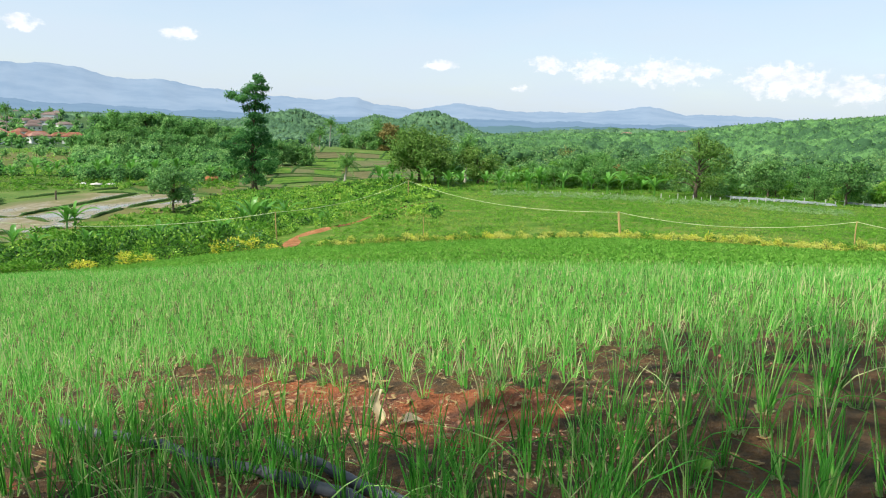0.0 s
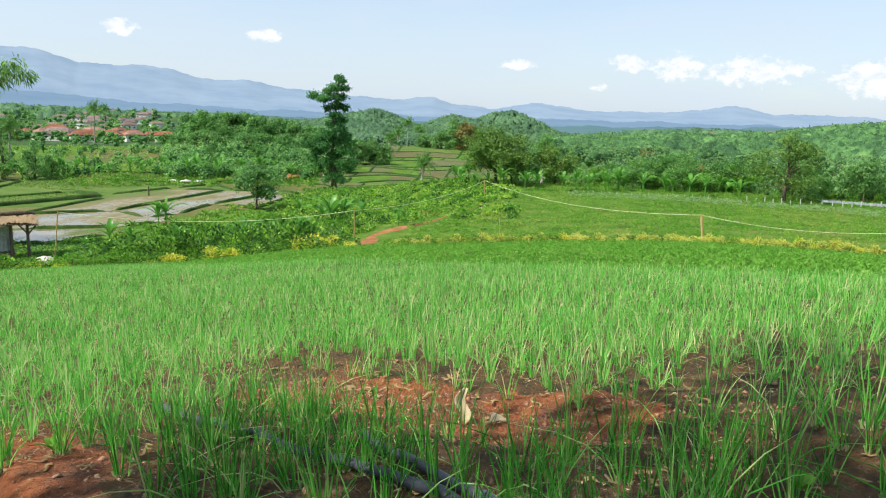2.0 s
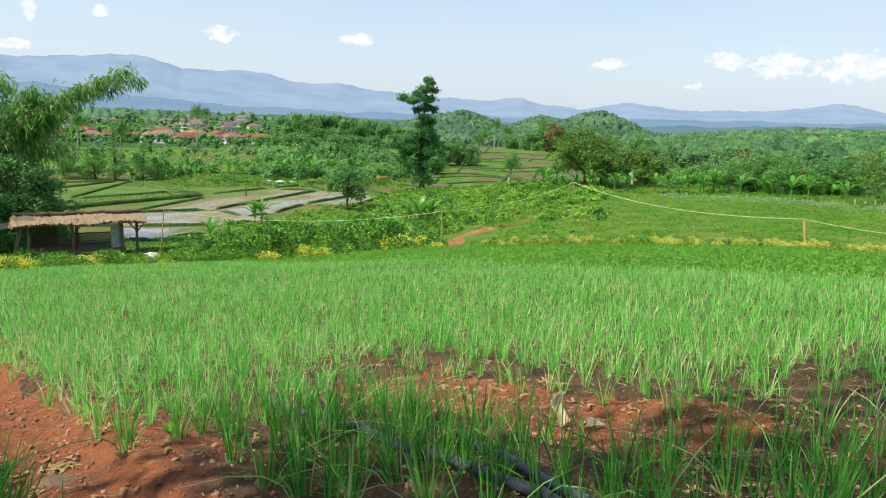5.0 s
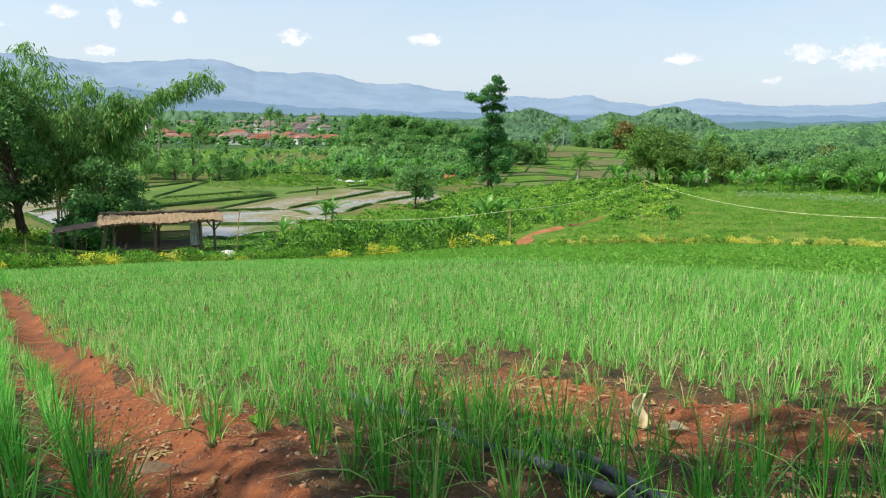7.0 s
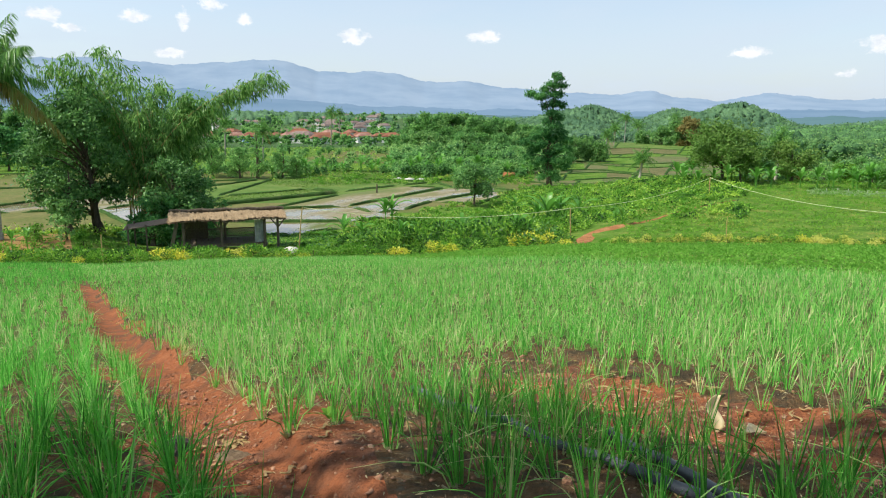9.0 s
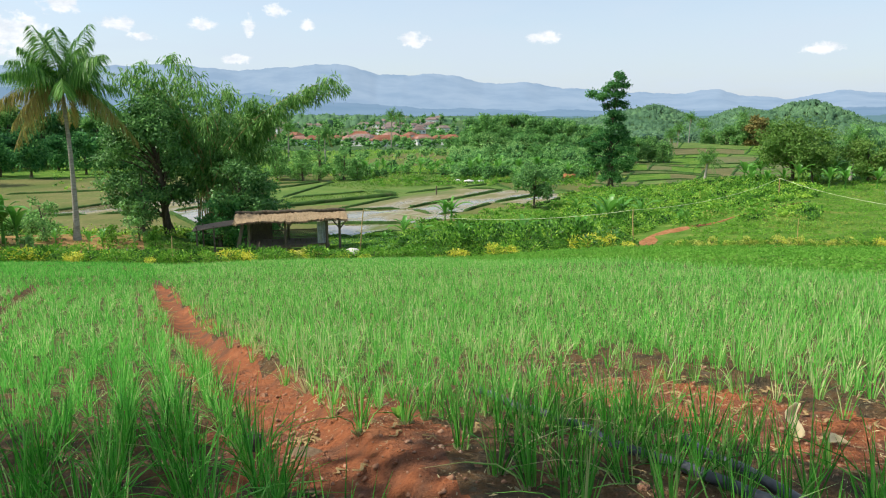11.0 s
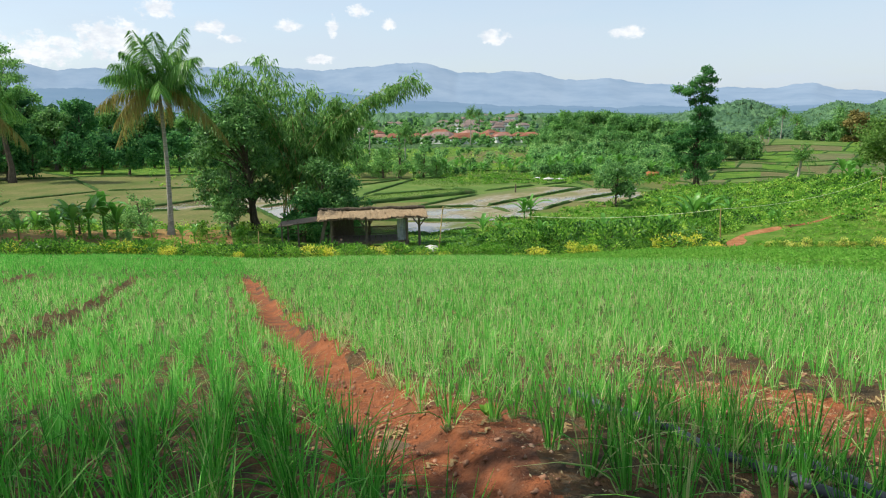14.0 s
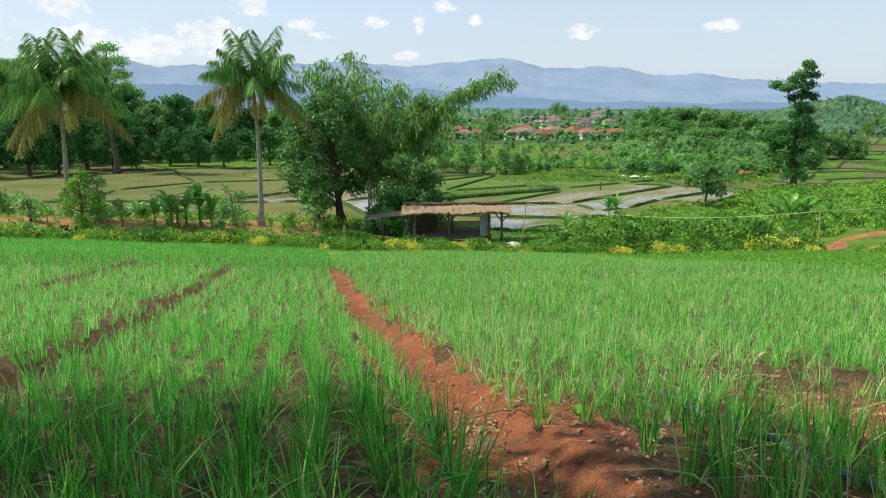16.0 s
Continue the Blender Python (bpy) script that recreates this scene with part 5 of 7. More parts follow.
def bund(line, seed, w=.42, h=.46):
    """A grassy earth bank between paddies, along a line of corners."""
    g = np.random.default_rng(seed)
    line = np.array(line, float)
    run = np.concatenate([[0], np.cumsum(np.linalg.norm(np.diff(line, axis=0), axis=1))])
    n = max(int(run[-1] / 1.1), 4)
    t = np.linspace(0, run[-1], n)
    c = np.stack([np.interp(t, run, line[:, q]) for q in (0, 1)], -1)
    u = unit(np.gradient(c, axis=0))
    s = np.stack([-u[:, 1], u[:, 0]], -1)
    prof = [(-1, -.15), (-.62, .75), (-.15, 1.0), (.3, .95), (.7, .6), (1, -.15)]
    rows = []
    for q, e in prof:
        ends = np.clip(np.minimum(t, run[-1] - t)[:, None] / .5, 0, 1)
        rows.append(np.concatenate([c + s * (q * w * (1 + .2 * g.normal(size=(n, 1)))), (np.full((n, 1), e * h) * (1 + .12 * g.normal(size=(n, 1))) + .1) * ends - .1], 1))
    v = np.concatenate(rows)
    i, j = np.meshgrid(np.arange(len(prof) - 1), np.arange(n - 1), indexing="ij")
    f = np.stack([i * n + j, i * n + j + 1, (i + 1) * n + j + 1, (i + 1) * n + j], -1).reshape(-1, 4)
    a = np.array([*c[0], 0])
    ob = thing("paddy_bund", a, 0, "low dark grassy bund between paddies", "bund", "paddy bunds")
    part("bank", mesh_np("bank", v - a, f, M_BUND, True), ob)
    k = n * 9
    q = g.random(k) * run[-1]
    p = np.stack([np.interp(q, t, c[:, m_]) for m_ in (0, 1)], -1) + g.normal(size=(k, 2)) * w * .4
    cc = np.concatenate([p, np.full((k, 1), h * .8)], 1) - a
    lv, lf = leaves(cc, g.normal(size=(k, 3)) * .6 + [0, 0, 1], .13, .05, .1, g)
    tagged(part("grass_fringe", mesh_np("grass_fringe", lv, lf, M_DARKTREE), ob), kind="stuff")


def rice(pts, seed, per=1.6):
    """Young rice standing in rows in a paddy."""
    g = np.random.default_rng(seed)
    p = np.array(pts, float)
    lo, hi = p.min(0), p.max(0)
    c = g.uniform(lo, hi, (int((hi - lo).prod() * per * 3), 2))
    ok = np.ones(len(c), bool)
    for i in range(len(p)):
        e, q = p[(i + 1) % len(p)] - p[i], c - p[i]
        ok &= (e[0] * q[:, 1] - e[1] * q[:, 0]) * AREA(p) > 0
    c = c[ok]
    cc = np.concatenate([c, np.full((len(c), 1), .03)], 1)
    cc = np.repeat(cc, 2, 0)
    v, f = leaves(cc, g.normal(size=cc.shape) * .35 + [0, 0, 1], .17, .05, .1, g)
    tagged(new("young_rice", mesh_np("young_rice", v, f, M_RICE)), "young green rice standing in a paddy", "rice", kind="stuff")


def AREA(p):
    return float(np.sign(np.sum(p[:, 0] * np.roll(p[:, 1], -1) - p[:, 1] * np.roll(p[:, 0], -1))))


# paddies in strips that run away from the hut: near edge to far edge
paddy_rows = [
    ([(-49.5, 56.0), (-43.6, 72.1), (-48.8, 74.0), (-53.5, 63.5)], M_MUD, 1),
    ([(-54.3, 63.8), (-49.6, 74.7), (-44.0, 73.3), (-41.0, 82.7), (-38.6, 88.4), (-54.8, 88.0), (-60.9, 83.9)], M_MUD, 1),
    ([(-42.5, 57.2), (-42.5, 70.7), (-39.9, 81.3), (-34.6, 82.7), (-36.7, 61.8)], M_WATER, 0),
    ([(-36.0, 61.6), (-33.9, 81.9), (-28.6, 84.0), (-28.1, 81.9), (-30.6, 69.5), (-30.4, 61.8), (-31.8, 58.6)], M_WATER, 0),
    ([(-47.7, 53.9), (-42.2, 56.4), (-36.1, 61.1), (-30.4, 60.5), (-29.4, 56.9), (-31.2, 53.4), (-37.5, 50.4), (-42.6, 48.0)], M_WATER, 0),
    ([(-37.8, 49.2), (-30.5, 53.1), (-29.4, 52.2), (-29.9, 50.2), (-31.6, 45.7), (-33.9, 44.0)], M_BRIGHTWATER, 0),
    ([(-30.0, 69.2), (-27.5, 80.8), (-25.2, 79.2), (-25.5, 68.2)], M_WATER, 0),
    ([(-61.6, 84.6), (-64, 98), (-46, 102), (-38, 96), (-40, 88.6), (-50.4, 88.6)], M_MUD, 1),
    ([(-29, 84.6), (-33.8, 83), (-39, 89), (-37, 96), (-24, 93), (-24.8, 82)], M_MUD, 0),
    ([(-45.9, 43.6), (-57, 50.1), (-55.6, 62.4), (-54.2, 62.6), (-50.2, 55.4), (-48.4, 54.0), (-43.2, 47.6)], M_BRIGHTWATER, 0),
    ([(-57.4, 50.2), (-62.4, 45.6), (-68, 41.5), (-68.4, 55.2), (-62, 63), (-56, 64.6)], M_WATER, 0),
    ([(-68.8, 41.2), (-69.2, 55.6), (-62.4, 63.6), (-62, 82), (-88.8, 52.8), (-89, 41.5), (-80, 34)], M_MUD, 0),
    ([(-62.4, 84), (-65, 98), (-98, 75.4), (-115, 63.4), (-90, 53)], M_MUD, 0),
    ([(-80, 33), (-89.4, 41.2), (-89.2, 52.4), (-116, 62.8), (-120, 56), (-116, 37.5), (-92, 27)], M_MUD, 0),
    ([(-92.5, 26.6), (-116.8, 37.2), (-121, 56), (-116, 63.6), (-152, 72), (-160, 50), (-150, 20), (-110, 15)], M_MUD, 0),
    ([(-16, 96), (-15, 140), (-9, 150), (-3, 140), (-4, 112), (-10, 98)], M_TERRACE, 0),
    ([(-15, 142), (-20, 200), (-8, 205), (-4, 150), (-9, 152)], M_TERRACE, 0),
    ([(-78, 112), (-92, 150), (-70, 165), (-58, 118)], M_MUD, 0),
    ([(-60, 122), (-72, 168), (-56, 172), (-46, 126)], M_MUD, 1),
    ([(-8, 207), (-22, 203), (-40, 300), (-14, 310)], M_TERRACE, 0),
]
for i, (pts, mat, planted) in enumerate(paddy_rows):
    quad_strip("paddy", pts, M_PLANTED if planted else mat, .012 + .004 * (i % 5), "flooded paddy with young green rice" if planted else ("still bright water standing in a paddy" if mat is M_BRIGHTWATER else "shallow muddy paddy holding water"))
    if i < 14 and planted:
        rice(pts, 300 + i, 4.2)
edges = []
for pts, mat, planted in paddy_rows[:15]:
    for q in range(len(pts)):
        a, b = np.array(pts[q], float), np.array(pts[(q + 1) % len(pts)], float)
        if np.linalg.norm(b - a) > 2.5 and not any(np.linalg.norm((a + b) / 2 - m_) < 2.6 for m_, _, _ in edges):
            edges.append(((a + b) / 2, a, b))
for i, (_, a, b) in enumerate(edges):
    bund((a, b), 500 + i, *((.42, .36) if i in (0, 1) else (.28, .21)))
# small plots between the terrace edges, some green, some bare
gt = np.random.default_rng(590)
STEPS = (98, 103, 112, 117, 131, 138, 158, 166, 192, 228)
for i, (d, e) in enumerate(zip(STEPS, STEPS[1:])):
    cut = [-14.4 + math.sin(i * 2.1), -12.5 + 1.1 * math.sin(i * 5), -10.4 + .5 * math.sin(i * 7), -8.4 + 1.3 * math.sin(i * 3), -5.2 + math.sin(i * 4), -3.2 + .8 * math.sin(i * 1.3)]
    for a, b in zip(cut, cut[1:]):
        if b - a < .5:
            continue
        edge = [polar(q, d + (.028 * d) * math.sin(q * .62 + i * .8)) for q in np.linspace(a, b, 5)] + [polar(q, e + (.028 * e) * math.sin(q * .62 + (i + 1) * .8)) for q in np.linspace(b, a, 5)]
        mt = (M_PLANTED, M_GRASS, M_DRYPLOT, M_TERRACE, M_TERRACE, M_PLANTED)[int(gt.integers(0, 6))]
        quad_strip("terrace_plot", edge, mt, .036 + .004 * int(gt.integers(0, 3)), "small terraced plot of bare brown earth" if mt in (M_DRYPLOT, M_TERRACE) else "small terraced plot of low green crop", "terrace plot")
# terrace edges that step up the valley
for i, d in enumerate(STEPS[:-1]):
    q = np.arange(-14.5 + 1.8 * math.sin(i * 2.1), -4.4 + 2.2 * math.sin(i * 1.9), .6)
    bund([polar(e, d + (.028 * d) * math.sin(e * .62 + i * .8)) for e in q], 600 + i, .32, .20)
    for e in (-12.5 + 1.1 * math.sin(i * 5), -8.4 + 1.3 * math.sin(i * 3), -5.2 + math.sin(i * 4)):
        bund([polar(e, d + (.028 * d) * math.sin(e * .62 + i * .8)), polar(e + .4, STEPS[i + 1] + (.028 * STEPS[i + 1]) * math.sin(e * .62 + i * .8 + .8))], 640 + i * 3 + int(e), .28, .18)


# ---- hut ----
def hut(at, rz):
    ob = thing("field_hut", at, rz, "open wooden field hut with a straw thatched roof", "hut")
    W, D, H = 4.9, 2.6, 2.0

    def piece(name, boxes, mat, label="", bevel=.008):
        bm = bmesh.new()
        for size, p, r in boxes:
            box(bm, size, p, r, bevel)
        return part(name, bm_mesh(name, bm, mat), ob, label)

    for i, (x, y) in enumerate([(-2.35, -1.2), (-.2, -1.2), (2.3, -1.2), (-2.35, 1.2), (0, 1.2), (2.3, 1.2), (3.1, -.9)]):
        piece("post", [((.13, .13, H + .5), (x, y, H / 2 - .2), (0, 0, 12 * i))], M_WOOD)
    for x, y, s in [(-2.1, -1.2, 1), (.05, -1.2, 1), (-.45, -1.2, -1), (2.9, -.9, -1), (3.35, -.9, 1)]:
        piece("brace", [((.07, .07, .75), (x, y, H - .35), (0, 38 * s, 0))], M_WOOD)
    piece("beam", [((6.4, .11, .13), (.3, -1.2, H), (0, 0, 0))], M_WOOD)
    piece("beam", [((6.4, .11, .13), (.3, 1.2, H + .12), (0, 0, 0))], M_WOOD)
    for i in range(14):
        piece("floor_board", [((.32, 2.5, .04), (-2.22 + i * .345, 0, .52 + .006 * (i % 3)), (0, 0, 0))], M_WOOD)
    piece("floor_beam", [((4.9, .1, .14), (0, -1.15, .43), (0, 0, 0))], M_WOOD)
    piece("floor_beam", [((4.9, .1, .14), (0, 1.15, .43), (0, 0, 0))], M_WOOD)
    # lattice rail at the back
    rail = part("railing", bm_mesh("railing", (lambda b: (box(b, (4.4, .06, .07), (0, 1.2, 1.08)), box(b, (4.4, .06, .05), (0, 1.2, .62)), b)[-1])(bmesh.new()), M_WOOD), ob, "criss-cross lattice railing")
    for i in range(30):
        for s in (-1, 1):
            bm = bmesh.new()
            box(bm, (.035, .02, .56), (-2.1 + i * .145, 1.2 + .014 * s, .85), (0, 38 * s, 0))
            part("lattice_slat", bm_mesh("lattice_slat", bm, M_WOOD), rail)
    # hanging sheet and side wall
    k = 16
    u, w = np.meshgrid(np.linspace(0, 1, k), np.linspace(0, 1, 9))
    v = np.stack([1.72 + u * .56, -1.06 + .05 * np.sin(u * 17) * (.3 + w), H - .12 - w * 1.7], -1).reshape(-1, 3)
    i, j = np.meshgrid(np.arange(8), np.arange(k - 1), indexing="ij")
    f = np.stack([i * k + j, i * k + j + 1, (i + 1) * k + j + 1, (i + 1) * k + j], -1).reshape(-1, 4)
    part("hanging_sheet", mesh_np("hanging_sheet", v, f, M_CANVAS, True), ob, "grey hanging cloth sheet")
    for i in range(5):
        piece("wall_board", [((.26, .03, 1.45), (-2.2 + i * .265, 1.27, 1.25), (0, 0, 0))], M_WOOD)
    piece("ladder_plank", [((.2, .05, 1.9), (-2.9, -1.25, .95), (0, 14, 0))], M_WOOD, "grey leaning plank")
    # thatch: two slopes of straw bundles over rafters
    for sy in (-1, 1):
        s = Soup()
        g = np.random.default_rng(60 + sy)
        n, m = 90, 6
        x = np.linspace(-3.15, 3.55, n)
        q = np.linspace(0, 1, m)
        X, Q = np.meshgrid(x, q)
        top = np.stack([X, sy * (.05 + 1.8 * Q), H + .36 - .27 * Q + .04 * np.sin(X * 1.7 + Q * 4) + .035 * g.normal(size=X.shape)], -1)
        bot = top - [0, 0, .10]
        v = np.concatenate([top.reshape(-1, 3), bot.reshape(-1, 3)])
        i, j = np.meshgrid(np.arange(m - 1), np.arange(n - 1), indexing="ij")
        f1 = np.stack([i * n + j, i * n + j + 1, (i + 1) * n + j + 1, (i + 1) * n + j], -1).reshape(-1, 4)
        s.add(v, np.concatenate([f1, f1 + n * m]))
        k = 2600
        c = np.stack([g.uniform(-3.2, 3.6, k), np.zeros(k), np.zeros(k)], -1)
        r = g.random(k) ** .6
        c[:, 1] = sy * (.02 + 1.72 * r)
        c[:, 2] = H + .37 - .27 * r + .04 * np.sin(c[:, 0] * 1.7 + r * 4)
        d = np.stack([g.normal(size=k) * .18, np.full(k, sy * .93), np.full(k, -.36) + g.normal(size=k) * .12], -1)
        s.add(*leaves(c, d, g.uniform(.15, .30, k), .026, .12, g))
        part("thatch_slope", s.mesh("thatch_slope", M_STRAW), ob, "sun-bleached straw thatch")
    s = Soup()
    t = np.linspace(0, 1, 20)
    s.add(*tube(np.stack([-3.15 + 6.7 * t, 0 * t, H + .42 + .03 * np.sin(t * 30)], -1), .12, 7))
    part("ridge_roll", s.mesh("ridge_roll", M_BARK), ob, "dark ridge of the roof")
    # lean-to
    piece("lean_to_roof", [((2.7, 2.2, .06), (-4.3, .2, H - .28), (0, -7, 0))], M_WOOD, "flat dark lean-to roof")
    for x, y in [(-5.4, -.7), (-5.2, .9), (-4.4, -.7)]:
        piece("lean_to_post", [((.09, .09, H - .1), (x, y, .85), (0, 0, 0))], M_WOOD)


hx, hy, hz = on_land(-40.15, 45.5)
hut((hx, hy, 1.0), 39.8)
bx, by, bz = on_land(-35.2, 43.0)
bm = bmesh.new()
bmesh.ops.create_icosphere(bm, subdivisions=3, radius=.45)
for v_ in bm.verts:
    v_.co = Vector((v_.co.x * 1.25, v_.co.y * .8, max(v_.co.z, -.2) * .7)) * (1 + .18 * noise.noise(v_.co * 4))
sack = tagged(new("sack", bm_mesh("sack", bm, M_BAG, True)), "dirty white sack lying on the ground", "sack")
place(sack, (bx, by, bz + .15))


# ---- fence of poles and a rope ----
def pole(az, d, h, lean, seed, r=.035, label="thin bamboo fence pole carrying a rope"):
    g = np.random.default_rng(seed)
    x, y, z = on_land(az, d)
    t = np.linspace(0, 1, 12)
    p = np.stack([lean * t + .015 * np.sin(t * 6), 0 * t, -.2 + (h + .2) * t], -1)
    rr = r * (1.1 - .25 * t) * (1 + .12 * (np.arange(12) % 3 == 0))
    ob = thing("fence_pole", (x, y, z), -az, label, "pole", "fence poles")
    part("stake", Soup().add(*tube(p, rr, 7)).mesh("stake", M_BAMBOO, True), ob)
    return np.array([x + lean * math.cos(radians(az)), y - lean * math.sin(radians(az)), z + h - .04])


def rope(a, b, sag):
    t = np.linspace(0, 1, 24)
    p = a + (b - a) * t[:, None] - np.array([0, 0, 1]) * (sag * 4 * t * (1 - t))[:, None]
    ob = new("rope", Soup().add(*tube(p, .016, 5)).mesh("rope", M_ROPE, True))
    tagged(ob, "thin pale green rope sagging between fence poles", "rope", "fence ropes")


P_R = pole(14.3, 42, 1.62, -.2, 1, .075)
P_R2 = pole(30.3, 42, 1.55, .02, 2)
P_2 = pole(-2.6, 68, 1.5, .02, 3, .05, "pale fence post where two ropes meet")
P_3 = pole(-12.9, 43.2, 2.1, -.05, 4)
P_S = pole(-34.7, 43.6, 2.75, .35, 5)
pole(-48.9, 41.5, 1.6, .05, 6)
pole(-1.3, 43.0, 1.35, .0, 7, .022)
rope(P_R, P_2, .75)
rope(P_R, P_R2, .55)
rope(P_2, P_3, .5)
rope(P_3, P_S, .6)
rope(P_R2, np.array([*polar(44, 42), 5.2]), .5)

# pale stakes of a netted plot
for i in range(46):
    az = 5.2 + i * .62 + .1 * math.sin(i * 7)
    x, y, z = on_land(az, np.interp(az, [5, 15, 19, 23, 27, 34], [75, 76, 78, 78.5, 81.3, 86]) + .5 * math.sin(i))
    h = .42 + .12 * math.sin(i * 3.1) if i > 18 else .3
    ob = new("plot_stake", Soup().add(*tube([[0, 0, -.1], [.01, 0, h * .5], [0, .01, h]], [.05 if i > 18 else .03] * 3, 5)).mesh("plot_stake", M_NET))
    tagged(place(ob, (x, y, z)), "short pale stake of a netted plot", "stake", "plot stakes")
for az0, az1, d in ((22, 29, 80.5), (29.5, 37, 84)):
    t = np.linspace(0, 1, 20)
    v = []
    for q in t:
        x, y, z = on_land(az0 + (az1 - az0) * q, d)
        v += [(x, y, z + .05), (x + .1, y + .5, z + .20 + .05 * math.sin(q * 40)), (x + .25, y + 2.6, z + .12)]
    k = np.arange(19)[:, None] * 3
    f = np.concatenate([k + [0, 3, 4, 1], k + [1, 4, 5, 2]])
    tagged(new("plastic_mulch", mesh_np("plastic_mulch", v, f, M_MULCH, True)), "pale plastic mulch over a far planting bed", "mulch sheet", "mulch sheets")

# dirt path beyond the hedge
t = np.linspace(0, 1, 46)
pa = np.interp(t, [0, .12, .3, .5, .75, 1], [-11.7, -12.2, -10.6, -6.6, -3.2, -.6])
pd = np.interp(t, [0, .12, .3, .5, .75, 1], [42.0, 44.5, 47.5, 52, 58, 64])
wd = np.interp(t, [0, .15, .3, .45, .6, 1], [1.6, 3.6, 2.6, 1.3, .7, .45]) * (1 + .28 * np.sin(t * 37) + .2 * np.sin(t * 83))
v = []
for a, d, w in zip(pa, pd, wd):
    for s in (-1, -.5, .5, 1):
        q = d + s * w * .9
        x, y = polar(a + s * w * .35, q)
        v.append((x, y, gz(x, y) + (.05 if abs(s) < 1 else -.02)))
k = np.arange(45)[:, None, None] * 4 + np.arange(3)[None, :, None]
tagged(new("dirt_path", mesh_np("dirt_path", v, (k + [0, 4, 5, 1]).reshape(-1, 4), M_DIRT, True)), "bare reddish dirt track through the grass", "path", kind="structure")


# ---- hedge and weeds ----
def bush_mesh(name, r, h, k, size, mat, seed, aspect=.45):
    g = np.random.default_rng(seed)
    s = ball(g, k) * [r, r, h * .55] * g.uniform(.8, 1.15, (k, 1)) + [0, 0, h * .5]
    s[:, 2] = np.abs(s[:, 2])
    v, f = leaves(s, (s - [0, 0, h * .2]) * .8 + g.normal(size=s.shape) * .35 * r + [0, 0, .3 * h], g.uniform(.7, 1.3, k) * size, size * aspect, .25, g, unit(s - [0, 0, h * .3]) + [0, 0, .6])
    st = Soup().add(v, f)
    return st.mesh(name, mat)


def stems_mesh(r, h, seed):
    g = np.random.default_rng(seed)
    s = Soup()
    for i in range(5):
        a = g.random() * 6.28
        e = np.array([math.cos(a) * r * .6, math.sin(a) * r * .6, h * .7])
        s.add(*tube([[0, 0, -.1], e * .5 + [0, 0, .05], e], [.02, .014, .006], 4))
    return s.mesh("stem", M_BARK)


kinds = []
for i in range(8):
    r_, h_ = (.62, .85) if i < 6 else (.34, .8)
    kinds.append((bush_mesh("foliage", r_, h_, 250 if i < 6 else 130, .21 if i < 6 else .20, [M_BUSH, M_LOW, M_YELLOW, M_BUSH, M_PALE, M_YELLOW, M_YELLOW, M_PALE][i], 700 + i, .45 if i < 6 else .34), stems_mesh(r_, h_, 720 + i)))
HEDGE_LABEL = ["dense green hedge bush at the field's edge", "dense green hedge bush at the field's edge", "yellow-leaved croton bush in the hedge", "dense green hedge bush at the field's edge", "pale cream-leaved croton bush in the hedge", "yellow-leaved croton bush in the hedge",
               "thin upright yellow croton at the field's edge", "thin pale croton at the field's edge"]
gh = np.random.default_rng(90)


def hedge_bush(a, d, i, sc):
    green = i in (0, 1, 3)
    ob = thing("hedge_bush" if green else "croton_bush", on_land(a, d), gh.random() * 360, HEDGE_LABEL[i], "bush", "hedge bushes" if green else "croton bushes")
    low = .82 if a < -41 or a > -24 else .66
    ob.scale = (sc, sc, sc * low * gh.uniform(.8, 1.2))
    part("foliage", kinds[i][0], ob)
    part("stem", kinds[i][1], ob)


az = -78.0
while az < -12.6:
    for rowd in (40.5, 41.4, 42.3):
        u = gh.random()
        i = 2 if u < .14 else (6 if u < .20 else (4 if u < .23 else int(gh.choice([0, 1, 3]))))
        hedge_bush(az + gh.normal() * .35, rowd + gh.normal() * .35, i, gh.uniform(.5, 1.15) * (.75 if i == 2 else 1))
    az += 1.2
for a, d, sc in ((-17.0, 41.2, .9), (-16.2, 41.5, 1.0), (-15.5, 41.3, .8), (-16.6, 42.0, .9), (-26.5, 41.4, .8), (-27.4, 41.3, .7), (-38.6, 41.2, .8), (-44.0, 41.2, .8), (-45.0, 41.4, .9), (-57.6, 41.2, .9), (-58.6, 41.4, .9), (-55.6, 41.0, .8), (-61.0, 41.2, .8)):
    hedge_bush(a, d, 2 if sc > .75 else 5, sc)
az = -10.4
while az < 38:
    u = gh.random()
    green = .55 if az < 1 else .22
    i = int(gh.choice([0, 1, 3])) if u < green else (7 if u < green + .45 * (1 - green) else (6 if u < green + .6 * (1 - green) else 4))
    hedge_bush(az + gh.normal() * .2, 40.9 + gh.normal() * .35, i, gh.uniform(.42, .78) * (.75 if i < 5 else 1))
    az += .19


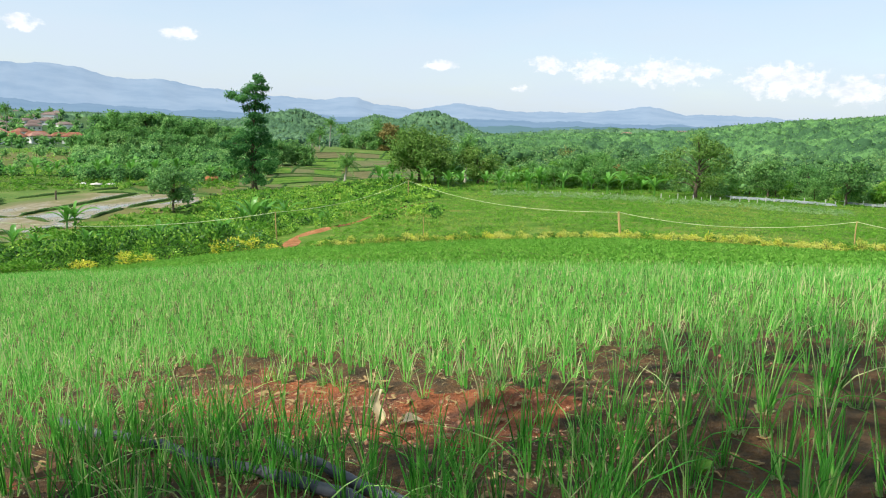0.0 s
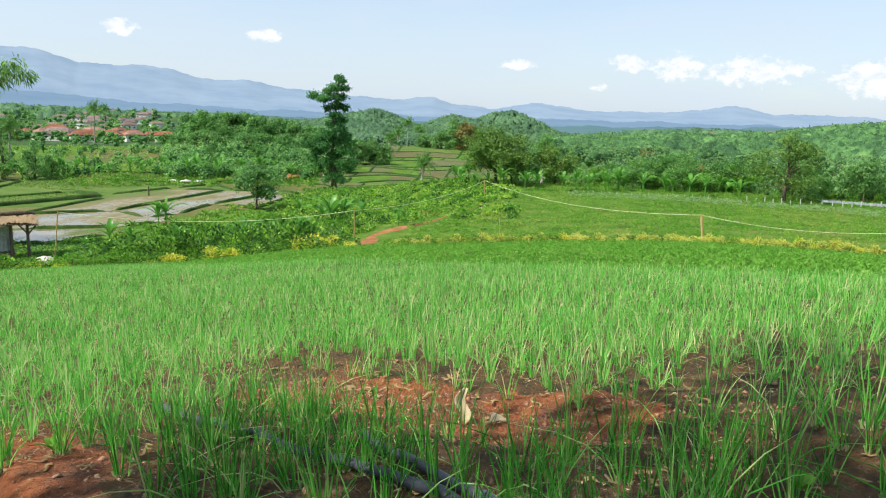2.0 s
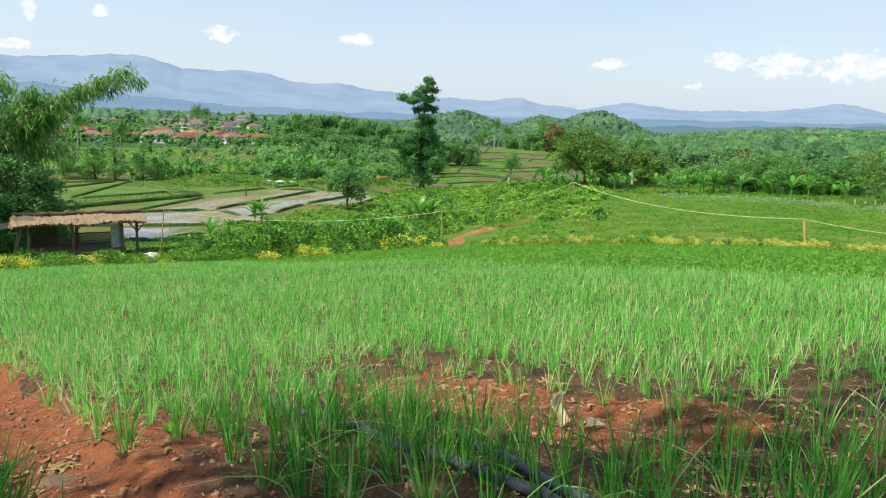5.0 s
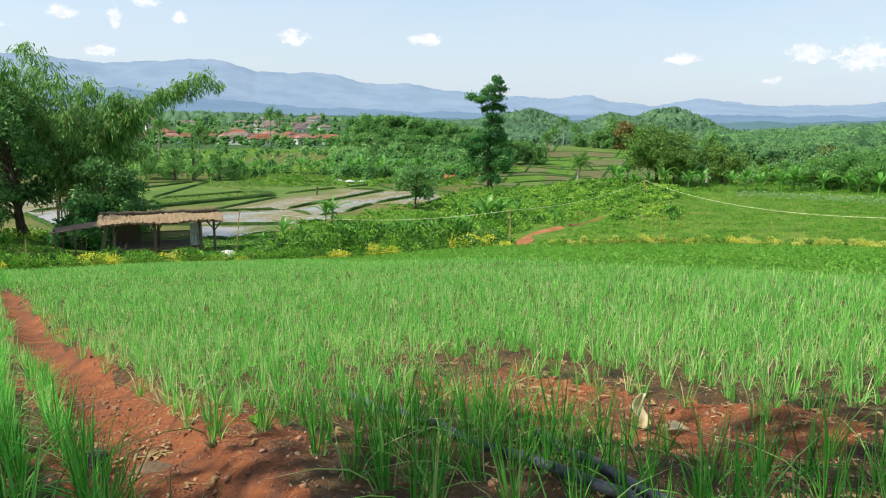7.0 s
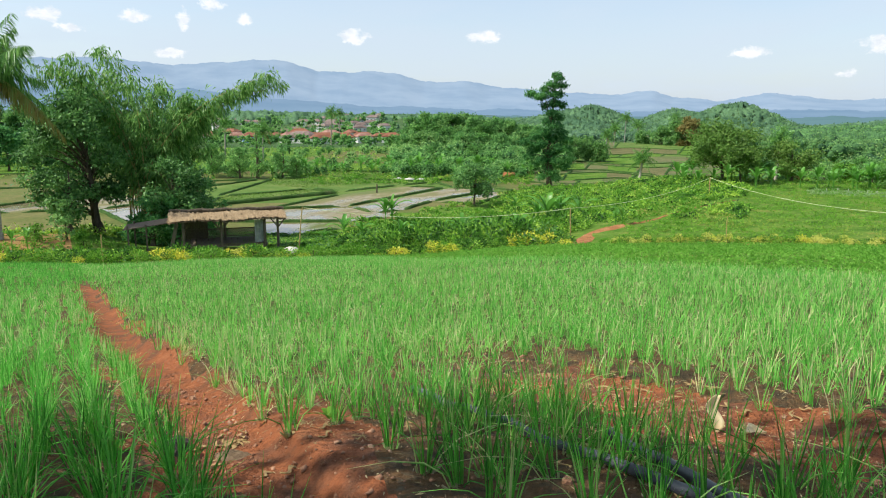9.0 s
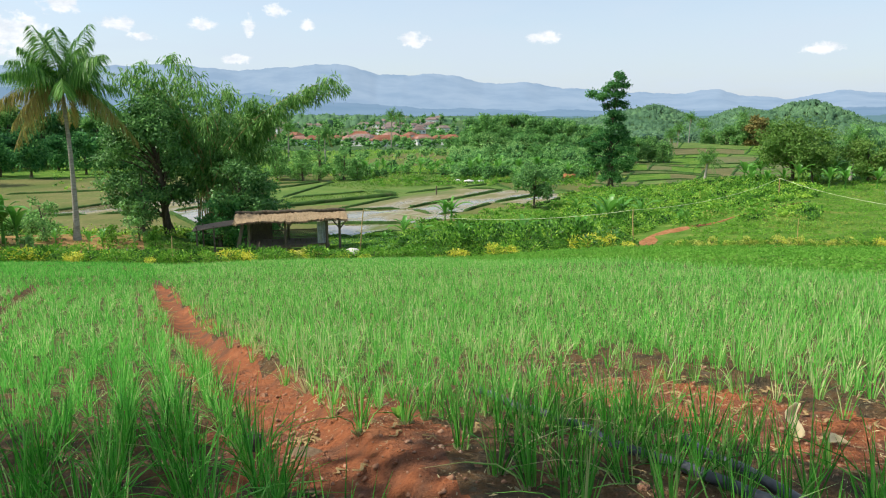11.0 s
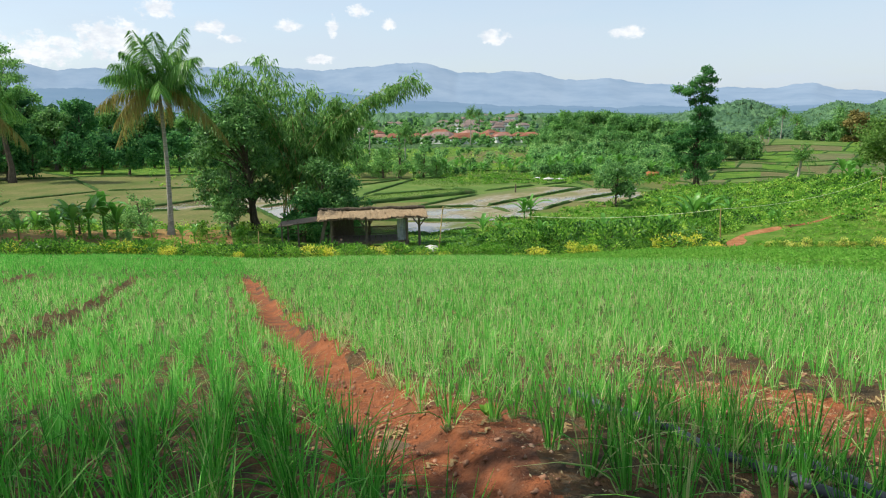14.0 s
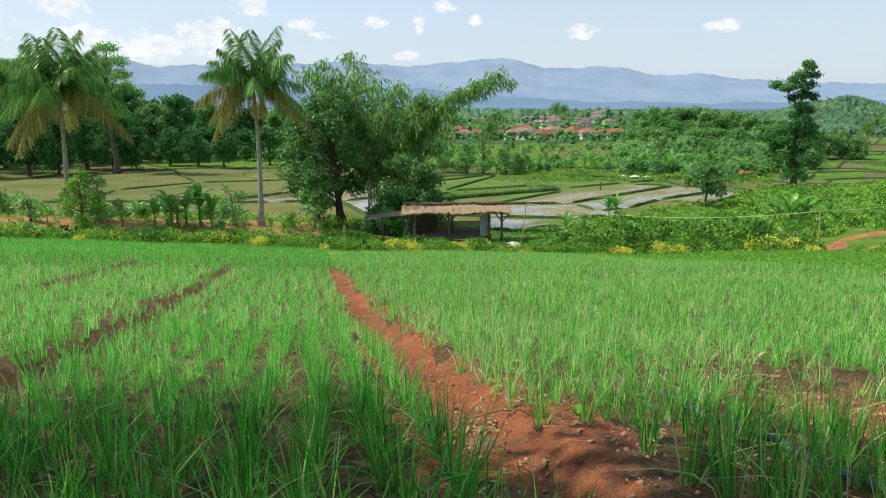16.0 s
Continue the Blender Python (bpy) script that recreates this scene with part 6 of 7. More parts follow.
def weeds(name, spots, size, k, mat, label, seed, h=.5, cat="weeds", wide=.55, low_bank=False):
    """Rank low growth: tufts of leaves standing close together."""
    g = np.random.default_rng(seed)
    c = np.repeat(np.asarray(spots, float), k, 0)
    big = np.repeat(g.uniform(.35, 1.4, len(spots)), k)
    off = ball(g, len(c)) * [.5, .5, .45]
    off[:, 2] = np.abs(off[:, 2])
    c[:, :2] += off[:, :2] * big[:, None] * h * 1.6
    base = land(c[:, 0], c[:, 1])
    d_ = np.hypot(c[:, 0], c[:, 1])
    tall_ = off[:, 2] * big * h * 1.4
    if low_bank:  # grazed and trodden lower towards the paddies
        room = EYE + d_ * np.tan(np.radians(np.interp(np.degrees(np.arctan2(c[:, 0], c[:, 1])), [-37, -34.6, -31.5, -27.9, -25.2, -20.7, -16.6], [-10.4, -10.3, -9.7, -9.1, -8.6, -7.6, -6.5]))) - base - .12
        tall_ = np.minimum(tall_, np.maximum(room, .08) * g.uniform(.5, 1, len(c)))
    c[:, 2] = base + tall_
    v, f = leaves(c, off * .7 + g.normal(size=c.shape) * .4 + [0, 0, .2], size * g.uniform(.6, 1.4, len(c)), size * wide, .2, g, off * .9 + [0, 0, .5])
    tagged(new(name, mesh_np(name, v, f, mat)), label, cat, kind="stuff")


def spots(n, az0, az1, d0, d1, seed, keep=None):
    g = np.random.default_rng(seed)
    a = g.uniform(az0, az1, n)
    d = np.sqrt(g.uniform(d0 ** 2, d1 ** 2, n))
    if keep is not None:
        q = keep(a, d)
        a, d = a[q], d[q]
    return np.stack([d * np.sin(np.radians(a)), d * np.cos(np.radians(a)), 0 * a], -1)


def off_path(a, d):
    return ~((np.abs(a - np.interp(d, pd, pa)) < np.where(d < 50, 2.4, 1.3)) & (d < 65))


weeds("pale_crop", spots(800, 4, 30, 71.5, 76.5, 830), .12, 18, M_PALECROP, "pale green crop in the netted plot", 831, .3, "crop")
weeds("weeds_slope", spots(760, -37, -11, 42.3, 56, 801, off_path), .19, 56, M_BUSH, "rank green weeds and creepers on the bank", 802, .85, low_bank=True)
weeds("weeds_bank", spots(330, -80, -46, 41.5, 44.5, 803), .22, 46, M_BUSH, "green weeds behind the hedge", 804, .5)
weeds("weeds_bank_dry", spots(300, -80, -47, 44, 56, 805), .17, 20, M_LOW, "thin weeds on the dry bank", 806, .3)
weeds("weeds_shore", spots(330, -80, -46, 54, 62, 807), .26, 50, M_BUSH, "bushy weeds along the paddy's edge", 808, .9)
weeds("grass_plateau", spots(8600, -12, 42, 42.5, 90, 809, off_path), .19, 9, M_BLADE, "short green grass and weeds on the terrace", 810, .24, "grass", .3)
weeds("weeds_terrace", spots(620, -18, 0, 52, 84, 811, off_path), .25, 48, M_BUSH, "taller green weeds on the terrace", 812, .7)
weeds("slope_thicket", spots(70, -36, -13, 42.5, 54, 826, off_path), .24, 120, M_MIDTREE, "taller leafy thicket standing out of the weeds", 827, 1.5, "thicket", low_bank=True)
weeds("slope_herbs", spots(240, -37, -12, 42.3, 52, 828, off_path), .24, 26, M_LOW, "light green herbs on the bank", 829, .9, "herbs", low_bank=True)
weeds("path_weeds", spots(120, -9, 0, 46, 64, 836), .18, 26, M_LOW, "weeds creeping over the track's edges", 837, .3)
weeds("weeds_valley", spots(1500, -34, -3, 54, 108, 813, lambda a, d: ((d > 94) & (a < -16)) | ((d < 90) & (a > np.interp(d, [52, 61, 66, 71, 75, 88], [-33, -31, -25.7, -23, -20, -17])))), .28, 32, M_LOW, "green weeds round the paddies", 814, .6)
weeds("weeds_beyond", spots(2500, -56, 40, 100, 215, 815, lambda a, d: (a < -15) | (a > -3.4)), .36, 12, M_BUSH, "green scrub beyond the paddies", 816, .5)

gk = np.random.default_rng(845)
for i in range(128):
    a, d = gk.uniform(-36.5, -12.8), gk.uniform(42.6, 55)
    if not off_path(a, d):
        continue
    x, y, z = on_land(a, d)
    room = EYE + d * math.tan(radians(np.interp(a, [-37, -34.6, -31.5, -27.9, -25.2, -20.7, -16.6], [-10.2, -10.1, -9.5, -8.9, -8.4, -7.4, -6.3]))) - z
    q = int(gk.choice([0, 1, 3, 0, 1, 3, 0, 3, 2]))
    sc = gk.uniform(.8, 1.7) if q != 2 else gk.uniform(.45, .75)
    ob = thing("bank_shrub", (x, y, z - .04), gk.random() * 360, "leafy green shrub on the weedy bank" if q in (0, 1, 3) else "yellow-leaved shrub on the weedy bank", "shrub", "bank shrubs")
    ob.scale = (sc, sc, max(min(sc, room / .95), .3))
    part("foliage", kinds[q][0], ob)
    part("stem", kinds[q][1], ob)

# the low leafy crop beyond the onions
gl = np.random.default_rng(820)
A_, P_ = gl.uniform(-8, 40, 36000), gl.uniform(13.6, 46, 36000)
xy = A_[:, None] * RA + P_[:, None] * RP
ok = (np.hypot(*xy.T) < 39.4) & (np.abs(np.degrees(np.arctan2(xy[:, 0], xy[:, 1])) + 4) < 40)
weeds("low_crop", np.concatenate([xy[ok], np.zeros((ok.sum(), 1))], 1), .105, 4, M_LOWCROP, "low leafy green crop covering the lower field", 821, .22, "crop")


# ---- village ----
def house(x, y, rz, w, d, h, wall, seed):
    g = np.random.default_rng(seed)
    ob = thing("house", (x, y, gz(x, y)), rz, ("small village house with a red tiled hip roof", "small village house with a faded pink tiled roof", "small village house with a red tiled hip roof", "small village house with an old grey roof", "small village house with a faded pink tiled roof")[seed % 5] if wall is M_PLASTER else "small blue-walled house with a red tiled roof", "house", "village houses")
    bm = bmesh.new()
    box(bm, (w, d, h + .4), (0, 0, h / 2 - .2))
    part("wall", bm_mesh("wall", bm, wall), ob)
    bm = bmesh.new()
    rh, o, rl = w * .16 + .5, .4, w * .26
    lo = [bm.verts.new(q) for q in ((-w / 2 - o, -d / 2 - o, h - .1), (w / 2 + o, -d / 2 - o, h - .1), (w / 2 + o, d / 2 + o, h - .1), (-w / 2 - o, d / 2 + o, h - .1))]
    e = [bm.verts.new((q.co.x, q.co.y, q.co.z + .2)) for q in lo]
    tp = [bm.verts.new((-rl, 0, h + rh)), bm.verts.new((rl, 0, h + rh))]
    for i in range(4):
        bm.faces.new((lo[i], lo[(i + 1) % 4], e[(i + 1) % 4], e[i]))
    bm.faces.new(lo[::-1])
    bm.faces.new((e[0], e[1], tp[1], tp[0]))
    bm.faces.new((e[2], e[3], tp[0], tp[1]))
    bm.faces.new((e[1], e[2], tp[1]))
    bm.faces.new((e[3], e[0], tp[0]))
    part("roof", bm_mesh("roof", bm, (M_TILE, M_TILEPALE, M_TILE, M_TILEOLD, M_TILEPALE)[seed % 5]), ob)
    for i in range(3):
        bm = bmesh.new()
        box(bm, (1.3, .12, 1.3), (-w / 3 + i * w / 3, -d / 2 - .02, h * .55))
        win = part("window", bm_mesh("window", bm, M_PLASTER), ob)
        bm = bmesh.new()
        box(bm, (1.0, .06, 1.0), (-w / 3 + i * w / 3, -d / 2 - .07, h * .55))
        part("pane", bm_mesh("pane", bm, M_PANE), win)


gv = np.random.default_rng(900)
for i, (az, d, w, h, turn) in enumerate(ROOFS):
    x, y = polar(az, d * 1.12)
    house(x, y, -az + turn, w * .86, w * .52, h, M_BLUEWALL if i == 0 else M_PLASTER, 1100 + 5 * i + (0, 2, 1)[i % 3])
for i, (az, d, w) in enumerate([(-38.9, 400, 9), (-36.7, 372, 14), (-34.8, 380, 10), (-33.7, 318, 15), (-31.5, 336, 8), (-29.1, 334, 12), (-35.9, 410, 10), (-40.2, 392, 12),
                               (-42.3, 420, 10), (-44.9, 430, 10), (-34.1, 470, 10), (-33.0, 500, 10), (-32.1, 480, 9), (-31.2, 520, 10), (-30.3, 500, 10), (-29.2, 530, 9), (-33.6, 560, 11), (-30.9, 580, 11), (-35.0, 440, 9), (-47.6, 410, 10), (-27.4, 480, 9), (-28.4, 560, 11), (-32.6, 600, 12)]):
    x, y = polar(az, d)
    house(x, y, -az + gv.uniform(-50, 50), w * .85, w * .62, 2.6 if i % 4 else 4.2, M_BLUEWALL if i == 8 else M_PLASTER, 910 + i if d < 425 else 913 + 5 * i)
for i in range(22):
    az, d = gv.uniform(-40, -26.5), gv.uniform(430, 720)
    x, y = polar(az, d)
    house(x, y, -az + gv.uniform(-50, 50), gv.uniform(7, 10), gv.uniform(5, 7), 2.8 if i % 3 else 4.4, M_PLASTER, 963 + 5 * i)
# the second house is added in place of a bare reddish earth slope
for i, (az, d) in enumerate([(14.2, 600), (18.2, 560)]):
    x, y = polar(az, d)
    house(x, y, -az + gv.uniform(-30, 30), 10, 7, 2.6, M_PLASTER, 1001 + 2 * i)

# bare red banks among the shrubs
for i, (az, d, w) in enumerate(((-17.8, 107, 1.7),)):
    x, y, z = on_land(az, d)
    bm = bmesh.new()
    bmesh.ops.create_icosphere(bm, subdivisions=3, radius=1)
    for v_ in bm.verts:
        v_.co = Vector((v_.co.x * w, v_.co.y * w * .5, max(v_.co.z, -.2) * w * .3)) * (1 + .5 * noise.noise(v_.co * 2 + Vector((i * 5, 0, 0))))
    place(tagged(new("earth_bank", bm_mesh("earth_bank", bm, M_DIRT, True)), "bare reddish earth bank among green shrubs", "earth bank", "earth banks"), (x, y, z), -az)

# white sheets and a marker post by the paddies
x, y, z = on_land(-25.6, 99)
for i in range(3):
    bm = bmesh.new()
    bmesh.ops.create_icosphere(bm, subdivisions=2, radius=.5)
    for v_ in bm.verts:
        v_.co = Vector((v_.co.x * 1.5, v_.co.y * .9, max(v_.co.z, -.1) * .55)) * (1 + .25 * noise.noise(v_.co * 3 + Vector((i, 0, 0))))
    place(tagged(new("fertiliser_sack", bm_mesh("fertiliser_sack", bm, M_BAG, True)), "white sack lying at the paddies' edge", "sack", "white sacks"), (x - 1.7 + i * 1.6, y + .3 * i, z + .1), 20 * i)
x, y = polar(-28.2, 84)
tagged(place(new("marker_post", Soup().add(*tube([[0, 0, -.2], [.01, 0, .4], [.03, 0, .9]], [.09, .09, .08], 6)).mesh("marker_post", M_WOOD)), (x, y, .1)), "short dark post standing in a paddy", "post")
# ---- onion field ----
def onion_mesh(name, seed, n=11, h=.42, seg=4, sides=3, mat=None):
    """A clump of hollow upright leaves, bent and pointed."""
    g = np.random.default_rng(seed)
    s, nk = Soup(), Soup()
    for i in range(n):
        a, b = g.random() * 6.28, g.random() * 6.28
        base = np.array([math.cos(a), math.sin(a), 0]) * g.uniform(0, .03)
        out = np.array([math.cos(a), math.sin(a), 0])
        L, lean, bend = h * g.uniform(.45, 1.08), g.uniform(.02, .32), g.uniform(-.06, .16)
        if g.random() < .26:
            bend += g.uniform(.2, .9)
        t = np.linspace(0, 1, seg + 1)
        p = base + out * (L * (lean * t + bend * t ** 2.4))[:, None] + np.array([0, 0, 1]) * (L * (t - .5 * (lean + bend) ** 2 * t ** 2))[:, None]
        s.add(*tube(p - [0, 0, .015], .0026 * np.array([1.0, 1.25, 1.15, .85, .12])[np.linspace(0, 4, seg + 1).astype(int)], sides))
        nk.add(*tube(p[:2] * [1, 1, .45] - [0, 0, .015], [.0062, .0045], 5))
    return s.mesh(name, mat or M_ONION, True), nk.mesh("neck", M_NECK, True)


def onion_strips(spots_, n, h, width, seed, seg=3):
    """Farther clumps, each leaf a narrow bent blade."""
    g = np.random.default_rng(seed)
    c = np.repeat(spots_, n, 0)
    k = len(c)
    a = g.random(k) * 6.28
    out = np.stack([np.cos(a), np.sin(a), 0 * a], -1)
    sd = np.stack([-np.sin(a + g.normal(size=k)), np.cos(a + g.normal(size=k)), 0 * a], -1)
    big = np.repeat(g.uniform(.75, 1.15, len(spots_)), n)
    L = h * big * g.uniform(.5, 1.15, k)
    lean, bend = g.uniform(.02, .34, k), g.uniform(-.08, .2, k) + (g.random(k) < .34) * g.uniform(.2, 1.0, k)
    c = c + out * g.uniform(0, .035, (k, 1))
    t = np.linspace(0, 1, seg + 1)
    rows = []
    for j, q in enumerate(t):
        p = c + out * (L * (lean * q + bend * q ** 2.3))[:, None] + np.array([0, 0, 1]) * (L * (q - .5 * (lean + bend) ** 2 * q * q))[:, None]
        w = width * (1.0 - .85 * q ** 3) / 2
        rows += [p - sd * w, p + sd * w]
    v = np.stack(rows, 1).reshape(-1, 3)
    m = 2 * (seg + 1)
    b = (np.arange(k) * m)[:, None, None] + (np.arange(seg) * 2)[None, :, None]
    f = (b + np.array([0, 1, 3, 2])).reshape(-1, 4)
    return v, f


def bed_spots(a0, a1, p0, p1, da, dp, seed):
    g = np.random.default_rng(seed)
    a, p = np.meshgrid(np.arange(a0, a1, da), np.concatenate([np.arange(.06 - .275 * int((.06 - p0) / .275), .1, .275), np.arange(.30, p1, dp)]))
    a, p = a.ravel() + g.normal(size=a.size) * da * .3, p.ravel() + g.normal(size=a.size) * dp * np.interp(a.ravel(), [3, 7, 14], [.15, .24, .45])
    keep = g.random(len(a)) > .08
    for c, w, _, f0, f1 in FURROWS:
        keep &= (np.abs(p - middle_of(c, a)) > w * slim(a) * (1.05 if w < .4 else .8) * (.8 + .4 * g.random(len(a)))) | (a > f1 + g.normal(size=len(a)) * .4) | (a < f0)
    keep &= ~((p > .25) & (p < np.where(a < 3.25, .98, 1.25)) & (a < 3.5))                       # bare ground by the path's mouth
    keep &= ~((np.abs(p - 2.75) < .7) & (g.random(len(a)) < .5) & (a < 5) & (a > 1.7))   # thin, half bare strip
    keep &= ~((p > 1.9) & (a < 2.2) & (g.random(len(a)) < np.interp(p, [4.2, 5.4], [.58, .08]))) & ~((p > .95) & (p < 1.95) & (a < 2.7) & (g.random(len(a)) < .25))           # sparse by the tree's shade
    a, p = a[keep], p[keep]
    x, y = (a[:, None] * RA + p[:, None] * RP).T
    return x, y


def in_view(x, y, pad=4):
    az = np.degrees(np.arctan2(x, y))
    return (az > -76 - pad) & (az < 36 + pad)


ox, oy = bed_spots(-4, 12, -9, 14, .115, .22, 1000)
od = np.hypot(ox + .2, oy + .12)
vis = in_view(ox, oy, 8) & (od > 1.35)
ox, oy, od = ox[vis], oy[vis], od[vis]
order = np.argsort(od)
near, mid = order[:300], order[300:]
mid = mid[od[mid] < 8.0]
onions = [onion_mesh("onion_clump", 1010 + i, 11 + i % 6, .34 + .02 * (i % 5), mat=M_ONION if i < 8 else M_LUSH) for i in range(14)]
go = np.random.default_rng(1050)
for i in near:
    ob = new("onion_plant")
    tagged(ob, "clump of upright green onion leaves in red soil", "onion plant", "onion plants")
    s = go.uniform(.75, 1.15)
    ob.matrix_world = pose(ox[i], oy[i], gz(ox[i], oy[i]), go.normal() * 5, go.normal() * 5, go.random() * 360) @ Matrix.Diagonal((s, s, s, 1))
    lf, nk = onions[int(go.integers(0, 8)) if ox[i] * RP[0] + oy[i] * RP[1] > .28 else int(go.integers(8, 14))]
    part("leaves", lf, ob)
    part("neck", nk, ob, "pale swollen leaf bases")


def onion_rows(name, x, y, n, h, width, seed, seg, label):
    """Rows too many to count, the lusher beds beside the path apart from the sun-bleached ones."""
    p = x * RP[0] + y * RP[1]
    for lush in (False, True):
        q = (p < .28) == lush
        v, f = onion_strips(np.stack([x[q], y[q], land(x[q], y[q])], -1), n + 4 * lush, h, width, seed + lush, seg)
        me = mesh_np(name, v, f, M_LUSH if lush else M_ONION)
        me.materials.append(M_TIP)
        dry = np.random.default_rng(seed + 7).random(len(f) // seg) < (.10 if lush else .22 if seg > 2 else .12)     # leaves whose tips have dried
        at = np.zeros((len(f) // seg, seg), np.int32)
        at[:, -1] = dry & (seg > 1)
        if seg == 1:
            at[:, 0] = dry & (np.arange(len(at)) % 3 == 0)
        me.polygons.foreach_set("material_index", at.ravel())
        tagged(new(name, me), label + (" in a lush dark green bed" if lush else " with pale dry tips"), "onions", kind="stuff")


onion_rows("onion_rows", ox[mid], oy[mid], 14, .245, .0056, 1060, 4, "close rows of green onions")
fx, fy = bed_spots(-10, 41, -26, 14.2, .11, .20, 1070)
fd = np.hypot(fx, fy)
ok = in_view(fx, fy, 3) & (fd > 8.0) & (fd < 18)
onion_rows("onion_rows_middle", fx[ok], fy[ok], 8, .205, .0075, 1080, 2, "dense rows of green onions")
fx, fy = bed_spots(-10, 41, -30, 14.2, .15, .19, 1090)
fd = np.hypot(fx, fy)
ok = in_view(fx, fy, 3) & (fd > 18.0) & (fd < 40.1)
onion_rows("onion_rows_far", fx[ok], fy[ok], 6, .18, .0125, 1100, 1, "even green onion rows")


# a few clumps beside the path have withered
withered = [onion_mesh("withered_leaves", 1180 + i, 13, .20, mat=M_TIP) for i in range(3)]
for i in range(11):
    a, p = 5.2 + i * .42 + go.normal() * .15, .86 + go.normal() * .09
    x, y = a * RA + p * RP
    ob = new("withered_onion")
    tagged(ob, "small withered onion clump with straw-coloured leaves", "onion plant", "withered onions")
    ob.matrix_world = pose(x, y, gz(x, y), go.normal() * 14, go.normal() * 14, go.random() * 360)
    part("leaves", withered[i % 3][0], ob)
    part("neck", withered[i % 3][1], ob)


# ---- hoses, husk, clods and straw ----
def hose(p0, turn, a0, a1, seed, label):
    a = np.linspace(a0, a1, 40)
    p = p0 + turn * a + .02 * np.sin(a * 1.7 + seed)
    x, y = (a[:, None] * RA + p[:, None] * RP).T
    pts = np.stack([x, y, land(x, y) + .022 + .008 * np.sin(a * 5 + seed)], -1)
    tagged(new("irrigation_hose", Soup().add(*tube(pts, .024, 10)).mesh("irrigation_hose", M_HOSE, True)), label, "hose", "hoses")


hose(1.27, .285, -1.5, 2.6, 1, "dark plastic irrigation hose lying between the onions")
hose(1.56, .034, -1.5, 4.15, 4, "dark plastic irrigation hose lying between the onions")


def shard(name, x, y, L, w, rz, rx, mat, label, cat, lift=.02, curl=1.0):
    """A dry curled leaf or husk."""
    u = np.linspace(0, 1, 8)
    cs = np.linspace(-1, 1, 5)
    v = []
    for q in u:
        ww = w * math.sin(math.pi * (.08 + .86 * q)) ** .6
        for c in cs:
            v.append((c * ww / 2 + .02 * math.sin(q * 7), L * q, curl * (.35 * ww * c * c + .12 * L * math.sin(q * 5 + c))))
    k = (np.arange(7)[:, None, None] * 5 + np.arange(4)[None, :, None])
    me = mesh_np(name, v, (k + [0, 1, 6, 5]).reshape(-1, 4), mat, True)
    ob = new(name, me)
    sol = ob.modifiers.new("thick", "SOLIDIFY")
    sol.thickness = .003
    ob.matrix_world = pose(x, y, gz(x, y) + lift, rx, 0, rz)
    tagged(ob, label, cat, "dry litter")


shard("dry_husk", -.30, 3.60, .19, .06, 5, 68, M_HUSK, "pale dry corn husk standing among the onions", "husk", .0)
shard("dry_husk", -.18, 3.50, .13, .045, -60, 8, M_HUSK, "pale dry husk lying on the soil", "husk")
gs = np.random.default_rng(1200)
for i in range(110):
    a, p = gs.uniform(.6, 5), 2.7 + gs.normal() * .5
    if i > 78:
        a, p = gs.uniform(2, 5), gs.uniform(.3, 1.6)
    x, y = a * RA + p * RP
    shard("dry_leaf", x, y, gs.uniform(.03, .10), gs.uniform(.012, .03), gs.random() * 360, gs.uniform(-5, 15), M_LITTER, "small dry yellow leaf on the soil", "dry leaf", .006, .35)


for i in range(64):
    a, p = gs.uniform(1.5, 4.6), gs.uniform(1.3, 5.2)
    x, y = a * RA + p * RP
    shard("dry_leaf", x, y, gs.uniform(.05, .12), gs.uniform(.007, .016), gs.random() * 360, gs.uniform(-2, 14), M_LITTER, "straw-coloured dry onion leaf on the soil", "dry leaf", .006, .16)


for i in range(34):
    a, p = gs.uniform(2.2, 4.4), 2.8 + gs.normal() * .3
    x, y = a * RA + p * RP
    shard("dry_leaf", x, y, gs.uniform(.08, .19), gs.uniform(.012, .03), gs.random() * 360, gs.uniform(-4, 10), M_LITTER, "long pale dry leaf on the red soil", "dry leaf", .004, .14)


for i in range(60):
    if i < 16:
        x, y = -2.78 + gs.normal() * .07, 2.84 + gs.normal() * .06
    else:
        a, p = gs.uniform(4, 11), gs.choice([.02, .80]) + gs.normal() * .10
        x, y = a * RA + p * RP
    shard("dry_leaf", x, y, gs.uniform(.05, .13), gs.uniform(.012, .03), gs.random() * 360, gs.uniform(-4, 12), M_LITTER, "dry yellow leaf at the edge of the red path", "dry leaf", .006, .3)


def clod_mesh(name, seed, mat):
    bm = bmesh.new()
    bmesh.ops.create_icosphere(bm, subdivisions=2, radius=1)
    for v_ in bm.verts:
        v_.co *= 1 + .55 * noise.noise(v_.co * 1.6 + Vector((seed, 0, 0))) + .2 * noise.noise(v_.co * 4)
        v_.co.z *= .65
    return bm_mesh(name, bm, mat)


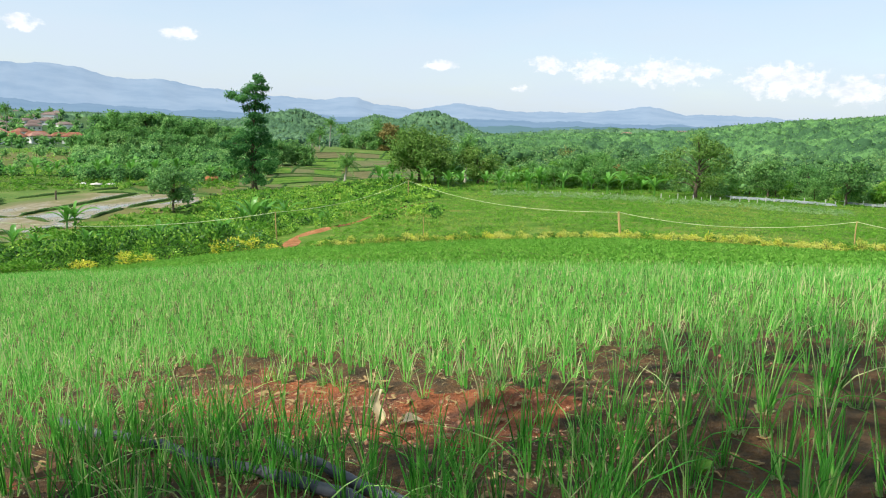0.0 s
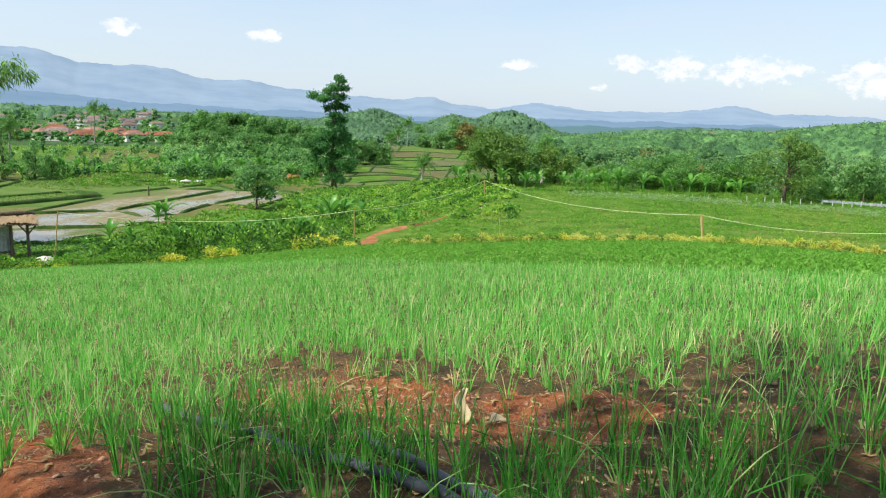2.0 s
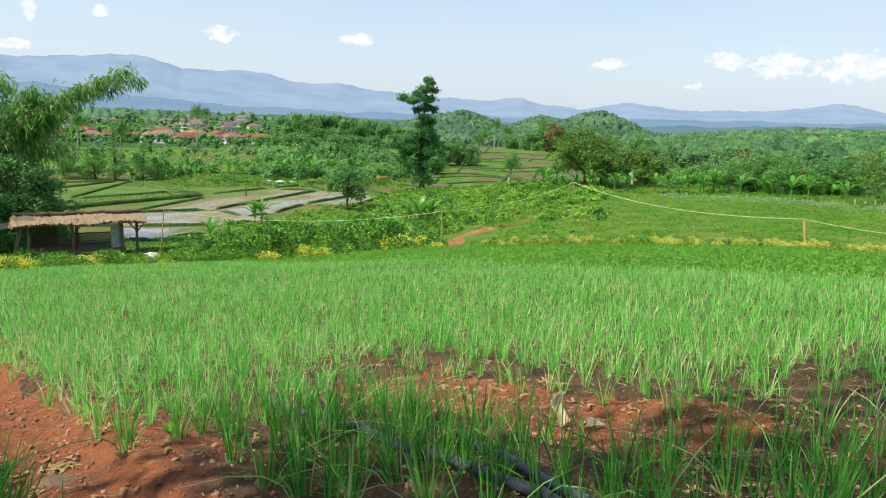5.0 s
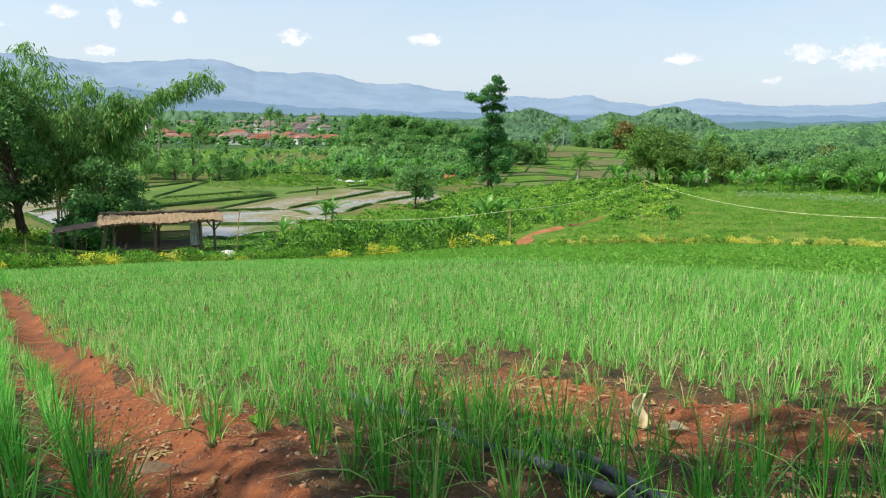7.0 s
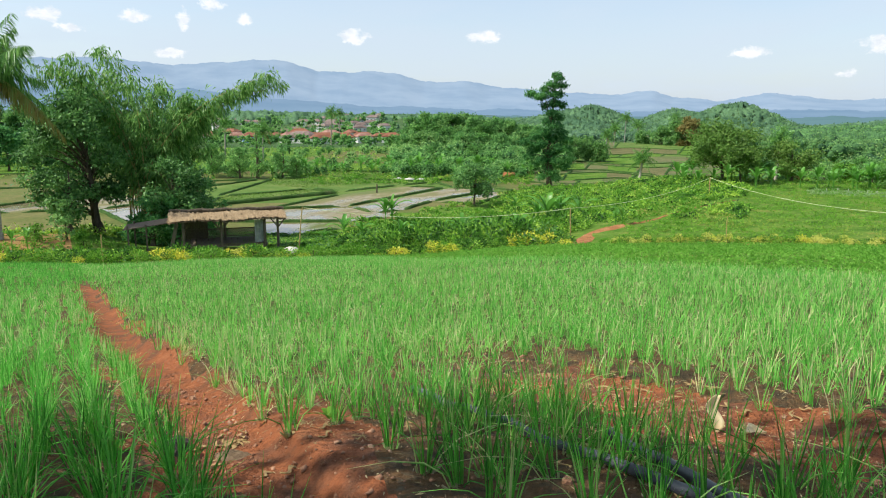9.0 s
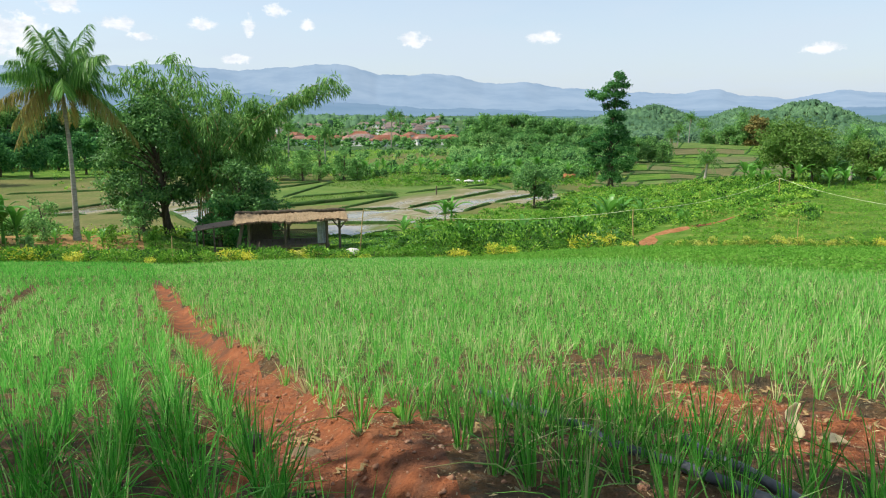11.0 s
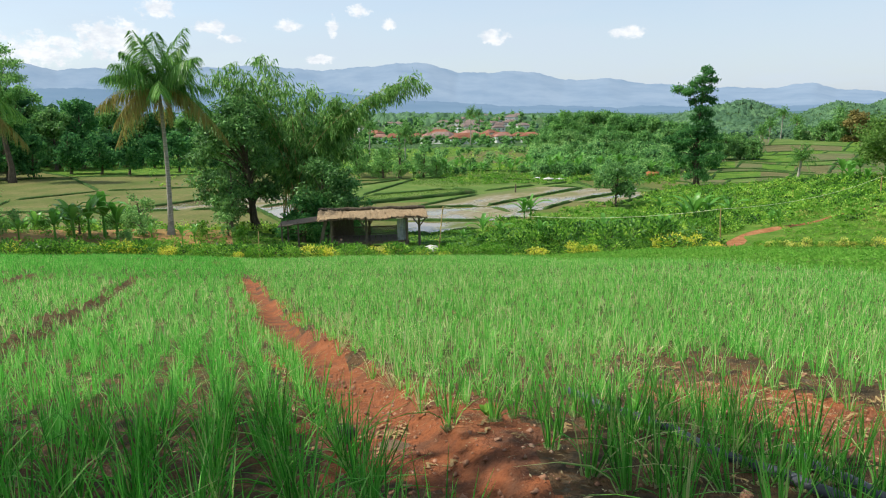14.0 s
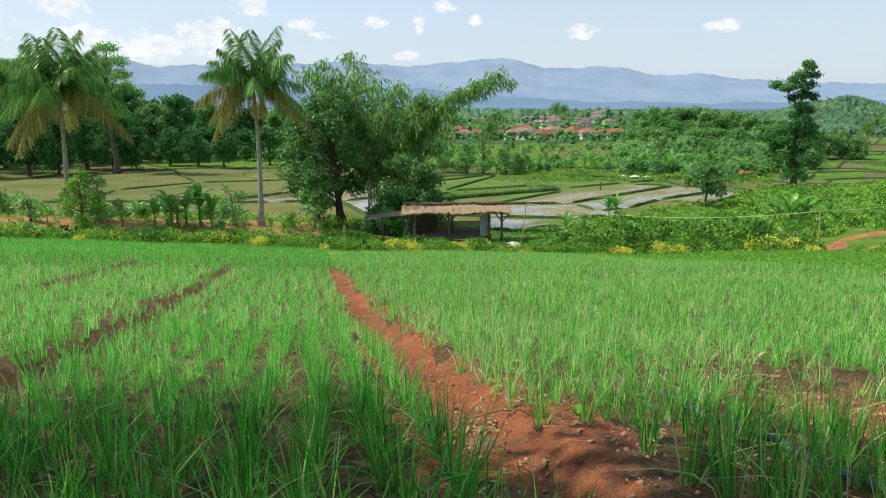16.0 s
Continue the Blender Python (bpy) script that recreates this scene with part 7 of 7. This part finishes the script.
clods = [clod_mesh("clod", i * 3.7, M_CLOD) for i in range(7)]
for i in range(210):
    u = gs.random()
    a = gs.uniform(1.0, 9) if u < .6 else gs.uniform(1, 5)
    p = (.28 + gs.normal() * .22) if u < .35 else ((2.75 + gs.normal() * .35) if u < .65 else gs.uniform(-2.8, 4))
    x, y = a * RA + p * RP
    if math.hypot(x, y) < 1.0:
        continue
    r = gs.uniform(.006, .02) * (1.5 if gs.random() < .12 else 1)
    ob = new("soil_clod", clods[int(gs.integers(0, 7))])
    tagged(ob, "crumbly clod of soil", "clod", "soil clods")
    ob.matrix_world = pose(x, y, gz(x, y) + r * .25, gs.random() * 40, gs.random() * 40, gs.random() * 360) @ Matrix.Diagonal((r, r * gs.uniform(.7, 1.2), r, 1))
ob = tagged(new("stone", clod_mesh("stone", 0, M_STONE)), "dark stone at the mouth of the path", "stone")
ob.matrix_world = pose(-2.93, 2.57, gz(-2.93, 2.57) + .02) @ Matrix.Diagonal((.10, .085, .08, 1))
ob = tagged(new("stone", clod_mesh("stone", 9.1, M_PALESTONE)), "flat pale grey stone beside the path's mouth", "stone")
ob.matrix_world = pose(-2.62, 2.66, gz(-2.62, 2.66) + .004, 4, 6, 30) @ Matrix.Diagonal((.095, .065, .022, 1))

def seedling(x, y, seed):
    """A low broad-leaved weed."""
    g = np.random.default_rng(seed)
    ob = thing("weed_seedling", (x, y, gz(x, y)), g.random() * 360, "small broad-leaved green weed in bare soil", "weed", "weed seedlings")
    for i in range(6):
        a, L = i * 2.4, g.uniform(.035, .06)
        u = np.linspace(0, 1, 6)
        rib = np.stack([np.cos(a) * L * 1.3 * u, np.sin(a) * L * 1.3 * u, .012 + .05 * np.sin(u * 2.0)], -1)
        w = L * .42 * np.sin(np.pi * np.clip(u * .9 + .08, 0, 1))
        sd = np.array([-math.sin(a), math.cos(a), .25])
        v = np.concatenate([rib - sd * w[:, None], rib, rib + sd * w[:, None]])
        k = np.arange(5)
        f = np.concatenate([np.stack([k, k + 1, k + 7, k + 6], -1), np.stack([k + 6, k + 7, k + 13, k + 12], -1)])
        part("leaf", mesh_np("leaf", v, f, M_LOW, True), ob)


for i, (x, y) in enumerate([(.62, 2.08), (-2.3, 3.1), (1.0, 2.5), (-2.95, 2.2)]):
    seedling(x, y, 1250 + i)

# ---- the tree behind, known by its shade on the near beds ----
gg = np.random.default_rng(1300)
px, py = -5.6, -4.2
pz = gz(px, py)
shade = [((cx - px, cy + .6 - py, 14.7 + dz - pz), (r, r, r * .7)) for cx, cy, dz, r in ((-7.9, -2.6, 0, 1.6), (-6.9, -1.5, .2, 1.55), (-5.9, -.9, -.2, 1.5), (-4.8, -.6, 0, 1.05), (-3.6, .1, .1, 1.6), (-5.2, -2.4, .6, 2.0), (-3.4, -1.6, .6, 1.6), (-1.6, .5, .2, 1.0), (-8.6, -4.2, 0, 1.8), (-2.7, 1.5, .1, 1.1), (-9.0, -2.1, .1, 1.4))]
tree((px, py, pz), 5.6, .22, shade, 12.5, .27, M_TREE, 1301, "leafy green tree standing behind the onion beds")


def crumbs(n, seed):
    """Loose crumbs of earth over the near beds and the path."""
    g = np.random.default_rng(seed)
    u = g.random(n)
    a = 1.0 + 9 * g.random(n) ** 1.4
    p = np.where(u < .25, .3 + g.normal(size=n) * .25, np.where(u < .4, .75 + g.normal(size=n) * .3, np.where(u < .62, 2.75 + g.normal(size=n) * .4, g.uniform(-3.2, 5, n))))
    x, y = (a[:, None] * RA + p[:, None] * RP).T
    r = .004 + .016 * g.random(n) ** 3
    o = np.array([[1, 0, 0], [0, 1, 0], [-1, 0, 0], [0, -1, 0], [0, 0, 1], [0, 0, -1]], float)
    t = np.array([[0, 1, 4], [1, 2, 4], [2, 3, 4], [3, 0, 4], [1, 0, 5], [2, 1, 5], [3, 2, 5], [0, 3, 5]])
    v = (o[None] + g.normal(size=(n, 6, 3)) * .3) * r[:, None, None] * [1, 1, .8] + np.stack([x, y, land(x, y) + r * .2], -1)[:, None]
    f = (np.arange(n) * 6)[:, None, None] + t
    tagged(new("soil_crumbs", mesh_np("soil_crumbs", v, f.reshape(-1, 3), M_CLOD)), "loose crumbs of dry earth", "soil crumbs", kind="stuff")


crumbs(5200, 1400)


def straw(n, seed):
    """Bits of dead onion leaf and straw strewn over the near beds."""
    g = np.random.default_rng(seed)
    a = 1.2 + 7 * g.random(n) ** 1.2
    u = g.random(n)
    p = np.where(u < .36, 2.85 + g.normal(size=n) * .6, np.where(u < .56, .86 + g.normal(size=n) * .14, g.uniform(-3, 6, n)))
    keep = (np.abs(p - .28) > .32 * (g.random(n) < .85)) & ~((p < 1.3) & (p > .2) & (a < 3.6) & (g.random(n) < .8))
    a, p = a[keep], p[keep]
    x, y = (a[:, None] * RA + p[:, None] * RP).T
    t = g.random(len(a)) * 6.28
    c = np.stack([x, y, land(x, y) + g.uniform(.004, .018, len(a))], -1)
    d = np.stack([np.cos(t), np.sin(t), g.normal(size=len(a)) * .14], -1)
    v, f = leaves(c, d, g.uniform(.012, .05, len(a)), g.uniform(.003, .008, len(a)), .05, g, np.tile([0, 0, 1.0], (len(a), 1)))
    tagged(new("straw_litter", mesh_np("straw_litter", v, f, M_DEADLEAF)), "pale dead leaf bits strewn over the soil", "litter", kind="stuff")


straw(7600, 1410)
